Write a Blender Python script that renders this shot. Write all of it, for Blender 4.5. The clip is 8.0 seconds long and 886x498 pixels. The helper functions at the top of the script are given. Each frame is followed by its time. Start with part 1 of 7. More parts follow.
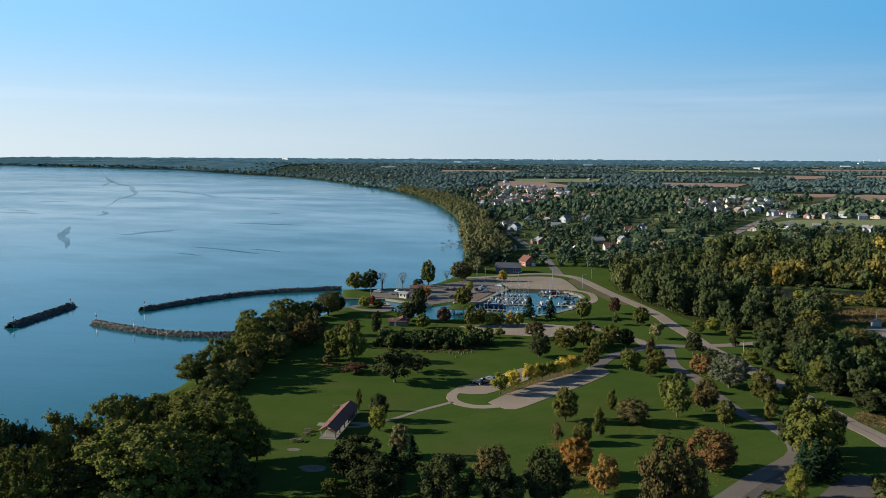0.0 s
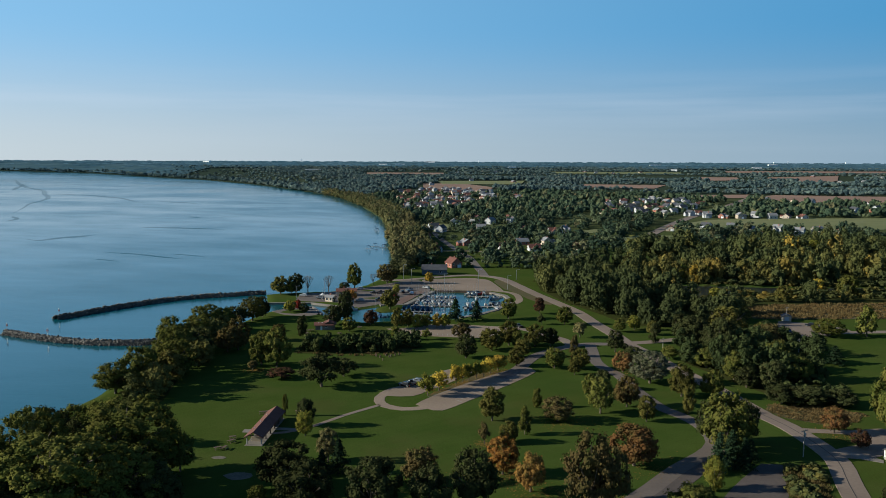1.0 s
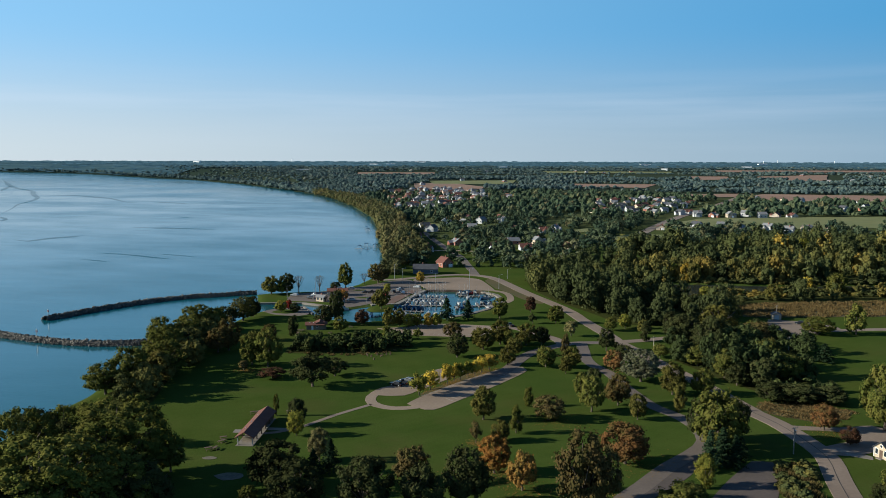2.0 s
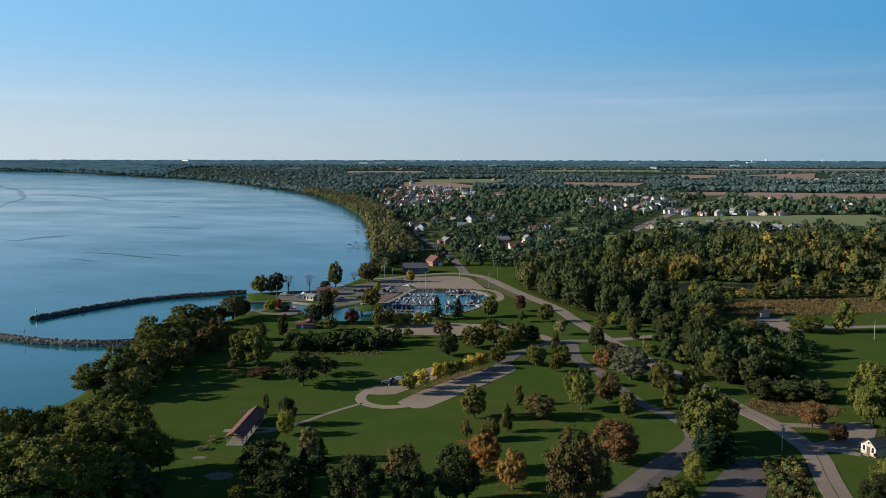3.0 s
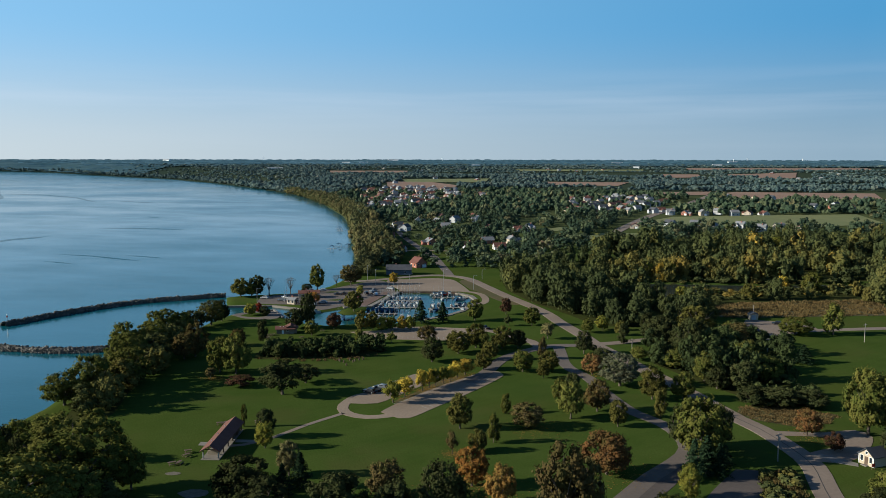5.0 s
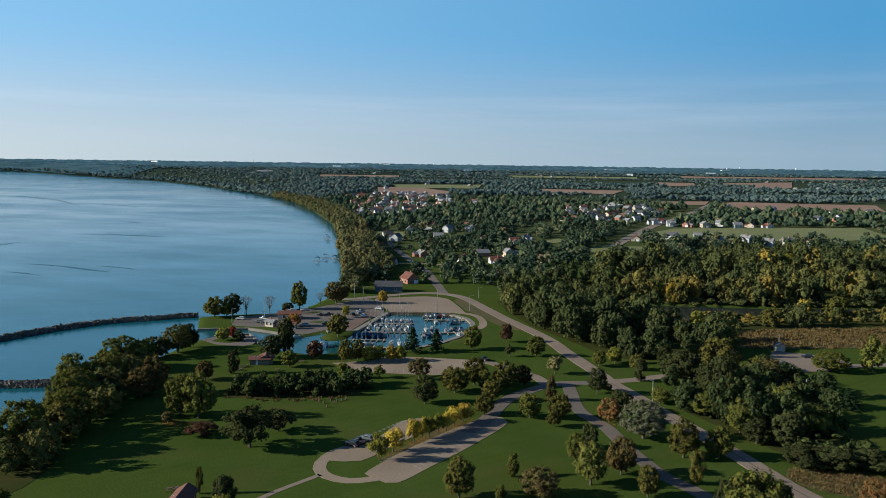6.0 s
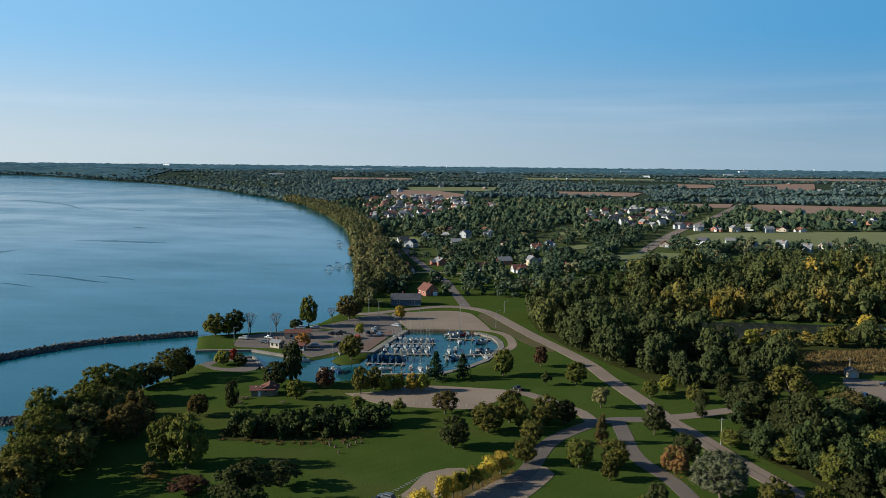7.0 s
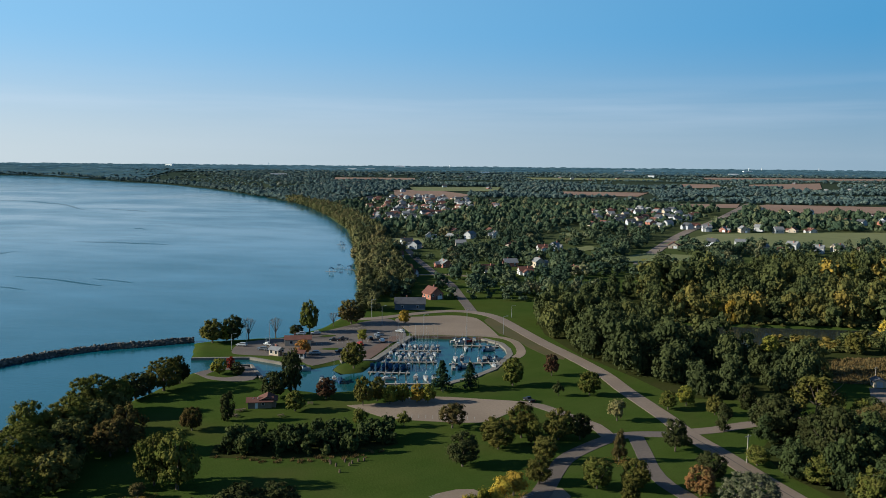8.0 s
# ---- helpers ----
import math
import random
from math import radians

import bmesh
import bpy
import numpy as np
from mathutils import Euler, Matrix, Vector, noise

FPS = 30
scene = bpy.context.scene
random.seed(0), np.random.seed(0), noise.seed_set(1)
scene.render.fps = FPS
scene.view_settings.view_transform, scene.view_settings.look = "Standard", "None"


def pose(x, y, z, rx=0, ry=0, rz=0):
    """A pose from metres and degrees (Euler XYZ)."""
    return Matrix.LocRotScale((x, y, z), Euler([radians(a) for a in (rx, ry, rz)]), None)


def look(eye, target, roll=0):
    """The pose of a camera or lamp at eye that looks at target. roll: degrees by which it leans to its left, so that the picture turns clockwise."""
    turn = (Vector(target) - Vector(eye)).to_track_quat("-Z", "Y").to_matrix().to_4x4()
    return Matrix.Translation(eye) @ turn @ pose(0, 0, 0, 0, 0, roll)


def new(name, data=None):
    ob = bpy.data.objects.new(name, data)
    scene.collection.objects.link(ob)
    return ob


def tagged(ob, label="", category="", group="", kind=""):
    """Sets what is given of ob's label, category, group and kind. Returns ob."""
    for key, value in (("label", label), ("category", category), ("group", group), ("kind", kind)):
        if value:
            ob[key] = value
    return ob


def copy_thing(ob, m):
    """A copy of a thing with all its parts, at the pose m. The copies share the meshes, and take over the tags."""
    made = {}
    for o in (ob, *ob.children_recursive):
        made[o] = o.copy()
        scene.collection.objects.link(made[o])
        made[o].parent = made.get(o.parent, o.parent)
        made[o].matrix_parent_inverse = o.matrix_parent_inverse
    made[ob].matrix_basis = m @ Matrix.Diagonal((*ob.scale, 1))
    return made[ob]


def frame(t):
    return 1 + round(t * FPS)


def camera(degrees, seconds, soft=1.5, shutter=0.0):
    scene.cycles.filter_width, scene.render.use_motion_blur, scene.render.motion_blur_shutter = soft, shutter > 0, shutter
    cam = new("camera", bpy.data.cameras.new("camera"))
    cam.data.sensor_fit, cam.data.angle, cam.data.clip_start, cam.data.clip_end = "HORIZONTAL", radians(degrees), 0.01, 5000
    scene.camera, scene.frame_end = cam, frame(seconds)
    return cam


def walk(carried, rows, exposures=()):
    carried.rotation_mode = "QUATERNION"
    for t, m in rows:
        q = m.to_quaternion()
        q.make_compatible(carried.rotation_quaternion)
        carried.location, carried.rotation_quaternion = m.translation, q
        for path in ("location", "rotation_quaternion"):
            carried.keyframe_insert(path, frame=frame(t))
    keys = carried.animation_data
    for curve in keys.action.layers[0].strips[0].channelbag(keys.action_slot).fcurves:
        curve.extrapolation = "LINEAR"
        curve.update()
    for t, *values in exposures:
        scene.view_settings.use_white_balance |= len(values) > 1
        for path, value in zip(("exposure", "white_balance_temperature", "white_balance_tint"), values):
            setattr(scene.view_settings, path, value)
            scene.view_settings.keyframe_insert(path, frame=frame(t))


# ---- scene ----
cam = camera(56.2, 8.0, soft=0.75)
PATH = [
    (0, (-0.09, 0.39, 71.47), (-11.84, 99.09, 60.50), 0.31),
    (0.5, (-0.20, 0.02, 71.51), (-12.86, 98.61, 60.62), 0.29),
    (0.6, (0.15, -0.25, 71.55), (-5.76, 98.99, 60.73), 0.24),
    (0.8, (0.03, -0.14, 71.50), (-3.13, 99.24, 60.86), 0.23),
    (1, (0.03, -0.14, 71.50), (-2.86, 99.25, 60.86), 0.23),
    (1.5, (0.08, 0.04, 71.28), (-2.27, 99.44, 60.65), 0.18),
    (3, (0.09, -0.07, 71.29), (-0.53, 99.34, 60.48), 0.09),
    (3.5, (0.00, 0.00, 71.25), (-0.03, 99.41, 60.39), 0.04),
    (4, (-0.00, 0.05, 71.27), (0.49, 99.45, 60.36), 0.01),
    (4.5, (0.00, 0.05, 71.30), (0.99, 99.44, 60.33), 0.01),
    (4.7, (-0.05, 0.35, 71.30), (1.23, 99.74, 60.32), 0.01),
    (4.8, (-0.09, 1.55, 71.37), (1.19, 100.94, 60.40), 0.01),
    (4.9, (-0.18, 4.15, 71.54), (1.12, 103.54, 60.60), 0.02),
    (5, (-0.31, 7.88, 71.79), (1.09, 107.28, 60.90), 0.08),
    (5.1, (-0.44, 11.62, 72.04), (1.06, 111.02, 61.21), 0.15),
    (5.2, (-0.57, 15.35, 72.29), (1.03, 114.75, 61.51), 0.21),
    (5.3, (-0.70, 19.09, 72.54), (1.05, 118.49, 61.81), 0.31),
    (5.4, (-0.84, 22.82, 72.79), (1.08, 122.23, 62.11), 0.40),
    (5.5, (-0.97, 26.56, 73.04), (1.10, 125.97, 62.41), 0.50),
    (5.6, (-1.10, 30.29, 73.29), (1.10, 129.71, 62.71), 0.58),
    (5.7, (-1.24, 34.03, 73.54), (1.09, 133.44, 63.01), 0.66),
    (5.8, (-1.37, 37.76, 73.79), (1.09, 137.18, 63.31), 0.74),
    (5.9, (-1.50, 41.50, 74.04), (1.00, 140.92, 63.62), 0.77),
    (6, (-1.63, 45.23, 74.29), (0.92, 144.66, 63.92), 0.80),
    (6.1, (-2.07, 49.07, 74.25), (0.31, 148.50, 63.92), 0.79),
    (6.2, (-2.51, 52.90, 74.21), (-0.30, 152.35, 63.91), 0.78),
    (6.3, (-2.95, 56.74, 74.17), (-0.90, 156.19, 63.91), 0.77),
    (6.4, (-3.39, 60.57, 74.14), (-1.51, 160.04, 63.90), 0.76),
    (6.5, (-3.83, 64.41, 74.10), (-2.12, 163.88, 63.89), 0.75),
    (6.6, (-4.22, 68.25, 74.12), (-2.64, 167.72, 63.93), 0.72),
    (6.7, (-4.61, 72.09, 74.15), (-3.17, 171.56, 63.98), 0.69),
    (6.8, (-5.01, 75.93, 74.17), (-3.69, 175.40, 64.02), 0.66),
    (6.9, (-5.40, 79.76, 74.20), (-4.21, 179.24, 64.07), 0.63),
    (7, (-5.80, 83.60, 74.23), (-4.73, 183.08, 64.11), 0.60),
    (7.1, (-5.97, 86.50, 74.22), (-4.94, 185.98, 64.11), 0.59),
    (7.2, (-6.13, 88.50, 74.22), (-5.14, 187.98, 64.11), 0.58),
    (7.3, (-6.30, 90.10, 74.21), (-5.35, 189.59, 64.10), 0.57),
    (7.4, (-6.47, 91.30, 74.20), (-5.56, 190.79, 64.10), 0.56),
    (7.5, (-6.63, 92.50, 74.20), (-5.76, 191.99, 64.10), 0.55),
    (8, (-6.88, 97.16, 74.20), (-6.15, 196.64, 64.06), 0.55),
]
walk(cam, [(t, look(eye, target, roll)) for t, eye, target, roll in PATH], exposures=[(0, 1.07, 5250, 5), (0.5, 0.74, 5250, 5), (0.6, 0.73, 5250, 5), (1, 0.76, 5250, 5), (1.5, 0.94, 5250, 5), (3.5, 0.85, 5250, 5), (8, 0.85, 5250, 5)])

# ---- sky and sun: a low evening sun over the lake, thin high cloud ----
SUN_EL, SUN_AZ = radians(21), radians(-94)      # azimuth from +y, clockwise
world = bpy.data.worlds.new("evening_sky")
scene.world = world
world.use_nodes = True
wn, wl = world.node_tree.nodes, world.node_tree.links
wn.clear()
w_out = wn.new("ShaderNodeOutputWorld")
w_bg = wn.new("ShaderNodeBackground")
w_sky = wn.new("ShaderNodeTexSky")
w_sky.sky_type, w_sky.sun_disc = "NISHITA", False
w_sky.sun_elevation, w_sky.sun_rotation = SUN_EL, SUN_AZ
w_sky.altitude, w_sky.air_density, w_sky.dust_density, w_sky.ozone_density = 200, 1.0, 0.05, 3.5
w_bg.inputs["Strength"].default_value = 0.057
w_co = wn.new("ShaderNodeTexCoord")
w_map = wn.new("ShaderNodeMapping")
w_map.inputs["Scale"].default_value = (1.6, 1.6, 30)
w_noise = wn.new("ShaderNodeTexNoise")
w_noise.inputs["Scale"].default_value, w_noise.inputs["Detail"].default_value = 1.3, 6
w_ramp = wn.new("ShaderNodeMapRange")
w_ramp.inputs["From Min"].default_value, w_ramp.inputs["From Max"].default_value = 0.44, 0.72
w_ramp.inputs["To Max"].default_value = 0.23
w_mix = wn.new("ShaderNodeMix")
w_mix.data_type = "RGBA"
w_mix.inputs["B"].default_value = (8.4, 7.8, 7.4, 1)
wl.new(w_co.outputs["Generated"], w_map.inputs["Vector"])
wl.new(w_map.outputs["Vector"], w_noise.inputs["Vector"])
wl.new(w_noise.outputs["Fac"], w_ramp.inputs["Value"])
w_band = wn.new("ShaderNodeMapRange")
for key, v in (("From Min", 0.105), ("From Max", 0.07)):
    w_band.inputs[key].default_value = v
w_foot = wn.new("ShaderNodeMapRange")            # the veil thins out again above the horizon
for key, v in (("From Min", 0.035), ("From Max", 0.062), ("To Min", 0.25)):
    w_foot.inputs[key].default_value = v
w_belt = wn.new("ShaderNodeMath")
w_belt.operation = "MULTIPLY"
wl.new(w_band.outputs["Result"], w_belt.inputs[0])
wl.new(w_foot.outputs["Result"], w_belt.inputs[1])
w_thin = wn.new("ShaderNodeMath")
w_thin.operation = "MULTIPLY"
wl.new(w_ramp.outputs["Result"], w_thin.inputs[0])
wl.new(w_belt.outputs["Value"], w_thin.inputs[1])
wl.new(w_thin.outputs["Value"], w_mix.inputs["Factor"])
w_sep = wn.new("ShaderNodeSeparateXYZ")
w_low = wn.new("ShaderNodeMapRange")
w_low.interpolation_type = "SMOOTHERSTEP"
for key, v in (("From Min", 0.05), ("From Max", 0.6), ("To Min", 0.96), ("To Max", 0.0)):
    w_low.inputs[key].default_value = v
w_haze = wn.new("ShaderNodeMix")
w_haze.data_type = "RGBA"
w_side = wn.new("ShaderNodeMapRange")
for key, v in (("From Min", -0.75), ("From Max", 0.45)):
    w_side.inputs[key].default_value = v
w_tone = wn.new("ShaderNodeMix")
w_tone.data_type = "RGBA"
w_tone.inputs["A"].default_value, w_tone.inputs["B"].default_value = (7.7, 7.25, 6.3, 1), (3.25, 3.95, 4.25, 1)
wl.new(w_side.outputs["Result"], w_tone.inputs["Factor"])
# the blue above the pale haze of the horizon, both brighter towards the sun
w_blue = wn.new("ShaderNodeMix")
w_blue.data_type = "RGBA"
w_blue.inputs["A"].default_value, w_blue.inputs["B"].default_value = (4.07, 6.2, 7.56, 1), (1.16, 3.18, 4.93, 1)
wl.new(w_side.outputs["Result"], w_blue.inputs["Factor"])
w_climb = wn.new("ShaderNodeMapRange")
w_climb.interpolation_type = "SMOOTHSTEP"
w_climb.inputs["From Min"].default_value, w_climb.inputs["From Max"].default_value = 0.0, 0.16
w_fade = wn.new("ShaderNodeMix")
w_fade.data_type = "RGBA"
wl.new(w_climb.outputs["Result"], w_fade.inputs["Factor"])
wl.new(w_tone.outputs["Result"], w_fade.inputs["A"])
wl.new(w_blue.outputs["Result"], w_fade.inputs["B"])
wl.new(w_fade.outputs["Result"], w_haze.inputs["B"])
wl.new(w_co.outputs["Generated"], w_sep.inputs["Vector"])
wl.new(w_sep.outputs["Z"], w_low.inputs["Value"])
wl.new(w_sep.outputs["Z"], w_climb.inputs["Value"])
wl.new(w_sep.outputs["X"], w_side.inputs["Value"])
wl.new(w_sep.outputs["Z"], w_band.inputs["Value"])
wl.new(w_sep.outputs["Z"], w_foot.inputs["Value"])
wl.new(w_low.outputs["Result"], w_haze.inputs["Factor"])
wl.new(w_sky.outputs["Color"], w_haze.inputs["A"])
wl.new(w_haze.outputs["Result"], w_mix.inputs["A"])
wl.new(w_mix.outputs["Result"], w_bg.inputs["Color"])
wl.new(w_bg.outputs["Background"], w_out.inputs["Surface"])

sun = new("sun", bpy.data.lights.new("sun", "SUN"))
sun.data.energy, sun.data.angle, sun.data.color = 5.0, radians(0.6), (1.0, 0.84, 0.60)
sun_way = Vector((math.sin(SUN_AZ) * math.cos(SUN_EL), math.cos(SUN_AZ) * math.cos(SUN_EL), math.sin(SUN_EL)))
sun.matrix_world = look(sun_way * 500, (0, 0, 0))

rng = np.random.default_rng(7)


# ---- materials ----
def nodes_of(name):
    m = bpy.data.materials.new(name)
    m.use_nodes = True
    n, l = m.node_tree.nodes, m.node_tree.links
    return m, n, l, n["Principled BSDF"]


def noise_node(n, l, scale, detail=4, coord="Object", squash=None, turn=0.0):
    co = n.new("ShaderNodeTexCoord")
    tex = n.new("ShaderNodeTexNoise")
    tex.inputs["Scale"].default_value, tex.inputs["Detail"].default_value = scale, detail
    if squash:
        mp = n.new("ShaderNodeMapping")
        mp.vector_type = "TEXTURE"             # turned first, then squashed
        mp.inputs["Scale"].default_value = tuple(1 / s for s in squash)
        mp.inputs["Rotation"].default_value = (0, 0, turn)
        l.new(co.outputs[coord], mp.inputs["Vector"])
        l.new(mp.outputs["Vector"], tex.inputs["Vector"])
    else:
        l.new(co.outputs[coord], tex.inputs["Vector"])
    return tex


def remap(n, l, socket, lo, hi, a=0.0, b=1.0):
    r = n.new("ShaderNodeMapRange")
    for key, v in (("From Min", lo), ("From Max", hi), ("To Min", a), ("To Max", b)):
        r.inputs[key].default_value = v
    l.new(socket, r.inputs["Value"])
    return r.outputs["Result"]


def blend(n, l, fac, a, b):
    x = n.new("ShaderNodeMix")
    x.data_type = "RGBA"
    l.new(fac, x.inputs["Factor"])
    for key, v in (("A", a), ("B", b)):
        if isinstance(v, tuple):
            x.inputs[key].default_value = (*v, 1)
        else:
            l.new(v, x.inputs[key])
    return x.outputs["Result"]


def surface(name, c1, c2, big=0.1, small=2.0, rough=0.8, bump=0.2, metal=0.0, spec=0.2, vary=0.0):
    """A worn solid: two tones in patches, fine grain, fine relief."""
    m, n, l, p = nodes_of(name)
    t1, t2 = noise_node(n, l, big), noise_node(n, l, small, 6)
    col = blend(n, l, remap(n, l, t1.outputs["Fac"], 0.35, 0.65), c1, c2)
    col = blend(n, l, remap(n, l, t2.outputs["Fac"], 0.3, 0.8, 0, 0.45), col, tuple(v * 0.6 for v in c1))
    if vary:
        info = n.new("ShaderNodeObjectInfo")
        hsv = n.new("ShaderNodeHueSaturation")
        l.new(col, hsv.inputs["Color"])
        l.new(remap(n, l, info.outputs["Random"], 0, 1, 1 - vary, 1 + vary), hsv.inputs["Value"])
        col = hsv.outputs["Color"]
    l.new(col, p.inputs["Base Color"])
    p.inputs["Roughness"].default_value, p.inputs["Metallic"].default_value = rough, metal
    p.inputs["Specular IOR Level"].default_value = spec
    if bump:
        b = n.new("ShaderNodeBump")
        b.inputs["Strength"].default_value = bump
        l.new(t2.outputs["Fac"], b.inputs["Height"])
        l.new(b.outputs["Normal"], p.inputs["Normal"])
    return m


def foliage(name, c1, c2, c3, attribute=False):
    """Leaves: every leaf and every tree differ a little; light passes through them in part."""
    m, n, l, p = nodes_of(name)
    n.remove(p)
    geo, info = n.new("ShaderNodeNewGeometry"), n.new("ShaderNodeObjectInfo")
    col = blend(n, l, geo.outputs["Random Per Island"], c1, c2)
    tex = noise_node(n, l, 4.0, 3)
    col = blend(n, l, remap(n, l, tex.outputs["Fac"], 0.42, 0.66, 0, 0.9), col, c3)
    hsv = n.new("ShaderNodeHueSaturation")
    l.new(col, hsv.inputs["Color"])
    l.new(remap(n, l, info.outputs["Random"], 0, 1, 0.75, 1.25), hsv.inputs["Value"])
    d, t, mix = n.new("ShaderNodeBsdfDiffuse"), n.new("ShaderNodeBsdfTranslucent"), n.new("ShaderNodeMixShader")
    l.new(hsv.outputs["Color"], d.inputs["Color"])
    l.new(hsv.outputs["Color"], t.inputs["Color"])
    mix.inputs["Fac"].default_value = 0.11
    l.new(d.outputs["BSDF"], mix.inputs[1])
    l.new(t.outputs["BSDF"], mix.inputs[2])
    l.new(mix.outputs["Shader"], n["Material Output"].inputs["Surface"])
    return m


LEAF = {
    "green": foliage("leaf_green", (0.053, 0.064, 0.013), (0.090, 0.092, 0.018), (0.110, 0.099, 0.022)),
    "dark": foliage("leaf_dark", (0.028, 0.035, 0.012), (0.042, 0.045, 0.016), (0.046, 0.046, 0.016)),
    "olive": foliage("leaf_olive", (0.072, 0.068, 0.015), (0.101, 0.084, 0.020), (0.061, 0.059, 0.014)),
    "lime": foliage("leaf_lime", (0.138, 0.132, 0.020), (0.190, 0.159, 0.024), (0.095, 0.104, 0.018)),
    "yellow": foliage("leaf_yellow", (0.343, 0.236, 0.026), (0.424, 0.294, 0.035), (0.245, 0.196, 0.026)),
    "gold": foliage("leaf_gold", (0.270, 0.167, 0.022), (0.326, 0.204, 0.028), (0.188, 0.143, 0.024)),
    "orange": foliage("leaf_orange", (0.245, 0.102, 0.024), (0.294, 0.134, 0.030), (0.156, 0.107, 0.026)),
    "amber": foliage("leaf_amber", (0.204, 0.114, 0.030), (0.245, 0.134, 0.033), (0.131, 0.102, 0.026)),
    "rust": foliage("leaf_rust", (0.139, 0.070, 0.026), (0.169, 0.080, 0.028), (0.095, 0.074, 0.024)),
    "brown": foliage("leaf_brown", (0.082, 0.061, 0.024), (0.101, 0.071, 0.025), (0.062, 0.059, 0.018)),
    "umber": foliage("leaf_umber", (0.070, 0.049, 0.017), (0.093, 0.060, 0.020), (0.054, 0.052, 0.015)),
    "maroon": foliage("leaf_maroon", (0.058, 0.029, 0.018), (0.077, 0.036, 0.020), (0.046, 0.035, 0.017)),
    "red": foliage("leaf_red", (0.163, 0.024, 0.015), (0.212, 0.033, 0.017), (0.131, 0.024, 0.015)),
    "silver": foliage("leaf_silver", (0.077, 0.078, 0.042), (0.101, 0.097, 0.055), (0.062, 0.066, 0.032)),
    "pale": foliage("leaf_pale", (0.108, 0.094, 0.038), (0.139, 0.115, 0.046), (0.085, 0.080, 0.029)),
    "pine": foliage("needle_green", (0.017, 0.031, 0.015), (0.027, 0.040, 0.017), (0.023, 0.039, 0.018)),
    "bark": surface("bare_twig", (0.12, 0.10, 0.08), (0.16, 0.13, 0.10)),
}
BARK = surface("bark", (0.085, 0.065, 0.048), (0.12, 0.095, 0.07), 0.6, 6, 0.9, 0.5)
ASPHALT = surface("old_asphalt", (0.165, 0.123, 0.090), (0.207, 0.158, 0.118), 0.05, 1.2, 0.9, 0.15)
# dark asphalt of lots 7 and 8, taken darker still for tree shade
ASPHALT_SHADE_TONED = surface("dark_asphalt_shade_toned", (0.069, 0.055, 0.046), (0.097, 0.077, 0.065), 0.06, 1.2, 0.9, 0.15)
ASPHALT_MID = surface("faded_asphalt", (0.104, 0.083, 0.067), (0.141, 0.111, 0.090), 0.06, 1.2, 0.9, 0.15)
GRAVEL = surface("gravel_lot", (0.180, 0.133, 0.092), (0.239, 0.178, 0.124), 0.04, 1.5, 0.95, 0.2)
CONCRETE = surface("concrete", (0.158, 0.136, 0.110), (0.202, 0.176, 0.145), 0.2, 3, 0.85, 0.15)
ROCK = surface("breakwater_rock", (0.085, 0.075, 0.062), (0.15, 0.135, 0.11), 0.5, 3, 0.9, 0.4, vary=0.35)


def lawn_material():
    m, n, l, p = nodes_of("mown_grass")
    big, mid, fine = noise_node(n, l, 0.012, 5), noise_node(n, l, 0.09, 6), noise_node(n, l, 1.6, 8)
    col = blend(n, l, remap(n, l, mid.outputs["Fac"], 0.35, 0.7), (0.041, 0.062, 0.011), (0.054, 0.073, 0.015))
    col = blend(n, l, remap(n, l, big.outputs["Fac"], 0.5, 0.72, 0, 0.5), col, (0.059, 0.056, 0.010))
    col = blend(n, l, remap(n, l, fine.outputs["Fac"], 0.35, 0.75, 0, 0.35), col, (0.025, 0.034, 0.007))
    wave = n.new("ShaderNodeTexWave")
    wave.inputs["Scale"].default_value, wave.inputs["Distortion"].default_value = 0.09, 1.2
    co, mp = n.new("ShaderNodeTexCoord"), n.new("ShaderNodeMapping")
    mp.inputs["Rotation"].default_value = (0, 0, 0.9)
    l.new(co.outputs["Object"], mp.inputs["Vector"])
    l.new(mp.outputs["Vector"], wave.inputs["Vector"])
    col = blend(n, l, remap(n, l, wave.outputs["Fac"], 0.1, 0.9, 0, 0.16), col, (0.051, 0.074, 0.013))
    worn = noise_node(n, l, 0.035, 7)
    col = blend(n, l, remap(n, l, worn.outputs["Fac"], 0.52, 0.70, 0, 0.55), col, (0.062, 0.059, 0.018))
    lush = noise_node(n, l, 0.022, 5)
    col = blend(n, l, remap(n, l, lush.outputs["Fac"], 0.5, 0.7, 0, 0.5), col, (0.030, 0.051, 0.009))
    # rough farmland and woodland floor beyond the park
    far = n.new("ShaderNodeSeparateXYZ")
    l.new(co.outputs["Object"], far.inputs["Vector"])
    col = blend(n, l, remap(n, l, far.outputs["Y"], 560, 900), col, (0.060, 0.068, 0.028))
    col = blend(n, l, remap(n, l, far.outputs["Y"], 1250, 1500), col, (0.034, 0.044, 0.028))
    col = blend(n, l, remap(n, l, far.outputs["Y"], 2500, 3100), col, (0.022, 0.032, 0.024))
    l.new(col, p.inputs["Base Color"])
    p.inputs["Roughness"].default_value, p.inputs["Specular IOR Level"].default_value = 1.0, 0.0
    b = n.new("ShaderNodeBump")
    b.inputs["Strength"].default_value, b.inputs["Distance"].default_value = 0.5, 0.15
    l.new(fine.outputs["Fac"], b.inputs["Height"])
    l.new(b.outputs["Normal"], p.inputs["Normal"])
    return m


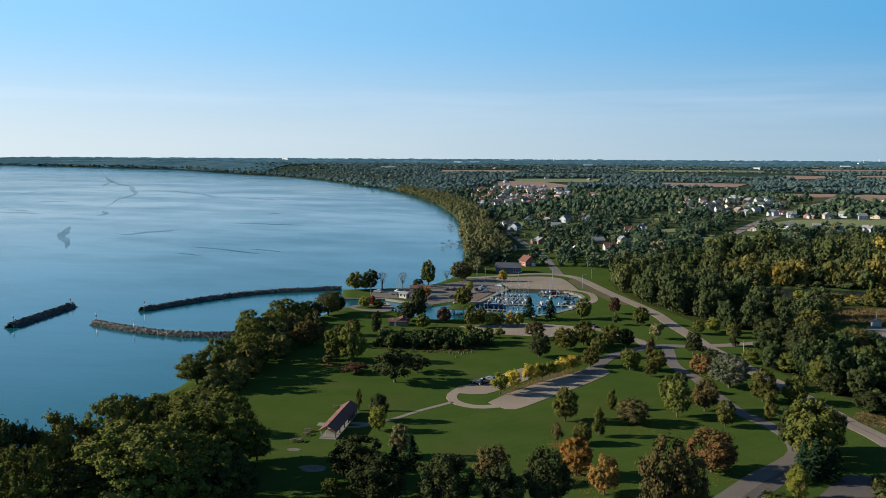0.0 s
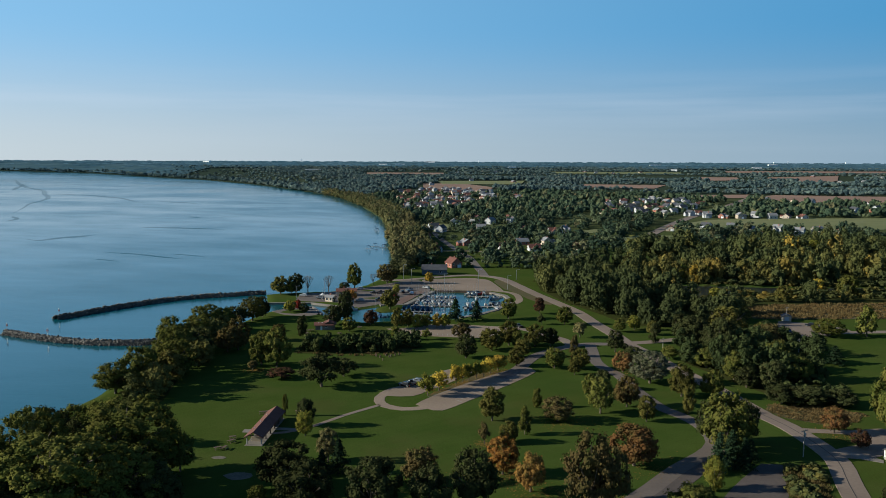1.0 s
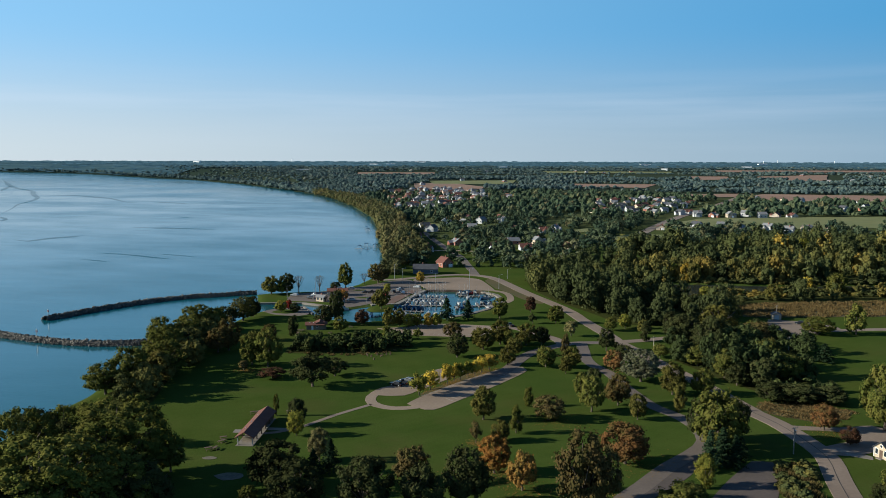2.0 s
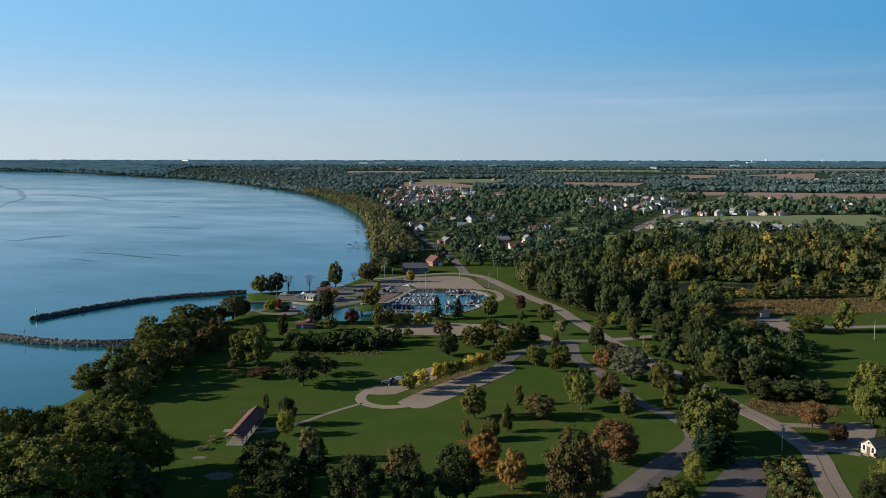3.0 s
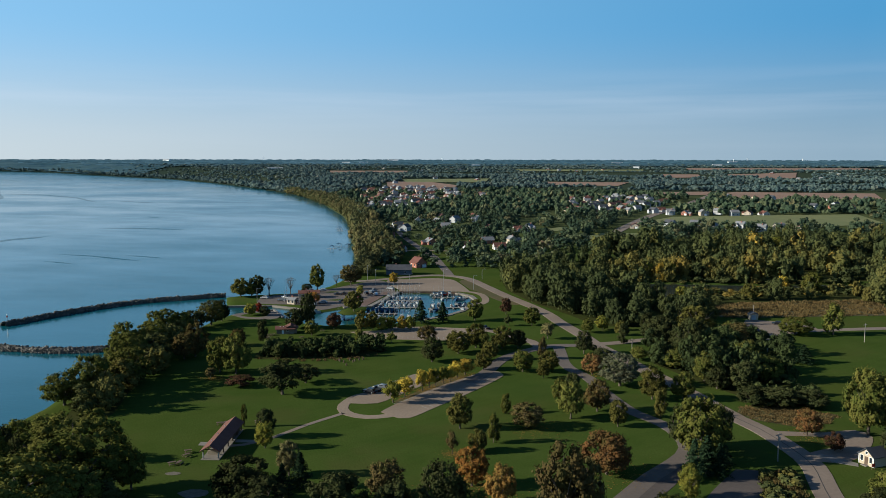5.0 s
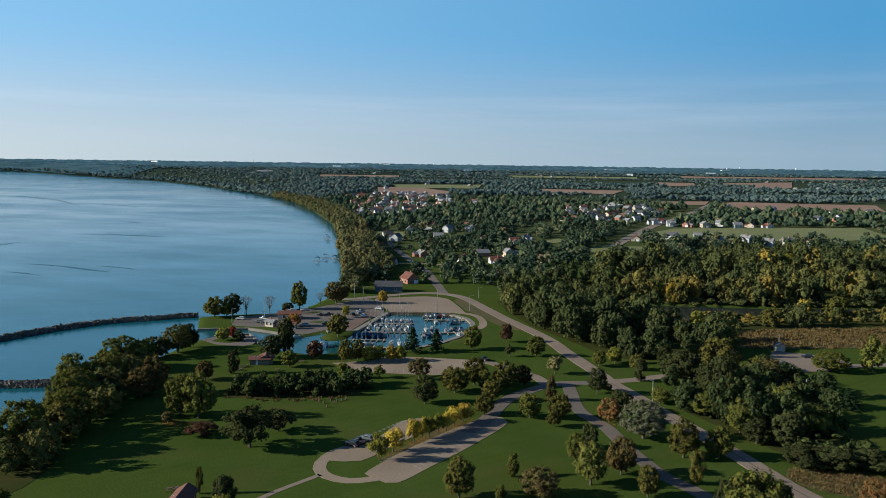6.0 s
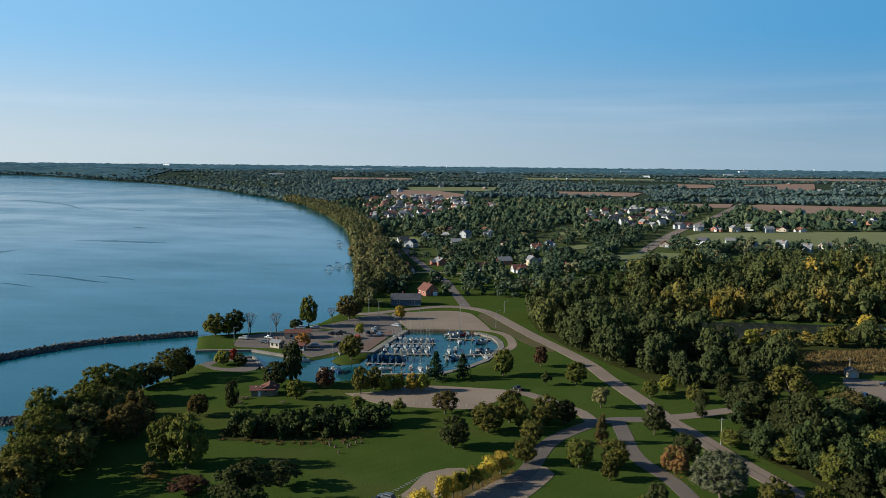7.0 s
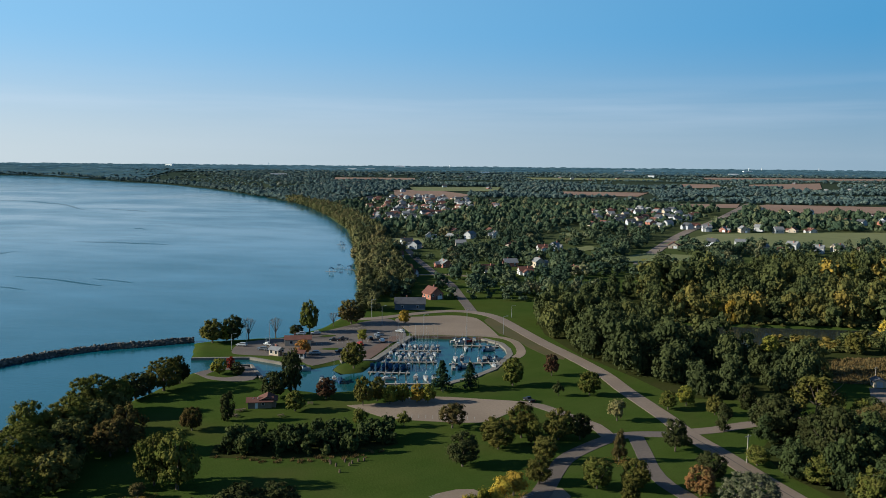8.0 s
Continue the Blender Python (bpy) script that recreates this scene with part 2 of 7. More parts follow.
def water_material(name="lake_water", body=(0.009, 0.068, 0.088, 1), calmer=1.0, gloss=(0.5, 0.28)):
    """gloss: how much of the sky the calm and the ruffled water give back."""
    m, n, l, p = nodes_of(name)
    p.inputs["Base Color"].default_value = body
    p.inputs["IOR"].default_value = 1.33
    small = noise_node(n, l, 0.45, 5, squash=(1.0, 1.6, 1))
    swell = noise_node(n, l, 0.035, 4, squash=(0.5, 1.6, 1))
    calm = noise_node(n, l, 0.0048, 4, squash=(0.8, 1.3, 1), turn=-0.35)
    streak = noise_node(n, l, 0.016, 6, squash=(0.75, 1.5, 1), turn=-0.35)
    # bands of ripple and of calm: the wind lies unevenly on the lake
    both = n.new("ShaderNodeMath")
    both.operation = "MULTIPLY_ADD"
    l.new(streak.outputs["Fac"], both.inputs[0])
    both.inputs[1].default_value = 0.42
    lines_of = noise_node(n, l, 0.055, 5, squash=(0.5, 1.6, 1), turn=-0.3)
    broad = n.new("ShaderNodeMath")
    broad.operation = "MULTIPLY_ADD"
    l.new(lines_of.outputs["Fac"], broad.inputs[0])
    broad.inputs[1].default_value = 0.18
    l.new(remap(n, l, calm.outputs["Fac"], 0.25, 0.75, -0.07, 0.47), broad.inputs[2])
    l.new(broad.outputs[0], both.inputs[2])
    wind = remap(n, l, both.outputs[0], 0.37, 0.70)
    l.new(remap(n, l, wind, 0, 1, 0.12, 0.22), p.inputs["Roughness"])
    l.new(remap(n, l, wind, 0, 1, *gloss), p.inputs["Specular IOR Level"])
    b1, b2 = n.new("ShaderNodeBump"), n.new("ShaderNodeBump")
    b1.inputs["Distance"].default_value, b2.inputs["Distance"].default_value = 0.25, 1.0
    b2.inputs["Strength"].default_value = 0.10
    l.new(remap(n, l, wind, 0, 1, 0.08 * calmer, 0.26 * calmer), b1.inputs["Strength"])
    l.new(small.outputs["Fac"], b1.inputs["Height"])
    l.new(swell.outputs["Fac"], b2.inputs["Height"])
    l.new(b1.outputs["Normal"], b2.inputs["Normal"])
    l.new(b2.outputs["Normal"], p.inputs["Normal"])
    return m


GRASS, LAKE_WATER = lawn_material(), water_material()
HARBOUR_WATER, POND_WATER = water_material("harbour_water", (0.012, 0.056, 0.060, 1), 0.5, (0.20, 0.10)), water_material("pond_water", (0.022, 0.026, 0.022, 1), 0.4)
FIELD_TAN = surface("harvested_field", (0.200, 0.121, 0.078), (0.234, 0.146, 0.095), 0.01, 0.2, 0.95, 0.0)
FIELD_GREEN = surface("green_field", (0.128, 0.134, 0.044), (0.155, 0.152, 0.056), 0.01, 0.1, 0.95, 0.0)
TAR = surface("tar_seam", (0.045, 0.038, 0.034), (0.07, 0.058, 0.05), 0.3, 3, 0.9, 0.1)
BARE_EARTH = surface("red_gravel", (0.115, 0.072, 0.052), (0.15, 0.094, 0.068), 0.08, 1.5, 0.95, 0.2)
MEADOW = surface("dry_meadow", (0.081, 0.060, 0.019), (0.060, 0.056, 0.015), 0.06, 0.8, 0.95, 0.3)


# ---- meshes ----
def mesh_of(name, verts, faces, material, smooth=False):
    """verts: n x 3; faces: m x k, all of one size k."""
    verts, faces = np.asarray(verts, np.float32), np.asarray(faces, np.int32)
    me = bpy.data.meshes.new(name)
    k = faces.shape[1]
    me.vertices.add(len(verts))
    me.vertices.foreach_set("co", verts.ravel())
    me.loops.add(faces.size)
    me.loops.foreach_set("vertex_index", faces.ravel())
    me.polygons.add(len(faces))
    me.polygons.foreach_set("loop_start", np.arange(0, faces.size, k, dtype=np.int32))
    me.polygons.foreach_set("use_smooth", np.full(len(faces), smooth))
    me.materials.append(material)
    me.update(calc_edges=True)
    return me


def bm_mesh(name, bm, material):
    me = bpy.data.meshes.new(name)
    bmesh.ops.recalc_face_normals(bm, faces=bm.faces)
    bm.to_mesh(me)
    bm.free()
    me.materials.append(material)
    return me


def part(name, bm, material, parent, label=""):
    """One bmesh as one part under a thing or a part."""
    ob = new(name, bm_mesh(name, bm, material))
    ob.parent = parent
    return tagged(ob, label) if label else ob


def thing(name, x, y, turn=0.0, z=0.0, label="", category="", group=""):
    ob = new(name)
    ob.empty_display_size = 0.5
    ob.matrix_basis = pose(x, y, z, 0, 0, turn)
    return tagged(ob, label, category, group)


def box(bm, x0, y0, z0, x1, y1, z1, bevel=0.0):
    """A box from corner to corner, its edges eased."""
    made = bmesh.ops.create_cube(bm, size=1.0)["verts"]
    for v in made:
        v.co = Vector(((x0 + x1) / 2 + v.co.x * (x1 - x0), (y0 + y1) / 2 + v.co.y * (y1 - y0), (z0 + z1) / 2 + v.co.z * (z1 - z0)))
    if bevel:
        edges = list({e for v in made for e in v.link_edges})
        bmesh.ops.bevel(bm, geom=edges, offset=bevel, segments=1, affect="EDGES")
    return bm


def rod(bm, a, b, r0, r1, sides=6):
    """A tapered round bar from a to b."""
    a, b = Vector(a), Vector(b)
    turn = (b - a).to_track_quat("Z", "Y").to_matrix().to_4x4()
    bmesh.ops.create_cone(bm, cap_ends=True, segments=sides, radius1=r0, radius2=r1, depth=(b - a).length, matrix=Matrix.Translation((a + b) / 2) @ turn)
    return bm


def sd_polygon(poly, x, y):
    """Signed distance of points to a closed outline: negative inside."""
    p = np.asarray(poly, float)
    best, inside = np.full(x.shape, 1e12), np.zeros(x.shape, bool)
    for (ax, ay), (bx, by) in zip(p, np.roll(p, -1, axis=0)):
        dx, dy = bx - ax, by - ay
        f = np.clip(((x - ax) * dx + (y - ay) * dy) / (dx * dx + dy * dy), 0, 1)
        best = np.minimum(best, (x - ax - f * dx) ** 2 + (y - ay - f * dy) ** 2)
        if ay != by:
            inside ^= ((ay > y) != (by > y)) & (x < dx * (y - ay) / dy + ax)
    return np.where(inside, -1, 1) * np.sqrt(best)


def spline(points, step=3.0):
    """A smooth line through points."""
    p = np.asarray(points, float)
    p = np.vstack([2 * p[0] - p[1], p, 2 * p[-1] - p[-2]])
    out = []
    for a, b, c, d in zip(p, p[1:], p[2:], p[3:]):
        for f in np.linspace(0, 1, max(2, int(np.linalg.norm(c - b) / step)), endpoint=False):
            out.append(0.5 * (2 * b + (c - a) * f + (2 * a - 5 * b + 4 * c - d) * f * f + (3 * b - a - 3 * c + d) * f ** 3))
    return np.array(out + [p[-2]])


# ---- the land: one sheet, the lake's and the harbour's beds in it ----
LAKE = [(-128.2, -1805), (-121.6, 0), (-114.9, 142.5), (-113, 171.9), (-117.8, 194.8), (-114, 231.8), (-112.1, 244.1), (-114, 273.6), (-116.8, 304), (-112.1, 322.1), (-100.7, 356.2), (-94, 385.7), (-99.8, 406.6), (-107.3, 437), (-86.5, 444.6), (-72.2, 448.4), (-58.9, 469.3), (-49.4, 513), (-45.6, 539.6), (-57, 640.3), (-70.3, 757.1), (-84.5, 876.8), (-111.1, 1046), (-163.4, 1280.6), (-255.5, 1599.8), (-380.9, 1909.5), (-626, 2414.9), (-966.1, 2963), (-1371.8, 3381), (-1751.8, 3710.7), (-2565, 3971), (-3420, 4037.5), (-5130, 4085), (-5130, -1805)]
BASIN = [(-109.2, 384.8), (-94, 386.6), (-88.3, 393.3), (-75, 397.1), (-67.5, 380), (-58.9, 368.6), (-46.5, 362.9), (-31.3, 364.8), (-12.3, 367.6), (-2.8, 374.3), (6.6, 382.8), (14.2, 394.2), (21.8, 418), (19.9, 437.9), (12.3, 447.4), (-18.1, 449.3), (-30.4, 402.8), (-33.2, 390.4), (-40.9, 386.6), (-44.6, 393.3), (-42.8, 402.8), (-53.2, 393.3), (-66.5, 401.8), (-77.9, 408.5), (-99.8, 406.6), (-109.2, 408.5)]
POND = [(91.2, 475), (97.8, 486.4), (133, 481.6), (157.7, 478.8), (190, 475), (247, 479.8), (247, 465.5), (179.5, 462.6), (165.3, 452.2), (150.1, 456), (133, 444.6), (121.6, 429.4), (115.9, 442.7), (112.1, 459.8)]
LEVEL = -0.7


def far_of(x, y):
    return np.hypot(x, y - 50)


def shore_of(x, y):
    return np.minimum(np.minimum(sd_polygon(LAKE, x, y), sd_polygon(BASIN, x, y)), sd_polygon(POND, x, y))


def land_z(x, y):
    x, y = np.asarray(x, float), np.asarray(y, float)
    r, sd = far_of(x, y), shore_of(x, y)
    lake = sd_polygon(LAKE, x, y)
    rise = np.interp(r, [0, 520, 1900, 2850, 4960, 9000], [0, 0, 19, 33, 57, 57])
    s = np.clip(lake / 160, 0, 1)
    lift = np.maximum(0, (r - 3300) * 0.013)
    return lift + np.maximum(0, rise - lift) * s * s * (3 - 2 * s) + np.clip(LEVEL + 0.5 * sd, -3, 0)


def ground_z(x, y):
    return float(land_z(np.array([x]), np.array([y]))[0])


def lines(*runs):
    return np.unique(np.round(np.concatenate([np.arange(a, b, s) for a, b, s in runs]), 3))


def grid(xs, ys):
    gx, gy = np.meshgrid(xs, ys)
    n = len(xs)
    i = (np.arange(len(ys) - 1)[:, None] * n + np.arange(n - 1)[None]).ravel()
    return gx.ravel(), gy.ravel(), np.stack([i, i + 1, i + n + 1, i + n], 1)


gx, gy, gf = grid(lines((-5500, -3300, 550), (-3300, -1000, 45), (-1000, -280, 40), (-280, -160, 10), (-160, 200, 3), (200, 560, 12), (560, 1500, 50), (1500, 4501, 250)),
                  lines((-2000, -100, 100), (-100, 120, 15), (120, 660, 3), (660, 1300, 12), (1300, 2600, 40), (2600, 5101, 50)))
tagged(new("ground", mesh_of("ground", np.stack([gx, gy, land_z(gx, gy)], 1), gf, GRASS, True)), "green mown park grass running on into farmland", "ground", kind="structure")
wx, wy, wf = grid(lines((-6000, -1500, 250), (-1500, 320, 65), (320, 321, 1)), lines((-2000, 0, 200), (0, 5301, 100)))
wz = LEVEL + np.maximum(0, (far_of(wx, wy) - 3300) * 0.013)
tagged(new("water", mesh_of("water", np.stack([wx, wy, wz], 1), wf, LAKE_WATER, True)), "calm blue lake water with bands of light ripples", "water", kind="structure")

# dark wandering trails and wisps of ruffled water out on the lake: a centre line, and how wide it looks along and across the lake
# flat body colour stands in for the reflected sky; gloss is nearly off
RUFFLED_SKY_TONE = water_material("ruffled_water_sky_tone", (0.036, 0.096, 0.128, 1), 2.0, (0.012, 0.0))
TRAILS = [
    ([(-1528, 2772), (-1330, 2426), (-1204, 2215), (-1094, 2039), (-1017, 1934), (-951, 1839), (-867, 1680), (-782, 1528), (-735, 1414), (-700, 1306), (-656, 1209), (-604, 1085)], 1.0),
    ([(-1204, 2215), (-1101, 1999), (-1029, 1849)], 0.8),
    ([(-532, 940), (-541, 980), (-573, 1026)], 0.9),
    ([(-480, 797), (-449, 737), (-430, 699), (-407, 667), (-389, 641), (-367, 602)], 1.7),
    ([(-844, 1661), (-770, 1643), (-695, 1572), (-638, 1513), (-562, 1393), (-539, 1375)], 0.8),
    ([(-399, 735), (-379, 721), (-373, 746), (-360, 765), (-355, 785)], 0.8),
    ([(-281, 633), (-251, 621), (-222, 602), (-206, 593)], 0.5), ([(-227, 625), (-209, 617), (-194, 607)], 0.5), ([(-273, 590), (-259, 584), (-243, 573)], 0.35),
    ([(-346, 869), (-320, 867), (-293, 862), (-251, 850)], 0.7), ([(-679, 973), (-652, 974), (-619, 963)], 0.8), ([(-707, 1028), (-685, 1017), (-657, 1000)], 0.8),
    ([(-777, 1196), (-766, 1225), (-732, 1219)], 0.6), ([(-984, 1457), (-976, 1480), (-1002, 1560)], 0.5), ([(-353, 1039), (-341, 1028), (-328, 1014)], 0.6),
    ([(-524, 1403), (-484, 1380), (-439, 1343)], 0.5)]
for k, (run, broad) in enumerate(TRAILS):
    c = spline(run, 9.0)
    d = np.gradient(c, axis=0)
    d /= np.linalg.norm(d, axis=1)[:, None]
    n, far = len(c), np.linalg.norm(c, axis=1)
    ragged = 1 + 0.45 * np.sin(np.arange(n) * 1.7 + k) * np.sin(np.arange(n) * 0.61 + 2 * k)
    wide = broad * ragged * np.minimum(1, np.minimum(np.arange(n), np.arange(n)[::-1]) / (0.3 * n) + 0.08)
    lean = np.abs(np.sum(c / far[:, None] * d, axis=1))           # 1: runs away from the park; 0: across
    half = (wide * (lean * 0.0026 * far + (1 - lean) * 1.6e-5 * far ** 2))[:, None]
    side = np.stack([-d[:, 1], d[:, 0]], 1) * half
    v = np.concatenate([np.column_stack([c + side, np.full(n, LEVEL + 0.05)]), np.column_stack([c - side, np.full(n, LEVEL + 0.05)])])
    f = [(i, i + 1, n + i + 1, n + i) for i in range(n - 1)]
    tagged(new(f"water_trail_{k + 1}", mesh_of("water_trail", v, f, RUFFLED_SKY_TONE)), "dark wandering trail of ruffled lake water", "water", kind="structure")


# ---- roads, lots, paths ----
def ribbon(name, points, width, material, label, top=0.09, kind="structure", category="road"):
    c = spline(points, 4.0)
    d = np.gradient(c, axis=0)
    d /= np.linalg.norm(d, axis=1)[:, None]
    side = np.stack([-d[:, 1], d[:, 0]], 1)
    rows = []
    for off, z in ((width / 2 + 0.15, -0.3), (width / 2, 0), (-width / 2, 0), (-width / 2 - 0.15, -0.3)):
        q = c + side * off
        rows.append(np.column_stack([q, land_z(*c.T) + top + z]))
    v, n = np.concatenate(rows), len(c)
    f = [(k * n + i, (k + 1) * n + i, (k + 1) * n + i + 1, k * n + i + 1) for k in range(3) for i in range(n - 1)]
    return tagged(new(name, mesh_of(name, v, f, material)), label, category, kind=kind)


def slab(name, outline, material, label, top=0.07, smooth=True, category="pavement", z=0.0):
    """A paved area with its edge standing a little proud of the grass."""
    c = spline(list(outline) + [outline[0]], 3.0)[:-1] if smooth else np.asarray(outline, float)
    bm = bmesh.new()
    up = [bm.verts.new((x, y, z + top)) for x, y in c]
    low = [bm.verts.new((x, y, min(z - 0.3, z + top - 0.3))) for x, y in c]
    bm.faces.new(up)
    for i in range(len(up)):
        j = (i + 1) % len(up)
        bm.faces.new((up[i], low[i], low[j], up[j]))
    bmesh.ops.triangulate(bm, faces=bm.faces[:])
    return tagged(new(name, bm_mesh(name, bm, material)), label, category, kind="structure")


ribbon("road_1", [(-66.5, 495.9), (-42.8, 490.2), (-26.6, 498.8), (-10.4, 510.1), (3.8, 513.9), (15.2, 508.2), (22.8, 495.9), (29.4, 472.1), (38, 439.8), (47.5, 409.4), (53.2, 387.6), (56, 367.6), (58.9, 351.5), (61.8, 335.3), (63.6, 321.1), (67.5, 305.9), (72.2, 285), (77, 266.9), (81.7, 245.1), (84.5, 230.8), (87.4, 221.3), (89.3, 207.1), (89.3, 194.8), (85.5, 180.5), (81.7, 163.4), (74.1, 123.5), (57, 38)], 6.0, ASPHALT, "worn light grey two-lane asphalt park road")
ribbon("road_2", [(62.7, 323), (73.1, 325.8), (83.6, 330.6), (102.6, 335.3), (117.8, 339.1), (133, 343.9), (156.8, 347.7), (199.5, 353.4)], 5.0, ASPHALT, "light grey asphalt side road", 0.075)
ribbon("road_3", [(62.7, 321.1), (48.4, 321.1), (40.9, 317.3), (31.3, 307.8), (25.6, 300.2), (20.9, 288.8), (17.1, 278.3), (11.4, 267.9)], 4.7, ASPHALT_MID, "grey asphalt park drive", 0.08)
ribbon("road_4", [(40.9, 319.2), (38.9, 328.7), (32.3, 338.2), (25.6, 347.7), (19, 351.5)], 4.3, ASPHALT, "narrow grey asphalt drive to the parking loop", 0.07)
ribbon("road_5", [(48.4, 320.1), (47.5, 306.8), (46.5, 294.5), (47.5, 285), (51.3, 273.6), (53.2, 256.5), (55.5, 243.2), (57.5, 235.6), (61.2, 228.9), (64, 220.4), (63.6, 207.1), (57.6, 197.6), (49.9, 189), (40.9, 176.7), (33.2, 166.2), (20.9, 142.5)], 4.4, ASPHALT_MID, "winding grey park lane", 0.06)
LANE = [(11.4, 510.1), (9.5, 532), (6.6, 560.5), (1.9, 608), (-4.8, 641.2), (-13.3, 688.8), (-23.8, 750.5), (-38, 855)]
COUNTY_ROAD = [(142.5, 703), (164.3, 760), (211.8, 871.1), (263.1, 980.4), (342.9, 1129.5), (532, 1517.1), (722, 1900)]
SIDE_STREET = [(-34, 652), (-20, 651), (-6.5, 653), (6, 648), (22, 640)]
ribbon("road_9", SIDE_STREET, 4.2, ASPHALT, "short pale side street between gardens", 0.075)
ribbon("path_3", [(-55, 880), (-38, 862), (-24, 842), (-20, 822)], 4.0, GRAVEL, "pale gravel track across the mown strip", 0.5, category="path")
ribbon("road_6", LANE, 5.4, ASPHALT_MID, "tree-lined grey village street", 0.08)
ribbon("road_7", COUNTY_ROAD, 10.0, ASPHALT, "straight grey county road through the fields", 0.3)
ribbon("trim_1", [(63.6, 321.1), (67.5, 305.9), (72.2, 285), (77, 266.9), (81.7, 245.1), (84.5, 230.8), (87.4, 221.3), (89.3, 207.1), (89.3, 194.8), (85.5, 180.5), (81.7, 163.4), (74.1, 123.5)], 0.22, TAR, "dark tar seam along the middle of the road", 0.105, category="seam")
slab("parking_lot_1", [(-26.6, 248.9), (-23.8, 254.6), (-19, 258.4), (-12.3, 265.1), (-6.6, 278.3), (1.9, 281.2), (2.8, 276.4), (-3.8, 264.1), (-11.4, 252.7), (-16.1, 246), (-23.8, 246)], GRAVEL, "pale worn parking lot with shaded cars")
slab("parking_lot_2", [(-14.7, 237.5), (-11.9, 243.2), (-1.4, 259.3), (12.3, 276.4), (19, 283.1), (23.8, 277.4), (11.4, 256.5), (1.9, 243.2), (-6.6, 231.8), (-11.4, 233.7)], GRAVEL, "pale worn parking lot beside a row of yellow trees")
ribbon("road_8", [(-19.9, 252.7), (-25.2, 247.9), (-25.9, 240.8), (-23.3, 235.6), (-18.1, 232.9), (-12.3, 234.2), (-7.6, 237.5)], 3.2, GRAVEL, "pale turning loop round a grass island", 0.05)
ribbon("path_1", [(-25.2, 236.5), (-34.2, 226.1), (-40.9, 216.6), (-47.5, 210.9), (-53.2, 209.9)], 1.5, ASPHALT, "narrow concrete footpath to the pavilion", 0.05, category="path")
slab("parking_lot_3", [(-34.2, 346.8), (-28.5, 341.1), (-20.9, 334.4), (-8.5, 331.6), (5.7, 330.6), (11.4, 335.3), (20.9, 348.6), (19.9, 352.4), (11.4, 354.3), (-4.8, 357.2), (-17.1, 356.2), (-19, 351.5), (-27.5, 348.6)], GRAVEL, "long gravel parking lot beside the harbour")
slab("parking_lot_4", [(-17.1, 453.1), (-0.9, 453.1), (18.1, 451.2), (19.9, 456), (14.2, 489.2), (9.5, 497.8), (0.9, 501.6), (-14.2, 497.8), (-26.6, 491.1)], GRAVEL, "wide pale gravel boat yard beside the harbour")
slab("parking_lot_5", [(-88.3, 425.6), (-86.5, 416.1), (-79.8, 413.2), (-62.7, 410.4), (-57, 402.8), (-52.2, 397.1), (-43.7, 406.6), (-38.9, 410.4), (-28.5, 432.2), (-19.9, 452.2), (-28.5, 490.2), (-39.9, 484.5), (-50.3, 469.3), (-64.6, 450.3), (-81.7, 439.8), (-87.4, 434.1)], ASPHALT_MID, "grey asphalt harbour car park")
slab("parking_lot_6", [(-92.1, 384.8), (-87.4, 391.4), (-76, 395.2), (-69.3, 380.9), (-72.2, 374.3), (-83.6, 376.2)], ASPHALT_MID, "asphalt boat ramp apron beside the channel")
slab("parking_lot_7", [(52.2, 192.8), (57.9, 194.8), (55.1, 186.2), (48.4, 176.7), (43.7, 167.2), (33.2, 152), (27.5, 155.8), (35.1, 169.1), (44.6, 184.3)], ASPHALT_SHADE_TONED, "dark asphalt lot, toned darker for tree shade", 0.05)
slab("parking_lot_8", [(70.3, 192.8), (77, 190.9), (72.2, 179.5), (66.5, 167.2), (58.9, 152), (43.7, 152), (52.2, 167.2), (60.8, 180.5)], ASPHALT_SHADE_TONED, "dark asphalt lot, toned darker for tree shade", 0.05)
slab("parking_lot_9", [(140.6, 372.4), (154.8, 365.8), (163.4, 351.5), (142.5, 339.1), (125.4, 337.2), (129.2, 347.7)], ASPHALT, "grey asphalt lot beside a white shed")
slab("parking_lot_10", [(87.4, 220.4), (102.6, 218.5), (112.1, 220.4), (114, 214.7), (106.4, 203.3), (98.8, 197.6), (92.1, 197.6), (92.1, 203.3), (99.8, 207.1), (104.5, 212.8), (98.8, 215.6), (88.3, 216.6)], ASPHALT, "asphalt drive in front of a small chapel-like house")
slab("boat_park", [(-22.5, 449.5), (-26.5, 449.5), (-37.5, 413), (-42, 405.5), (-37.5, 403.5), (-32, 409)], BARE_EARTH, "strip of reddish brown gravel along the quay", 0.09)
slab("verge", [(20.9, 458.8), (16.1, 489.2), (20.9, 494), (27.5, 472.1), (35.1, 440.8), (43.7, 414.2), (38.9, 411.3), (31.3, 429.4), (27.5, 444.6)], MEADOW, "dry brown grass verge between road and harbour", 0.03)
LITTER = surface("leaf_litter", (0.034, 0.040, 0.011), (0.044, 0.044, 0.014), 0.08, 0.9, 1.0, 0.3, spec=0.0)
slab("lawn_1", [(-87.4, 381.9), (-85.5, 387.6), (-78.8, 390), (-75, 383.8), (-79.8, 379)], GRASS, "small grass island on the ramp apron", 0.14)
slab("lawn_2", [(-57.9, 449.3), (-54.1, 451.7), (-50.3, 451.2), (-53.2, 447.9)], GRASS, "small grass island in the car park", 0.14)
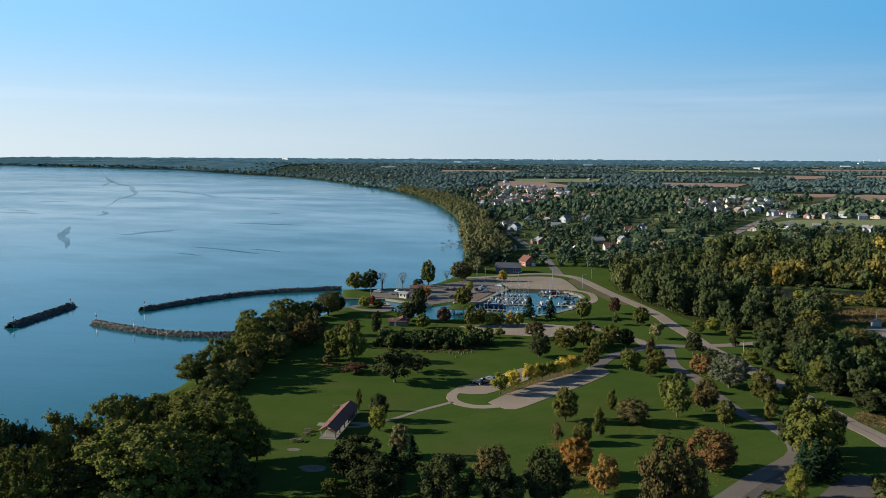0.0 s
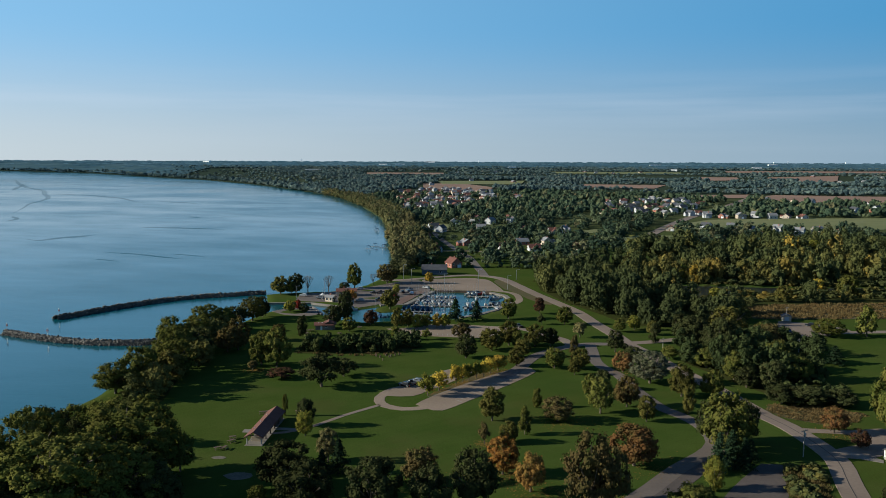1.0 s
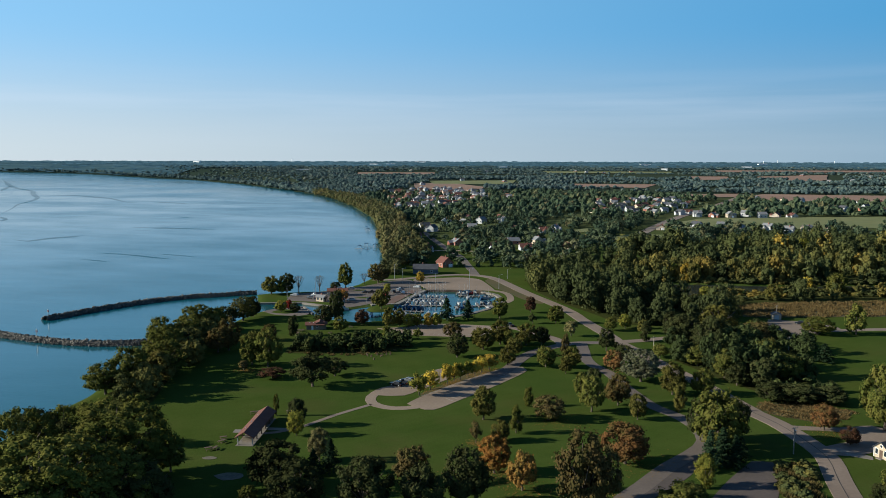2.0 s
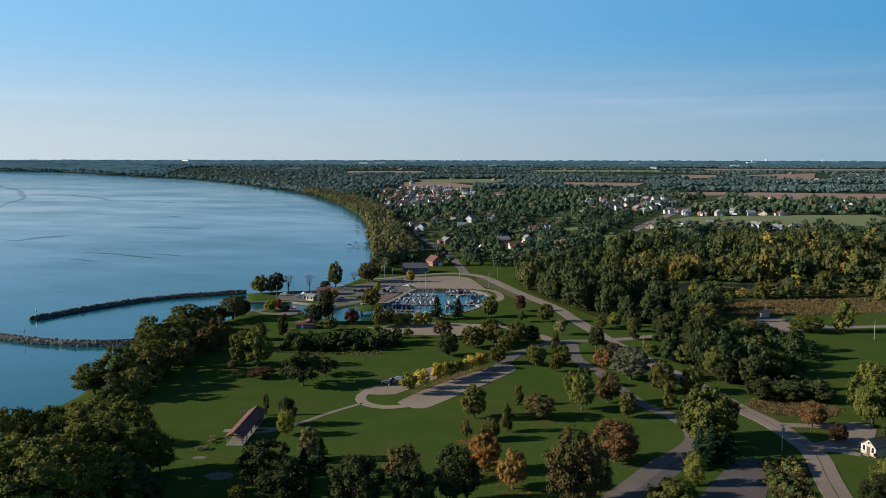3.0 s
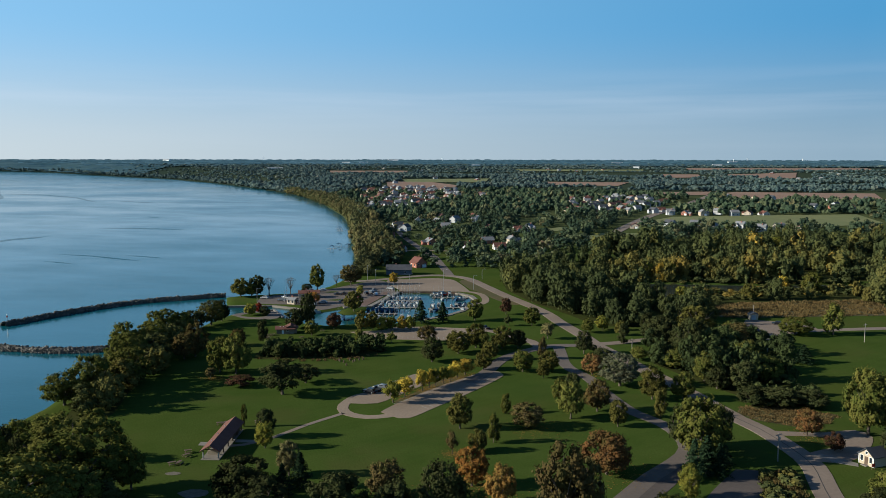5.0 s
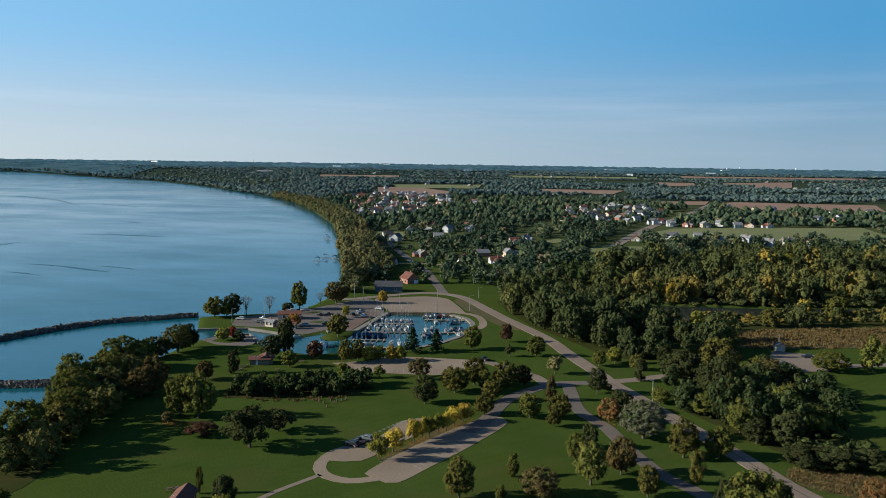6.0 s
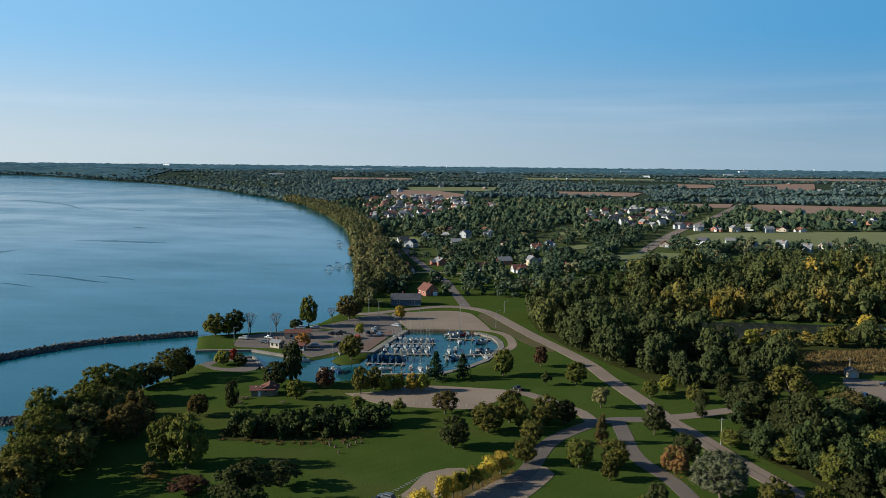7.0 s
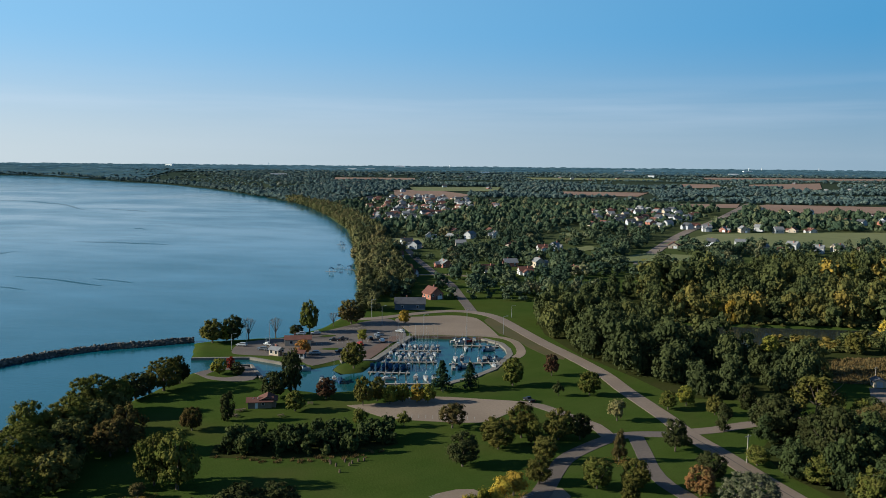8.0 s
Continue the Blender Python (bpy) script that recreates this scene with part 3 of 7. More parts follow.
slab("lawn_3", [(-54.1, 424.2), (-49.4, 426.5), (-43.7, 426.1), (-47.5, 422.8)], GRASS, "small grass island in the car park", 0.14)
slab("pond_surface", POND, POND_WATER, "still muddy pond water", LEVEL + 0.06, False, "water", 0.0)
slab("harbour_surface", BASIN[1:-1], HARBOUR_WATER, "still teal harbour water", LEVEL + 0.05, False, "water", 0.0)
slab("verge_2", [(-11.4, 247.9), (-2.8, 261.2), (4.8, 275.5), (13.3, 276.4), (-0.9, 258.4), (-10.4, 244.6)], MEADOW, "worn brown earth strip under a row of trees", 0.03, False)

# ---- trees ----
def sphere_points(n, r):
    v = r.normal(size=(n, 3))
    return v / np.linalg.norm(v, axis=1)[:, None]


def leaf_quads(points, normals, size, r):
    """Small leaf sprays: one bent quad at every point."""
    n = len(points)
    nn = normals + r.normal(scale=0.50, size=(n, 3))
    nn /= np.linalg.norm(nn, axis=1)[:, None]
    a = np.cross(nn, r.normal(size=(n, 3)))
    a /= np.linalg.norm(a, axis=1)[:, None] + 1e-9
    b = np.cross(nn, a)
    s = size * r.uniform(0.65, 1.45, n)[:, None]
    v = np.stack([points - a * s, points - b * s * 0.8, points + a * s, points + b * s * 0.8], 1).reshape(-1, 3)
    return v, np.arange(4 * n).reshape(n, 4)


def lobes_for(kind, r, few=1.0):
    """Centres and radii of a crown's clumps, for a tree 1 high and 1 wide (x, y in -0.5..0.5, z in 0..1)."""
    c, rad = [], []
    if kind in ("round", "spread", "sapling"):
        low = {"round": 0.05, "spread": 0.10, "sapling": 0.20}[kind]
        count = {"round": 105, "spread": 64, "sapling": 24}[kind]
        for i in range(int(count * few)):
            u = sphere_points(1, r)[0]
            if kind == "round" and i % 4 == 2:      # the skirt that hangs low round the trunk
                a = r.uniform(0, 6.283)
                u = np.array([math.cos(a), math.sin(a), -r.uniform(0.5, 1.1)])
            u = u / np.sum(np.abs(u) ** 2.3) ** (1 / 2.3)
            d = r.uniform(0.74, 0.96) if i > 6 * few else r.uniform(0, 0.5)
            lean = 1.0 + 0.07 * math.sin(3 * math.atan2(u[1], u[0]) + r.uniform(-0.4, 0.4))
            zc = (low + 1) / 2 + u[2] * d * (1 - low) / 2 * 0.86
            full = 1.0 + 0.12 * (u[2] < 0)
            c.append((u[0] * d * 0.41 * lean * full, u[1] * d * 0.41 * lean * full, zc))
            rad.append(r.uniform(0.062, 0.118) * (1.6 if i < 7 * few else 1) * few ** (-0.36 if few < 1 else -0.5) * (1.7 if kind == "sapling" else 1))
    elif kind == "column":
        for i in range(int(30 * max(few, 0.5))):
            z = r.uniform(0.08, 0.92)
            w = 0.37 * math.sin(math.pi * min(1, (z - 0.02) / 0.98) ** 0.8) + 0.06
            a = r.uniform(0, 6.283)
            c.append((math.cos(a) * w * r.uniform(0.3, 1), math.sin(a) * w * r.uniform(0.3, 1), z))
            rad.append(r.uniform(0.10, 0.17))
    elif kind == "willow":
        for i in range(30):
            a, d = r.uniform(0, 6.283), r.uniform(0.1, 1) ** 0.6
            z = 0.92 - 0.5 * d * d - r.uniform(0, 0.35) * d
            c.append((math.cos(a) * d * 0.40, math.sin(a) * d * 0.40, z))
            rad.append(r.uniform(0.09, 0.14))
    elif kind == "shrub":
        for i in range(12):
            a, d = r.uniform(0, 6.283), r.uniform(0, 1) ** 0.5
            c.append((math.cos(a) * d * 0.36, math.sin(a) * d * 0.36, 0.2 + r.uniform(0.1, 0.6) * (1 - 0.4 * d)))
            rad.append(r.uniform(0.13, 0.2))
    return np.array(c), np.array(rad)


def crown_mesh(kind, seed, leaves=2600, leaf=0.021, few=1.0):
    """A crown of clumps of leaves round darker hearts, 1 wide and 1 high."""
    r = np.random.default_rng(seed)
    if kind == "conifer":
        p, nn = [], []
        tiers = 13
        for t in range(tiers):
            z0 = 0.10 + 0.88 * t / tiers
            reach = 0.5 * (1 - t / tiers) ** 0.85 + 0.03
            for k in range(9):
                a = r.uniform(0, 6.283)
                long = reach * r.uniform(0.7, 1.08)
                m = max(6, int(leaves / tiers / 9 * (0.5 + 1.2 * (1 - t / tiers))))
                f = r.uniform(0.08, 1, m)
                sway = r.normal(scale=0.045, size=m) * (1 - 0.5 * f)
                x, y = math.cos(a), math.sin(a)
                p.append(np.stack([x * long * f - y * sway, y * long * f + x * sway, z0 + 0.05 - 0.07 * f + r.normal(scale=0.012, size=m)], 1))
                nn.append(np.tile([x * 0.4, y * 0.4, 1.0], (m, 1)))
        v, f = leaf_quads(np.concatenate(p), np.concatenate(nn), leaf * 1.1, r)
        return v, f
    c, rad = lobes_for(kind, r, few)
    share = (rad ** 2 / np.sum(rad ** 2) * leaves).astype(int) + 4
    p, nn = [], []
    for (cc, rr, m) in zip(c, rad, share):
        u = sphere_points(m, r)
        u[:, 2] = np.where(r.uniform(size=m) < 0.65, np.abs(u[:, 2]), u[:, 2])
        d = rr * r.uniform(0.78, 1.12, m)[:, None] * (1 + 0.22 * np.sin(u[:, :1] * 5 + seed) * np.cos(u[:, 1:2] * 6))
        q = cc + u * d * np.array([1, 1, 0.92])
        if kind == "willow":
            q[:, 2] -= r.uniform(0, 0.16, m)
        inside = np.zeros(m, bool)
        for c2, r2 in zip(c, rad):
            inside |= np.linalg.norm(q - c2, axis=1) < r2 * 0.66
        out = (q - [0, 0, 0.45]) * [1, 1, 0.9]                 # leaves turn to the light of the whole crown, less to their own clump
        out /= np.linalg.norm(out, axis=1)[:, None] + 1e-6
        p.append(q[~inside])
        nn.append((0.5 * u + 0.8 * out + [0, 0, 0.2])[~inside])
    return leaf_quads(np.concatenate(p), np.concatenate(nn), leaf, r)


def heart_mesh(kind, seed, few=1.0):
    """The dense inside of each clump, low and lumpy."""
    r = np.random.default_rng(seed)
    c, rad = lobes_for(kind, r, few)
    bm = bmesh.new()
    for cc, rr in zip(c, rad):
        made = bmesh.ops.create_icosphere(bm, subdivisions=1, radius=rr * 0.64)["verts"]
        for q in made:
            q.co = Vector(cc) + q.co * (1 + 0.25 * noise.noise(q.co * 20 + Vector(cc) * 9))
    v = np.array([q.co[:] for q in bm.verts])
    f = np.array([[q.index for q in face.verts] for face in bm.faces] if not bm.verts.index_update() else [])
    bm.free()
    return v, f


def trunk_mesh(kind, seed):
    """A tapered trunk that forks into limbs inside the crown."""
    r = random.Random(seed)
    bm = bmesh.new()
    if kind == "conifer":
        rod(bm, (0, 0, -0.02), (0, 0, 0.95), 0.022, 0.004, 7)
    else:
        fork = {"spread": 0.16, "willow": 0.26, "shrub": 0.06, "bare": 0.22}.get(kind, 0.22)
        rod(bm, (0, 0, -0.02), (0.01, 0, fork), 0.036, 0.024, 8)
        for i in range(6):
            a = i * 1.05 + r.uniform(-0.3, 0.3)
            reach = r.uniform(0.16, 0.30)
            end = (math.cos(a) * reach, math.sin(a) * reach, fork + r.uniform(0.22, 0.42))
            rod(bm, (0.01, 0, fork - 0.02), end, 0.016, 0.006, 5)
            for k in range(2):
                b = a + r.uniform(-0.7, 0.7)
                rod(bm, end, (end[0] + math.cos(b) * 0.12, end[1] + math.sin(b) * 0.12, end[2] + r.uniform(0.08, 0.2)), 0.006, 0.002, 4)
        rod(bm, (0.01, 0, fork - 0.01), (0.0, 0.02, 0.82), 0.02, 0.005, 5)
    me = bm_mesh("trunk", bm, BARK)
    return me


def twig_mesh(seed):
    """A leafless crown: fine branches that fork and fork again."""
    r = random.Random(seed)
    bm = bmesh.new()

    def grow(a, way, long, thick, depth):
        end = a + way * long
        rod(bm, a, end, thick, thick * 0.6, 3)
        if depth:
            for k in range(3):
                w = (way + Vector((r.uniform(-0.7, 0.7), r.uniform(-0.7, 0.7), r.uniform(-0.1, 0.5)))).normalized()
                grow(end, w, long * 0.68, thick * 0.6, depth - 1)

    for i in range(7):
        a = i * 0.9
        grow(Vector((0, 0, 0.28)), Vector((math.cos(a) * 0.65, math.sin(a) * 0.65, 1)).normalized(), 0.22, 0.010, 3)
    return bm_mesh("crown", bm, LEAF["bark"])


CROWNS, TRUNKS = {}, {}
TREE_WORDS = {
    "green": "green leafy", "dark": "dark green leafy", "olive": "olive green leafy", "lime": "yellow-green leafy", "yellow": "bright yellow autumn",
    "gold": "golden yellow autumn", "orange": "orange-red autumn", "amber": "amber orange autumn", "rust": "rusty orange autumn", "brown": "brownish green autumn",
    "umber": "dull brown autumn", "maroon": "dark maroon-leaved", "red": "deep red autumn", "silver": "silvery green", "pale": "pale thin-leaved", "pine": "dark evergreen", "bark": "leafless grey"}
KIND_WORDS = {"round": ("broad_tree", "round-crowned tree"), "spread": ("spreading_tree", "low spreading tree"), "sapling": ("young_tree", "young slender tree"),
              "column": ("upright_tree", "tall narrow tree"), "willow": ("willow_tree", "weeping willow tree"), "conifer": ("pine_tree", "pine tree"),
              "bare": ("bare_tree", "bare-branched tree"), "shrub": ("shrub", "dense low shrub")}
tree_count, SHEDDING = [0], []


def tree(kind, colour, x, y, high, wide, where="on the park lawn"):
    i = tree_count[0] = tree_count[0] + 1
    big = wide > 14 and kind == "round"
    near = 2 if y < 235 else 1 if y < 330 else 0
    key = (kind, big, i % (5 if kind == "round" else 3), near)
    if key not in CROWNS:
        seed = 11 + key[2] * 7 + len(kind)
        if kind == "bare":
            CROWNS[key] = twig_mesh(seed)
        else:
            count, size = {"round": (2500, 0.025), "sapling": (1300, 0.032), "shrub": (900, 0.045), "willow": (4200, 0.020), "conifer": (2600, 0.026)}.get(kind, (2400, 0.026))
            if big:
                count, size = 14500, 0.0092
            elif near == 2 and kind not in ("conifer", "willow"):
                count, size = int(count * 1.75), size * 0.74
            elif near == 1 and kind not in ("conifer", "willow"):
                count, size = int(count * 1.3), size * 0.86
            elif near == 0:
                count, size = int(count * 0.55), size * 1.3
            v, f = crown_mesh(kind, seed, count, size, 4.0 if big else 1.0)
            if kind != "conifer":
                hv, hf = heart_mesh(kind, seed, 4.0 if big else 1.0)
                v, f = np.concatenate([v, hv]), np.concatenate([f, np.concatenate([hf, hf[:, 2:3]], 1) + len(v)])
                tri = f[:, 3] == f[:, 2]
                quads, tris = f[~tri], f[tri][:, :3]
                tq = np.concatenate([quads[:, [0, 1, 2]], quads[:, [0, 2, 3]], tris])
            else:
                tq = np.concatenate([f[:, [0, 1, 2]], f[:, [0, 2, 3]]])
            CROWNS[key] = mesh_of("crown", v, tq, LEAF["green"])
        TRUNKS[key] = trunk_mesh(kind, seed)
    if colour in ("orange", "amber", "rust", "brown", "yellow", "gold") and y < 300:
        SHEDDING.append((x, y, wide))
    name, words = KIND_WORDS[kind]
    top = thing(name, x, y, (i * 77) % 360, ground_z(x, y) - 0.05, f"{TREE_WORDS[colour]} {words} {where}", "shrub" if kind == "shrub" else "tree", f"{name}s {where}")
    top.scale = (wide, wide, high)
    trunk = new("trunk", TRUNKS[key])
    trunk.parent = top
    crown = new("crown", CROWNS[key])
    crown.parent = top
    if kind != "bare":
        crown.material_slots[0].link = "OBJECT"
        crown.material_slots[0].material = LEAF[colour]
    return top


tree("round", "olive", 7.3, 223.0, 9.9, 7.7)
tree("round", "orange", 8.6, 183.7, 9.4, 8.3)
tree("round", "amber", 14.2, 173.8, 9.5, 7.4)
tree("column", "green", 15.5, 211.9, 7.8, 4.3)
tree("round", "olive", 11.1, 205.7, 6.0, 5.3)
tree("column", "green", 20.7, 236.2, 5.9, 3.7)
tree("round", "brown", 25.3, 223.3, 7.2, 10.0)
tree("sapling", "brown", 4.8, 203.7, 5.6, 3.2)
tree("round", "dark", 1.8, 165.6, 13.0, 10.6)
tree("round", "brown", 25.5, 162.6, 18.5, 11.7)
tree("round", "rust", 39.8, 190.3, 10.5, 12.1)
tree("round", "olive", 49.9, 224.1, 7.9, 5.6)
tree("round", "umber", 47.0, 237.6, 10.2, 7.9)
tree("round", "green", 38.3, 231.0, 11.1, 8.3)
tree("round", "green", 37.7, 246.6, 7.9, 5.7)
tree("round", "dark", 43.0, 256.1, 6.8, 5.5)
tree("round", "green", 30.6, 282.2, 7.8, 7.6)
tree("round", "olive", 39.3, 281.4, 8.0, 7.2)
tree("round", "olive", 36.4, 273.7, 5.8, 4.7)
tree("round", "dark", -0.1, 295.8, 9.4, 8.7)
tree("sapling", "lime", -11.6, 246.4, 7.2, 5.6, "beside the parking lots")
tree("sapling", "yellow", -8.4, 252.6, 6.1, 6.3, "beside the parking lots")
tree("sapling", "yellow", -3.2, 259.1, 6.6, 4.4, "beside the parking lots")
tree("sapling", "yellow", -1.0, 262.5, 6.0, 4.4, "beside the parking lots")
tree("sapling", "lime", 1.0, 264.6, 5.8, 4.5, "beside the parking lots")
tree("sapling", "lime", 3.5, 267.4, 5.5, 4.5, "beside the parking lots")
tree("sapling", "yellow", 5.7, 269.5, 5.7, 4.4, "beside the parking lots")
tree("sapling", "yellow", 8.1, 273.9, 5.6, 5.2, "beside the parking lots")
tree("sapling", "gold", 10.9, 277.7, 5.5, 6.3, "beside the parking lots")
tree("round", "olive", 17.5, 284.8, 7.3, 6.8)
tree("round", "dark", -43.3, 216.6, 8.1, 5.4)
tree("round", "lime", -41.7, 208.4, 7.2, 5.2)
tree("column", "green", -50.6, 225.0, 6.6, 2.1)
tree("round", "pale", -32.7, 190.2, 8.7, 6.2)
tree("conifer", "pine", -29.0, 183.0, 8.4, 6.8)
# dark leaf colour in place of the tall western trees' shade
tree("round", "dark", -18.6, 160.3, 12.9, 12.5)
tree("round", "brown", -10.0, 177.9, 8.7, 8.9)
# leaves darkened for that same shade
tree("round", "dark", -7.2, 160.2, 11.2, 10.5)
tree("round", "dark", -38.9, 172.5, 11.7, 13.5)
# again darkened in colour, standing in for shade
tree("round", "dark", -32.9, 161.8, 11.2, 12.7)
tree("round", "green", -43.4, 165.2, 4.2, 4.5)
tree("round", "green", -71.6, 282.4, 12.9, 9.4)
tree("round", "green", -65.6, 280.0, 14.4, 11.3)
tree("spread", "dark", -45.8, 255.6, 10.9, 14.3)
tree("spread", "dark", -40.6, 268.5, 6.7, 9.9)
tree("spread", "maroon", -60.7, 265.2, 3.8, 9.6)
tree("sapling", "brown", -72.7, 274.7, 3.5, 4.0)
tree("column", "dark", -67.0, 330.8, 8.7, 5.5)
tree("round", "umber", -74.5, 321.9, 7.1, 6.7)
tree("round", "umber", -86.0, 304.4, 13.0, 10.5, "in the lakeside wood")
tree("round", "umber", -89.0, 301.0, 9.9, 9.5, "in the lakeside wood")
tree("round", "olive", -95.4, 361.8, 11.6, 14.2, "in the lakeside wood")
tree("round", "dark", -92.8, 370.3, 10.4, 6.8, "in the lakeside wood")
tree("round", "dark", -101.4, 353.1, 9.1, 11.9, "in the lakeside wood")
tree("round", "green", -107.3, 335.2, 13.5, 16.8, "in the lakeside wood")
tree("round", "green", -101.9, 338.1, 10.6, 11.0, "in the lakeside wood")
tree("round", "green", -105.1, 315.0, 11.6, 16.4, "in the lakeside wood")
tree("round", "green", -112.4, 308.1, 12.8, 11.8, "in the lakeside wood")
tree("round", "green", -103.9, 286.6, 13.6, 16.9, "in the lakeside wood")
tree("round", "dark", -97.1, 292.2, 11.2, 12.4, "in the lakeside wood")
tree("round", "green", -96.1, 266.1, 13.4, 15.4, "in the lakeside wood")
tree("round", "green", -102.0, 250.9, 14.2, 13.4, "in the lakeside wood")
tree("round", "green", -107.2, 244.9, 10.4, 13.2, "in the lakeside wood")
tree("round", "silver", 59.5, 264.1, 11.4, 14.5, "beside the park road")
tree("round", "olive", 65.9, 249.4, 10.7, 9.1, "beside the park road")
tree("column", "olive", 63.5, 231.9, 8.6, 4.8, "beside the park road")
tree("round", "green", 63.8, 199.0, 16.3, 13.8, "beside the park road")
# the next two dark crowns stand in for the green tree's own shade
tree("round", "dark", 70.9, 207.4, 11.9, 9.4, "beside the park road")
tree("round", "dark", 62.2, 207.4, 12.0, 7.1, "beside the park road")
tree("conifer", "pine", 62.6, 190.4, 9.3, 7.2, "beside the park road")
tree("conifer", "pine", 68.5, 194.9, 5.4, 5.1, "beside the park road")
tree("column", "lime", 54.5, 176.6, 7.6, 6.2)
tree("round", "green", 45.0, 159.7, 8.5, 11.1)
tree("round", "rust", 97.6, 216.3, 7.5, 7.4, "beside the park road")
tree("round", "maroon", 99.3, 204.9, 5.2, 5.2, "beside the park road")
tree("round", "green", 113.6, 216.1, 18.6, 12.8, "beside the park road")
tree("round", "green", 121.4, 218.5, 16.7, 11.3, "beside the park road")
tree("round", "dark", 110.8, 196.0, 12.4, 9.0, "beside the park road")
tree("round", "dark", 115.5, 189.5, 14.5, 12.0, "beside the park road")
tree("willow", "olive", 107.4, 338.8, 13.8, 17.4, "beside the park road")
tree("round", "dark", 86.9, 321.7, 11.2, 12.5, "beside the park road")
tree("round", "dark", 93.1, 305.9, 10.9, 13.9, "beside the park road")
tree("round", "dark", 60.2, 311.8, 2.8, 3.5, "beside the park road")
tree("round", "dark", 56.0, 307.7, 9.2, 7.0)
tree("column", "brown", 39.5, 299.9, 8.1, 4.5)
tree("round", "rust", 53.4, 278.2, 7.4, 7.5)
tree("round", "dark", 58.9, 287.8, 7.3, 7.9, "beside the park road")
tree("round", "green", 43.1, 360.3, 8.6, 7.9, "beside the harbour")
tree("round", "maroon", 34.2, 385.4, 8.2, 5.7, "beside the harbour")
tree("sapling", "dark", 32.8, 359.4, 4.7, 3.8, "beside the harbour")
tree("sapling", "pale", 46.3, 333.5, 6.6, 6.2)
tree("round", "olive", 9.7, 308.5, 9.1, 10.1)
tree("round", "olive", 16.6, 317.7, 10.3, 8.9)
tree("round", "green", 19.5, 310.9, 7.4, 5.0)
tree("round", "olive", 26.6, 316.5, 9.1, 9.6)
tree("round", "dark", 32.5, 316.6, 7.7, 6.7)
tree("round", "olive", 21.0, 299.1, 7.3, 6.8)
tree("spread", "brown", -2.1, 325.6, 7.5, 9.2)
tree("sapling", "green", -15.8, 326.3, 4.6, 4.3)
tree("sapling", "green", -28.2, 325.5, 5.7, 4.9)
tree("conifer", "pine", -4.8, 364.4, 10.6, 8.7, "beside the harbour")
tree("conifer", "pine", 4.6, 368.1, 9.0, 8.0, "beside the harbour")
tree("round", "green", 19.1, 371.4, 10.3, 8.2, "beside the harbour")
tree("round", "olive", -29.3, 347.0, 9.6, 6.4, "beside the harbour")
tree("round", "olive", -25.2, 352.0, 8.3, 6.2, "beside the harbour")
tree("round", "lime", -21.1, 349.0, 6.3, 5.4, "beside the harbour")
tree("round", "lime", -17.3, 351.0, 6.3, 5.4, "beside the harbour")
tree("round", "gold", -12.7, 350.5, 6.5, 5.0, "beside the harbour")
tree("round", "lime", -9.3, 350.6, 6.3, 5.4, "beside the harbour")
tree("round", "maroon", -41.6, 354.1, 7.3, 7.0, "beside the harbour")
tree("round", "dark", -58.2, 354.3, 9.1, 9.3, "beside the harbour")
tree("round", "dark", -53.1, 357.7, 15.9, 7.5, "beside the harbour")
tree("round", "green", -49.1, 340.6, 6.6, 7.0)
tree("round", "olive", -36.8, 393.8, 10.3, 9.6, "beside the harbour")
tree("sapling", "lime", -37.6, 437.1, 6.0, 4.8, "beside the harbour")
tree("round", "orange", -58.7, 414.7, 6.3, 6.7, "beside the harbour")
tree("round", "red", -80.7, 389.9, 5.2, 3.6, "beside the harbour")
tree("round", "dark", -76.5, 382.8, 5.0, 5.4, "beside the harbour")
tree("round", "lime", -83.0, 383.4, 6.1, 6.2, "in the lakeside wood")
tree("round", "olive", -99.2, 434.8, 10.4, 11.2, "beside the harbour")
tree("round", "lime", -94.0, 436.1, 7.1, 6.3, "beside the harbour")
tree("round", "dark", -91.7, 438.4, 11.5, 9.8, "beside the harbour")
tree("bare", "bark", -85.7, 440.9, 12.0, 8.3, "beside the harbour")
tree("bare", "bark", -75.3, 445.8, 11.2, 7.9, "beside the harbour")
tree("round", "green", -62.8, 458.3, 14.9, 9.1, "beside the harbour")
tree("round", "dark", -68.3, 455.7, 5.0, 6.6, "beside the harbour")
tree("bare", "bark", -53.9, 471.6, 8.4, 6.8, "beside the harbour")
tree("round", "brown", -46.3, 477.3, 12.2, 13.8, "beside the harbour")
tree("round", "gold", -21.9, 478.3, 7.2, 5.8, "beside the harbour")
tree("round", "olive", 77.1, 339.8, 6.4, 5.8, "beside the park road")
tree("column", "dark", 74.2, 323.8, 8.0, 5.8, "beside the park road")
tree("column", "dark", 89.1, 345.9, 8.3, 7.2, "beside the park road")
tree("round", "lime", 71.5, 349.6, 6.8, 6.4, "beside the park road")
tree("round", "green", 64.5, 345.2, 6.2, 5.9, "beside the park road")
tree("round", "green", 120.0, 336.9, 6.5, 6.9, "beside the park road")
tree("round", "brown", 119.5, 324.8, 8.0, 11.1, "beside the park road")
tree("round", "dark", 91.3, 278.2, 5.9, 7.8, "beside the park road")
tree("round", "dark", 87.9, 319.5, 12.8, 13.8, "beside the park road")
tree("round", "dark", 102.3, 319.4, 9.5, 11.7, "beside the park road")
tree("round", "brown", 115.6, 319.2, 9.5, 14.6, "beside the park road")
tree("round", "green", 148.9, 340.6, 7.7, 15.5, "beside the park road")
tree("column", "green", 164.7, 340.5, 12.9, 10.5, "beside the park road")
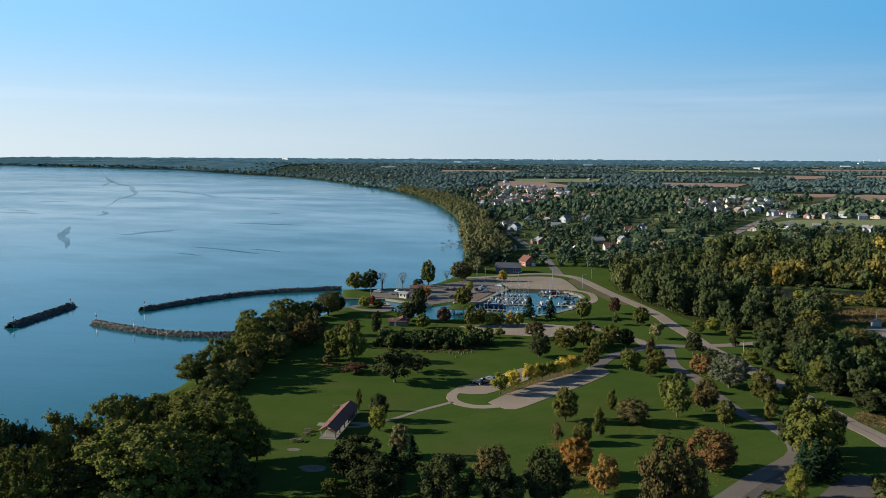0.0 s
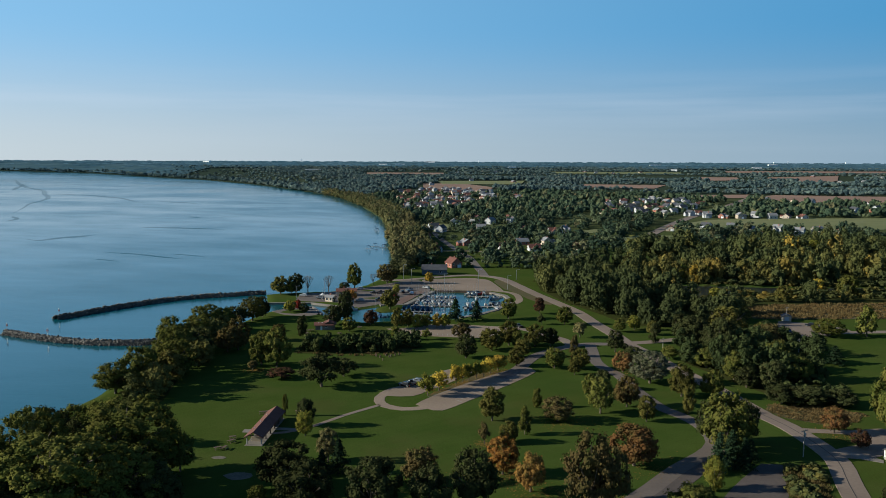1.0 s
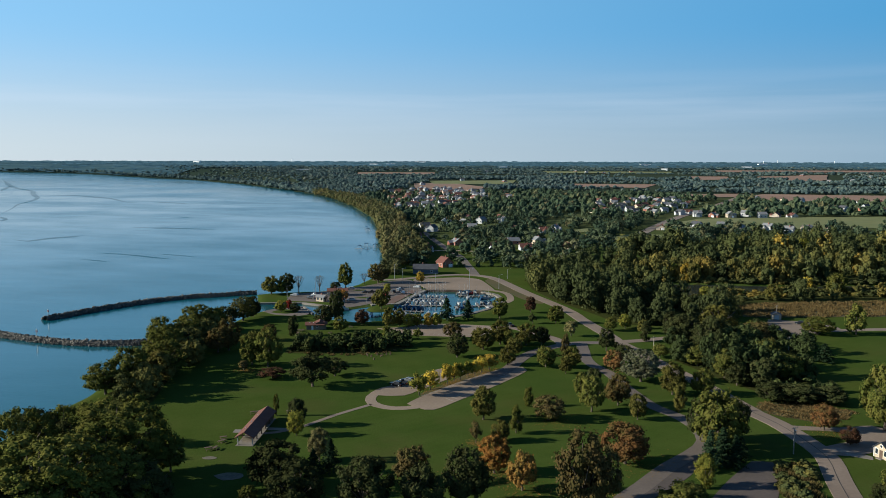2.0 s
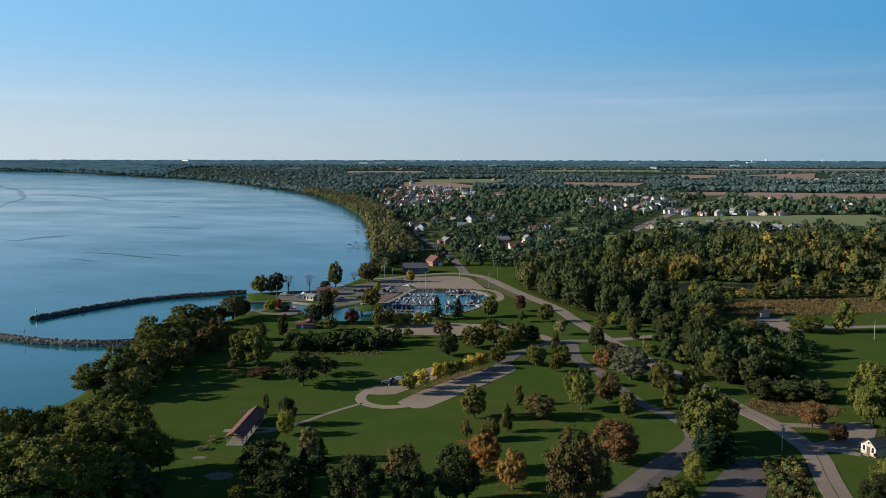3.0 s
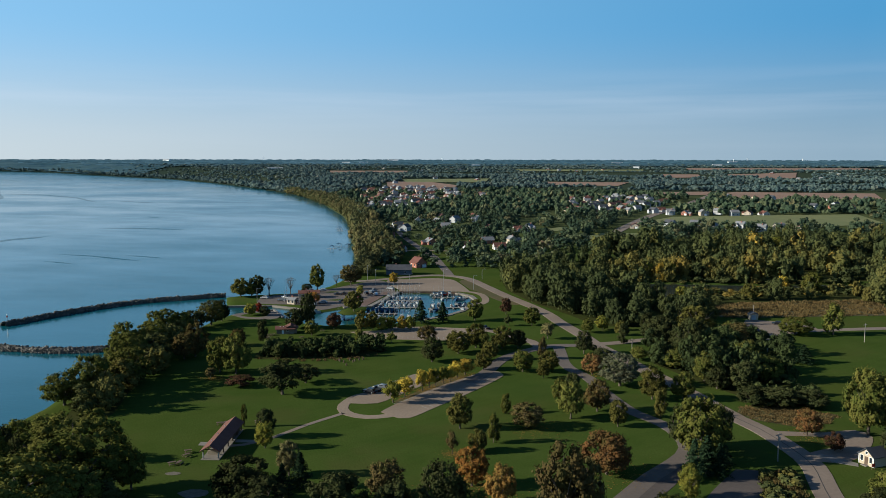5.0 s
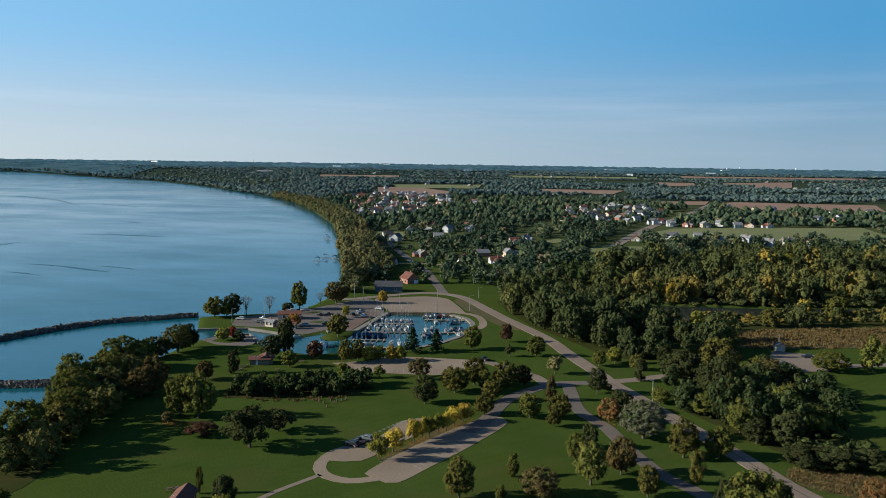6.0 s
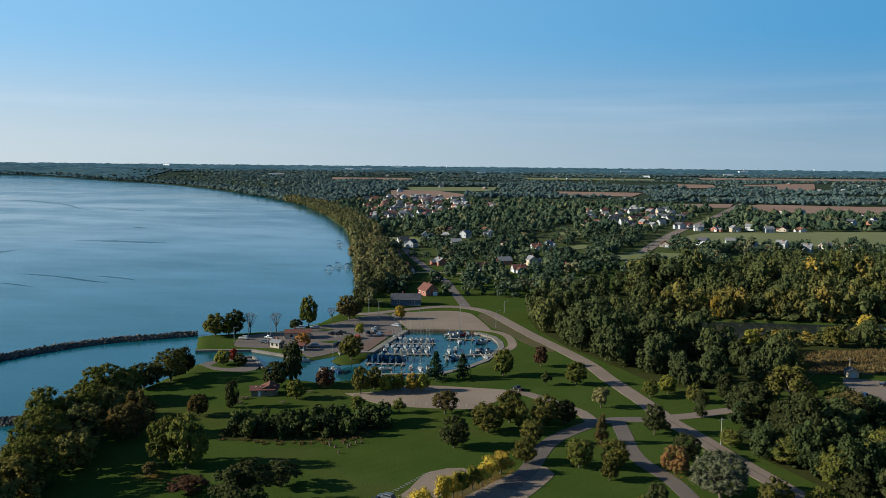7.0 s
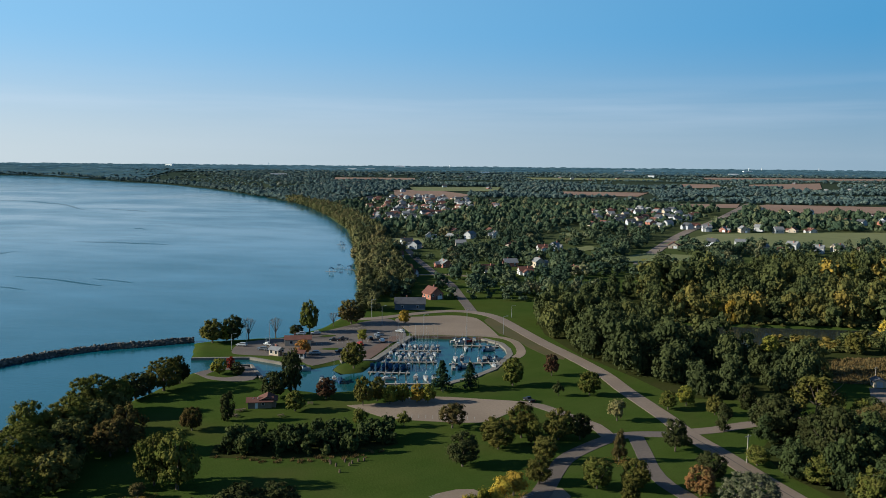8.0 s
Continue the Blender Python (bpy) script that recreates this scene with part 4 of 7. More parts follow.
tree("conifer", "pine", 131.0, 292.9, 6.8, 9.8, "beside the park road")
tree("round", "green", 105.6, 280.8, 10.9, 10.1, "beside the park road")
tree("round", "green", 89.8, 273.2, 9.1, 9.3, "beside the park road")
tree("round", "green", 83.6, 285.0, 8.1, 10.4, "beside the park road")
tree("round", "dark", 101.7, 291.5, 8.7, 10.8, "beside the park road")
tree("round", "green", 108.4, 269.3, 9.2, 11.4, "beside the park road")
tree("round", "green", 73.7, 297.8, 5.3, 6.4, "beside the park road")
tree("round", "green", -74.3, 175.2, 21.1, 25.6)
tree("round", "green", -65.6, 182.5, 10.0, 7.6)
tree("round", "green", -92.3, 169.4, 19.8, 18.2, "in the lakeside wood")
tree("round", "green", -78.1, 148.0, 21.6, 29.7)
tree("round", "green", -68.7, 154.5, 16.8, 21.2)
tree("round", "olive", -100.9, 160.3, 18.3, 13.8, "in the lakeside wood")
tree("round", "dark", -108.6, 153.4, 18.5, 12.3, "in the lakeside wood")
tree("round", "dark", -105.2, 155.3, 17.5, 6.3, "in the lakeside wood")
tree("round", "green", -93.5, 136.4, 20.3, 17.1, "in the lakeside wood")
tree("round", "dark", -84.6, 141.0, 15.9, 18.3, "in the lakeside wood")
tree("round", "dark", -62.5, 156.7, 13.1, 13.7)
tree("conifer", "pine", -31.9, 177.4, 8.0, 5.5)
tree("round", "dark", -102.2, 194.6, 11.5, 11.6, "in the lakeside wood")
tree("conifer", "pine", 58.6, 186.8, 9.8, 6.2, "beside the park road")
tree("conifer", "pine", 64.9, 188.2, 8.3, 6.0, "beside the park road")
tree("round", "dark", 47.2, 163.8, 6.4, 8.8)
tree("round", "green", -91.1, 199.3, 12.0, 9.7, "in the lakeside wood")
tree("round", "dark", -92.0, 189.8, 11.2, 7.6, "in the lakeside wood")
tree("round", "green", -97.8, 198.5, 11.5, 9.8, "in the lakeside wood")
tree("round", "brown", 31.1, 168.2, 12.9, 7.6)
tree("round", "green", 75.1, 249.3, 8.9, 8.1, "beside the park road")
tree("round", "dark", 93.8, 243.0, 6.1, 11.0, "beside the park road")
tree("round", "dark", 101.0, 241.8, 5.9, 12.9, "beside the park road")
tree("round", "dark", 110.3, 241.7, 5.2, 11.2, "beside the park road")
tree("round", "green", 94.7, 170.6, 8.7, 9.9, "beside the park road")
tree("round", "dark", 88.7, 164.8, 7.2, 8.2, "beside the park road")

tree("round", "dark", 91.1, 294.1, 17.0, 13.8, "in the roadside thicket")
tree("round", "green", 88.1, 269.3, 8.9, 7.1, "in the roadside thicket")
tree("round", "olive", 107.4, 282.8, 11.2, 10.1, "in the roadside thicket")
tree("round", "dark", 90.9, 326.6, 10.8, 10.2, "in the roadside thicket")
tree("round", "brown", 119.8, 323.5, 8.6, 13.5, "in the roadside thicket")
tree("round", "green", 119.2, 335.5, 7.1, 5.9, "in the roadside thicket")
tree("round", "dark", 96.5, 257.9, 10.2, 9.4, "in the roadside thicket")
tree("round", "dark", 89.2, 260.4, 7.0, 8.4, "in the roadside thicket")
tree("round", "yellow", 192.5, 456.8, 8.3, 7.2, "on the bank of the pond")
tree("column", "gold", 133.8, 486.7, 11.1, 7.9, "on the bank of the pond")
tree("column", "lime", 140.7, 489.6, 11.5, 8.0, "on the bank of the pond")
tree("round", "lime", 257.3, 622.2, 13.3, 15.2, "in the wood behind the pond")
tree("column", "yellow", 198.4, 512.5, 11.5, 4.6, "in the wood behind the pond")
tree("round", "lime", 128.3, 495.6, 11.0, 9.2, "on the bank of the pond")
tree("round", "olive", 162.2, 423.8, 9.3, 9.9, "on the bank of the pond")
tree("round", "lime", 126.4, 422.2, 7.9, 7.4, "on the bank of the pond")
tree("round", "green", 204.5, 446.3, 12.0, 12.0, "on the bank of the pond")


# ---- woods: trees that nobody could count ----
def tree_cloud(kind, seed, leaves, leaf, few=0.4):
    v, f = crown_mesh(kind, seed, leaves, leaf, few)
    tq = np.concatenate([f[:, [0, 1, 2]], f[:, [0, 2, 3]]])
    if kind != "conifer":
        hv, hf = heart_mesh(kind, seed, few)
        tq = np.concatenate([tq, hf + len(v)])
        v = np.concatenate([v, hv])
    return v, tq


def blob_cloud(seed, lumps=3, fine=1, sprays=34):
    """A far tree or clump: a few lumpy heads run together."""
    r = np.random.default_rng(seed)
    bm = bmesh.new()
    for i in range(lumps):
        cc = Vector((r.uniform(-0.28, 0.28), r.uniform(-0.28, 0.28), r.uniform(0.35, 0.75)))
        for q in bmesh.ops.create_icosphere(bm, subdivisions=fine, radius=r.uniform(0.24, 0.36))["verts"]:
            q.co = cc + q.co * (1 + 0.5 * noise.noise(q.co * 11 + cc * 7))
    bmesh.ops.delete(bm, geom=[q for q in bm.verts if q.co.z < 0.18], context="VERTS")
    bm.verts.index_update()
    v = np.array([q.co[:] for q in bm.verts])
    f = np.array([[q.index for q in face.verts] for face in bm.faces])
    bm.free()
    if sprays:                                  # loose sprays of leaves break the outline
        at = v[r.integers(0, len(v), sprays)]
        way = at - [0, 0, 0.45]
        way /= np.linalg.norm(way, axis=1)[:, None] + 1e-6
        lv, lf = leaf_quads(at + way * r.uniform(-0.02, 0.07, (sprays, 1)), way + [0, 0, 0.2], 0.085, r)
        f = np.concatenate([f, lf[:, [0, 1, 2]] + len(v), lf[:, [0, 2, 3]] + len(v)])
        v = np.concatenate([v, lv])
    return v, f


def wood_material(name, palette):
    """Woodland crowns: each tree takes its own place on a ramp of colours; the leaves differ a little."""
    m, n, l, p = nodes_of(name)
    n.remove(p)
    at = n.new("ShaderNodeAttribute")
    at.attribute_name = "kind_of_tree"
    ramp = n.new("ShaderNodeValToRGB")
    ramp.color_ramp.interpolation = "LINEAR"
    while len(ramp.color_ramp.elements) < len(palette):
        ramp.color_ramp.elements.new(0.5)
    for e, (pos, col) in zip(ramp.color_ramp.elements, palette):
        e.position, e.color = pos, (*col, 1)
    l.new(at.outputs["Fac"], ramp.inputs["Fac"])
    geo, hsv = n.new("ShaderNodeNewGeometry"), n.new("ShaderNodeHueSaturation")
    l.new(remap(n, l, geo.outputs["Random Per Island"], 0, 1, 0.82, 1.18), hsv.inputs["Value"])
    l.new(ramp.outputs["Color"], hsv.inputs["Color"])
    d, t, mix = n.new("ShaderNodeBsdfDiffuse"), n.new("ShaderNodeBsdfTranslucent"), n.new("ShaderNodeMixShader")
    l.new(hsv.outputs["Color"], d.inputs["Color"])
    l.new(hsv.outputs["Color"], t.inputs["Color"])
    mix.inputs["Fac"].default_value = 0.11
    l.new(d.outputs["BSDF"], mix.inputs[1])
    l.new(t.outputs["BSDF"], mix.inputs[2])
    l.new(mix.outputs["Shader"], n["Material Output"].inputs["Surface"])
    return m


WOOD = wood_material("autumn_woodland", [(0, (0.041, 0.049, 0.019)), (0.45, (0.063, 0.070, 0.024)), (0.68, (0.092, 0.089, 0.026)), (0.86, (0.125, 0.103, 0.026)), (0.96, (0.175, 0.126, 0.028)), (1, (0.235, 0.161, 0.028))])
# olive shore trees, colours lightened and warmed in place of evening sun
WOOD_SHORE_SUNLIT = wood_material("sunlit_shore_woodland", [(0, (0.064, 0.069, 0.028)), (0.5, (0.101, 0.099, 0.039)), (0.85, (0.138, 0.121, 0.050)), (1, (0.161, 0.128, 0.053))])
WOOD_GREEN = wood_material("green_woodland", [(0, (0.030, 0.040, 0.015)), (0.6, (0.054, 0.065, 0.021)), (0.9, (0.086, 0.085, 0.025)), (1, (0.114, 0.093, 0.028))])


def wood(name, label, clouds, places, material, category="woodland"):
    """places: rows of x, y, height, width, shade of the ramp."""
    r = np.random.default_rng(len(places))
    z = land_z(places[:, 0], places[:, 1])
    vs, fs, ks, base = [], [], [], 0
    pick = r.integers(0, len(clouds), len(places))
    for k, (v, f) in enumerate(clouds):
        some = np.where(pick == k)[0]
        if not len(some):
            continue
        a = r.uniform(0, 6.283, len(some))
        ca, sa = np.cos(a)[:, None], np.sin(a)[:, None]
        w, h = places[some, 3:4], places[some, 2:3]
        x = (v[None, :, 0] * ca - v[None, :, 1] * sa) * w + places[some, 0:1]
        y = (v[None, :, 0] * sa + v[None, :, 1] * ca) * w + places[some, 1:2]
        zz = v[None, :, 2] * h + z[some, None] - 0.05 * h
        vs.append(np.stack([x, y, zz], 2).reshape(-1, 3))
        fs.append((f[None] + (np.arange(len(some)) * len(v))[:, None, None] + base).reshape(-1, 3))
        ks.append(np.repeat(places[some, 4], len(v)))
        base += len(some) * len(v)
    me = mesh_of(name, np.concatenate(vs), np.concatenate(fs), material)
    me.attributes.new("kind_of_tree", "FLOAT", "POINT").data.foreach_set("value", np.concatenate(ks).astype(np.float32))
    return tagged(new(name, me), label, category, kind="stuff")


def scatter(poly, spacing, r, jitter=0.5):
    """Uneven places inside an outline."""
    p = np.asarray(poly, float)
    xs = np.arange(p[:, 0].min(), p[:, 0].max(), spacing)
    ys = np.arange(p[:, 1].min(), p[:, 1].max(), spacing)
    x, y = (q.ravel() for q in np.meshgrid(xs, ys))
    x, y = x + r.uniform(-jitter, jitter, x.size) * spacing, y + r.uniform(-jitter, jitter, x.size) * spacing
    return x[sd_polygon(poly, x, y) < 0], y[sd_polygon(poly, x, y) < 0]


def rows_of(x, y, high, wide, r, shade=None, sway=0.3):
    n = len(x)
    k = r.uniform(1 - sway, 1 + sway, n)
    return np.column_stack([x, y, high * k, wide * k * r.uniform(0.85, 1.2, n), r.uniform(0, 1, n) if shade is None else shade])


def patches(x, y, scale, seed):
    return np.array([noise.noise(Vector((a / scale, b / scale, seed))) for a, b in zip(x, y)])


NEAR_CLOUDS = [tree_cloud(k, 40 + i, 540, 0.039) for i, k in enumerate(("round", "round", "column", "round", "column", "sapling"))]
FINE_CLOUDS = [tree_cloud(k, 30 + i, 980, 0.029, 0.45) for i, k in enumerate(("round", "round", "column", "round"))]
MID_CLOUDS = [tree_cloud(("round", "round", "column")[i % 3], 60 + i, 210, 0.047, 0.12) for i in range(6)]
LIGHT_CLOUDS = [tree_cloud(("round", "round", "column")[i % 3], 70 + i, 90, 0.068, 0.10) for i in range(6)]
FAR_CLOUDS = [blob_cloud(80 + i) for i in range(7)]
BACK_CLOUDS = [blob_cloud(180 + i, 1, 1, 12) for i in range(5)]
THICKET_CLOUDS = [tree_cloud(k, 97 + i, 260, 0.07) for i, k in enumerate(("column", "sapling", "round"))]
SHRUB_CLOUDS = [tree_cloud("shrub", 90 + i, 130, 0.10) for i in range(3)]


def tuft_cloud(seed, blades=34):
    """A clump of tall dry grass: thin blades that lean outwards."""
    r = np.random.default_rng(seed)
    a, b = r.uniform(0, 6.283, blades), r.uniform(0, 6.283, blades)
    foot = np.stack([np.cos(a) * r.uniform(0, 0.45, blades), np.sin(a) * r.uniform(0, 0.45, blades), np.zeros(blades)], 1)
    tip = foot + np.stack([np.cos(b) * 0.16, np.sin(b) * 0.16, r.uniform(0.5, 1.0, blades)], 1)
    side = np.stack([-np.sin(b), np.cos(b), np.zeros(blades)], 1) * 0.055
    v = np.stack([foot - side, foot + side, tip], 1).reshape(-1, 3)
    return v, np.arange(3 * blades).reshape(-1, 3)


REED_CLOUDS = [tuft_cloud(94 + i) for i in range(4)]
STRAW = wood_material("dry_grass", [(0, (0.056, 0.053, 0.018)), (0.5, (0.095, 0.071, 0.025)), (0.8, (0.124, 0.083, 0.032)), (1, (0.145, 0.108, 0.043))])

# fallen leaves lie thickest under the trees that have turned
r = np.random.default_rng(17)
fall = np.concatenate([np.column_stack([sx + r.normal(scale=0.48 * w, size=330) + 0.2 * w, sy + r.normal(scale=0.42 * w, size=330)]) for sx, sy, w in SHEDDING])
fz = land_z(fall[:, 0], fall[:, 1]) + 0.06
fv, ff = leaf_quads(np.column_stack([fall, fz]), np.tile([0, 0, 4.0], (len(fall), 1)), 0.17, r)
tagged(new("fallen_leaves", mesh_of("fallen_leaves", fv, ff, LEAF["amber"])), "scattered brown and orange fallen leaves on the grass", "leaves", kind="stuff")

r = np.random.default_rng(21)
W_EAST = [(40.9, 486.4), (40.9, 456), (49.4, 418), (63.6, 381.9), (68.4, 366.7), (74.1, 358.1), (95, 355.3), (114, 359.1), (127.3, 374.3), (156.8, 416.1), (218.5, 408.5), (399, 494), (494, 608), (494, 684), (324.9, 704.9), (276.4, 703), (231.8, 693.5), (171, 636.5), (123.5, 598.5), (95, 573.8), (64.6, 532), (47.5, 508.2)]
x, y = scatter(W_EAST, 7.2, r)
ok = (sd_polygon(POND, x, y) > 2.5) & ((np.minimum(sd_polygon(POND, x, y + 13), sd_polygon(POND, x, y + 25)) > 0) | (x > 168)) & (sd_polygon([(115.9, 418), (112.1, 442.7), (152, 454.1), (166.2, 448.4), (180.5, 459.8), (247, 463.6), (247, 438.9), (180.5, 429.4)], x, y) > 0) & (sd_polygon([(129.2, 375.2), (218.5, 380), (218.5, 425.6), (152, 418), (133, 403.8)], x, y) > 0)
x, y = x[ok], y[ok]
autumn = np.clip(0.35 + 0.55 * patches(x, y, 70, 3.1) + r.normal(scale=0.2, size=len(x)) + 0.10 * ((y > 470) & (y < 560) & (x > 90)), 0, 1)
autumn = np.clip(autumn + 0.12 * ((sd_polygon(W_EAST, x, y) > -16) & (y < 470)), 0, 1)
autumn *= np.where((x < 95) & (y < 560), 0.62, 1.0)
stand = 0.6 * patches(x, y, 34, 6.3) + 0.6 * patches(x, y, 15, 2.9)
ok = (stand > -0.24) & ((y < 560) | (r.uniform(size=len(x)) < 0.68))      # clearings; wider crowns far in
x, y, autumn, stand = x[ok], y[ok], autumn[ok], stand[ok]
rows = rows_of(x, y, 11.0, 7.6, r, autumn, 0.5)
rows[:, 2:4] *= np.interp(y, [395, 450, 580, 640], [1.18, 1.0, 1.0, 0.72])[:, None]
rows[:, 2:4] *= ((1 + 0.8 * stand) * np.where(y < 560, 1, 1.18))[:, None]
bank = np.clip((sd_polygon(POND, x, y + 30) - 4) / 26, 0, 1)      # low growth south of the pond
rows[:, 2:4] *= np.where((x > 85) & (x < 230), 0.6 + 0.4 * bank, 1)[:, None]
rows[:, 2:4] *= np.where((x > 98) & (x < 168) & (sd_polygon(POND, x, y + 44) < 0) & (y < 460), 0.55, 1)[:, None]
near, front = rows[:, 1] < 475, rows[:, 1] < 395
wood("woodland_edge", "edge of the green and yellowing wood beside the park road", FINE_CLOUDS, rows[front], WOOD)
wood("woodland_east", "dense wood of green and yellowing trees behind the park", NEAR_CLOUDS, rows[near & ~front], WOOD)
wood("woodland_east_far", "far part of the green and yellowing wood", MID_CLOUDS, rows[~near], WOOD)

gold = [scatter(p, 8.0, r) for p in ([(107.3, 513), (156.8, 508.2), (141.5, 467.4), (96.9, 473.1)], [(176.7, 528.2), (213.8, 530.1), (186.2, 474), (153.9, 473.1)])]
x, y = np.concatenate([p[0] for p in gold]), np.concatenate([p[1] for p in gold])
ok = (sd_polygon(POND, x, y) > 2) & (patches(x, y, 16, 2.2) > -0.1)
x, y = x[ok], y[ok]
wood("aspen_grove", "golden yellow aspens at the edge of the pond", NEAR_CLOUDS, rows_of(x, y, 10.5, 6.5, r, r.uniform(0.62, 0.99, len(x)), 0.45), WOOD)
x, y = scatter([(76.5, 292.6), (77, 308.8), (87.4, 321.1), (99.8, 326.8), (121.6, 331.6), (138.7, 327.8), (129.2, 305.9), (114, 262.2), (100.7, 247), (93.1, 252.7), (85.5, 269.8)], 6.9, r)
ok = patches(x, y, 13, 5.7) > -0.14
x, y = x[ok], y[ok]
# dark greens, held low on the ramp to paint in taller trees' shade
wood("woodland_road", "dark thicket of green trees beside the park road", FINE_CLOUDS, rows_of(x, y, 9.8 * np.interp(y, [292, 326], [1, 0.62]), 7.2, r, r.uniform(0, 1, len(x)) ** 2.2 * 0.55, 0.5), WOOD_GREEN)
x, y = scatter([(77.9, 293), (79, 308), (87.4, 320), (100, 325.5), (121.6, 330), (136, 326), (127, 305.9), (112, 262.2), (100.7, 249), (93.1, 254.7), (86.5, 269.8)], 4.8, r)
wood("road_undergrowth", "dark green undergrowth of shrubs beneath the roadside trees", SHRUB_CLOUDS, rows_of(x, y, 2.6, 4.0, r, r.uniform(0, 0.6, len(x)), 0.5), WOOD_GREEN, "shrubs")
x, y = scatter([(-97.8, 224.2), (-99.8, 231.8), (-100.7, 242.2), (-103.5, 261.2), (-106.4, 285), (-107.3, 313.5), (-104.5, 338.2), (-98.8, 343.9), (-97.8, 327.8), (-95, 302.1), (-91.2, 280.2), (-85.5, 256.5), (-82.6, 237.5), (-84.5, 228)], 7.0, r)
wood("woodland_lakeside", "dense green wood along the lake shore", FINE_CLOUDS, rows_of(x[x < -92], y[x < -92], 8.5, 8.0, r, r.uniform(0.35, 0.85, np.sum(x < -92))), WOOD)

x, y = scatter([(115.9, 418), (112.1, 442.7), (152, 454.1), (166.2, 448.4), (180.5, 459.8), (247, 463.6), (247, 438.9), (180.5, 429.4)], 5.0, r)
ok = sd_polygon(POND, x, y) > 1.5
x, y = x[ok], y[ok]
wood("pond_shrubs", "yellowing shrubs on the bank of the pond", SHRUB_CLOUDS, rows_of(x, y, 3.0, 4.4, r, r.uniform(0.3, 0.98, len(x)), 0.5), WOOD, "shrubs")

x, y = scatter([(88, 470), (96, 500), (135, 498), (160, 494), (192, 490), (250, 494), (250, 474)], 4.2, r)
bank = sd_polygon(POND, x, y)
ok = (bank > 0.8) & (bank < 13) & (y > 468)
wood("pond_bank_shrubs", "brown and yellow shrubs on the far bank of the pond", SHRUB_CLOUDS, rows_of(x[ok], y[ok], 3.2, 4.6, r, r.uniform(0.2, 0.95, np.sum(ok)), 0.5), WOOD, "shrubs")

# the thicket on the park lawn, and shrubs along the road's verge
THICKET = [(-62, 302), (-49.6, 301), (-36.9, 302), (-25.8, 305.5), (-17.5, 312), (-19.5, 320.5), (-39.5, 317.8), (-57.4, 315.2), (-64, 309)]
x, y = scatter(THICKET, 2.6, r)
wood("thicket", "dense thicket of green shrubs on the park lawn", THICKET_CLOUDS, rows_of(x, y, 4.3, 2.9, r, r.uniform(0, 0.75, len(x)), 0.45), WOOD_GREEN, "shrubs")

x, y = scatter([(75, 190), (80.8, 190.9), (82.6, 187.1), (79.3, 176.7), (76, 163.4), (68.4, 152), (63.6, 152), (67.5, 165.3), (71.2, 177.7)], 1.1, r)
wood("verge_reeds", "tall dry grass on the road's verge", REED_CLOUDS, rows_of(x, y, 1.0, 1.6, r, r.uniform(0, 0.7, len(x)), 0.6), STRAW, "grass")
some = patches(x, y, 4.5, 1.3) > 0.02
wood("verge_shrubs", "low green and yellowing shrubs on the road's verge", SHRUB_CLOUDS, rows_of(x[some], y[some], 1.7, 2.3, r, r.uniform(0.2, 0.85, np.sum(some)), 0.6), WOOD, "shrubs")
x, y = scatter([(93.1, 243.2), (107.3, 241.3), (115.9, 249.8), (115.9, 256.5), (95.9, 254.6)], 3.2, r)
wood("bank_shrubs", "bank of dark green shrubs beside the road", SHRUB_CLOUDS, rows_of(x, y, 3.6, 4.0, r, r.uniform(0, 0.7, len(x)), 0.4), WOOD_GREEN, "shrubs")
x, y = scatter([(131.1, 378.1), (142.5, 376.2), (218.5, 381.9), (223.2, 422.8), (156.8, 416.1), (134.9, 402.8)], 2.3, r)
wood("reeds", "dry golden reeds and low scrub in the meadow", REED_CLOUDS, rows_of(x, y, 1.1, 3.0, r, r.uniform(0.7, 0.97, len(x)), 0.5), STRAW, "reeds")
x, y = scatter([(86.5, 235.6), (89.3, 228.9), (98.8, 222.3), (108.3, 226.1), (114, 233.7), (100.7, 241.3), (89.3, 241.3)], 1.35, r)
wood("verge_grass", "tall dry grass beside the road", REED_CLOUDS, rows_of(x, y, 0.5, 2.2, r, r.uniform(0.65, 0.93, len(x)), 0.5), STRAW, "grass")
x, y = scatter([(-67, 301), (-49, 297), (-35, 297.5), (-23, 302), (-19, 309), (-25.8, 305), (-36.9, 301.5), (-49.6, 300.5), (-62, 301.5)], 2.0, r)
wood("rough_grass", "uncut brown grass at the thicket's edge", REED_CLOUDS, rows_of(x, y, 0.6, 1.5, r, r.uniform(0.7, 0.93, len(x)), 0.5), STRAW, "grass")

# lake shore to the north: a belt of trees down to the water
shore = spline(LAKE[17:31], 7.0)
line, out = shore[::1], []
for k in range(len(line) - 1):
    far = far_of(line[k][0], line[k][1])
    d = line[k + 1] - line[k]
    d = d / np.linalg.norm(d)
    side = np.array([d[1], -d[0]])
    for row in range(4 if far < 1500 else 3):
        if r.uniform() < (1.0 if far < 1500 else 900 / far):
            q = line[k] + side * (3 + row * 7.5 + r.uniform(-3, 3)) + d * r.uniform(-3, 3)
            out.append((*q, r.uniform(9, 15), r.uniform(8, 12) * (1 if far < 1500 else 1.7), r.uniform(0.1, 0.95)))
out = np.array(out)
LAWN_STRIP = [(-71.2, 914.8), (-35.1, 916.8), (-13.3, 892), (-28.5, 807.5), (-64.6, 859.8)]
out = out[np.minimum(sd_polygon(LAWN_STRIP, out[:, 0], out[:, 1]), sd_polygon(LAWN_STRIP, out[:, 0], out[:, 1] + 25)) > 0]
out = out[~((out[:, 0] > -37) & (out[:, 1] < 575))]
near = far_of(out[:, 0], out[:, 1]) < 680
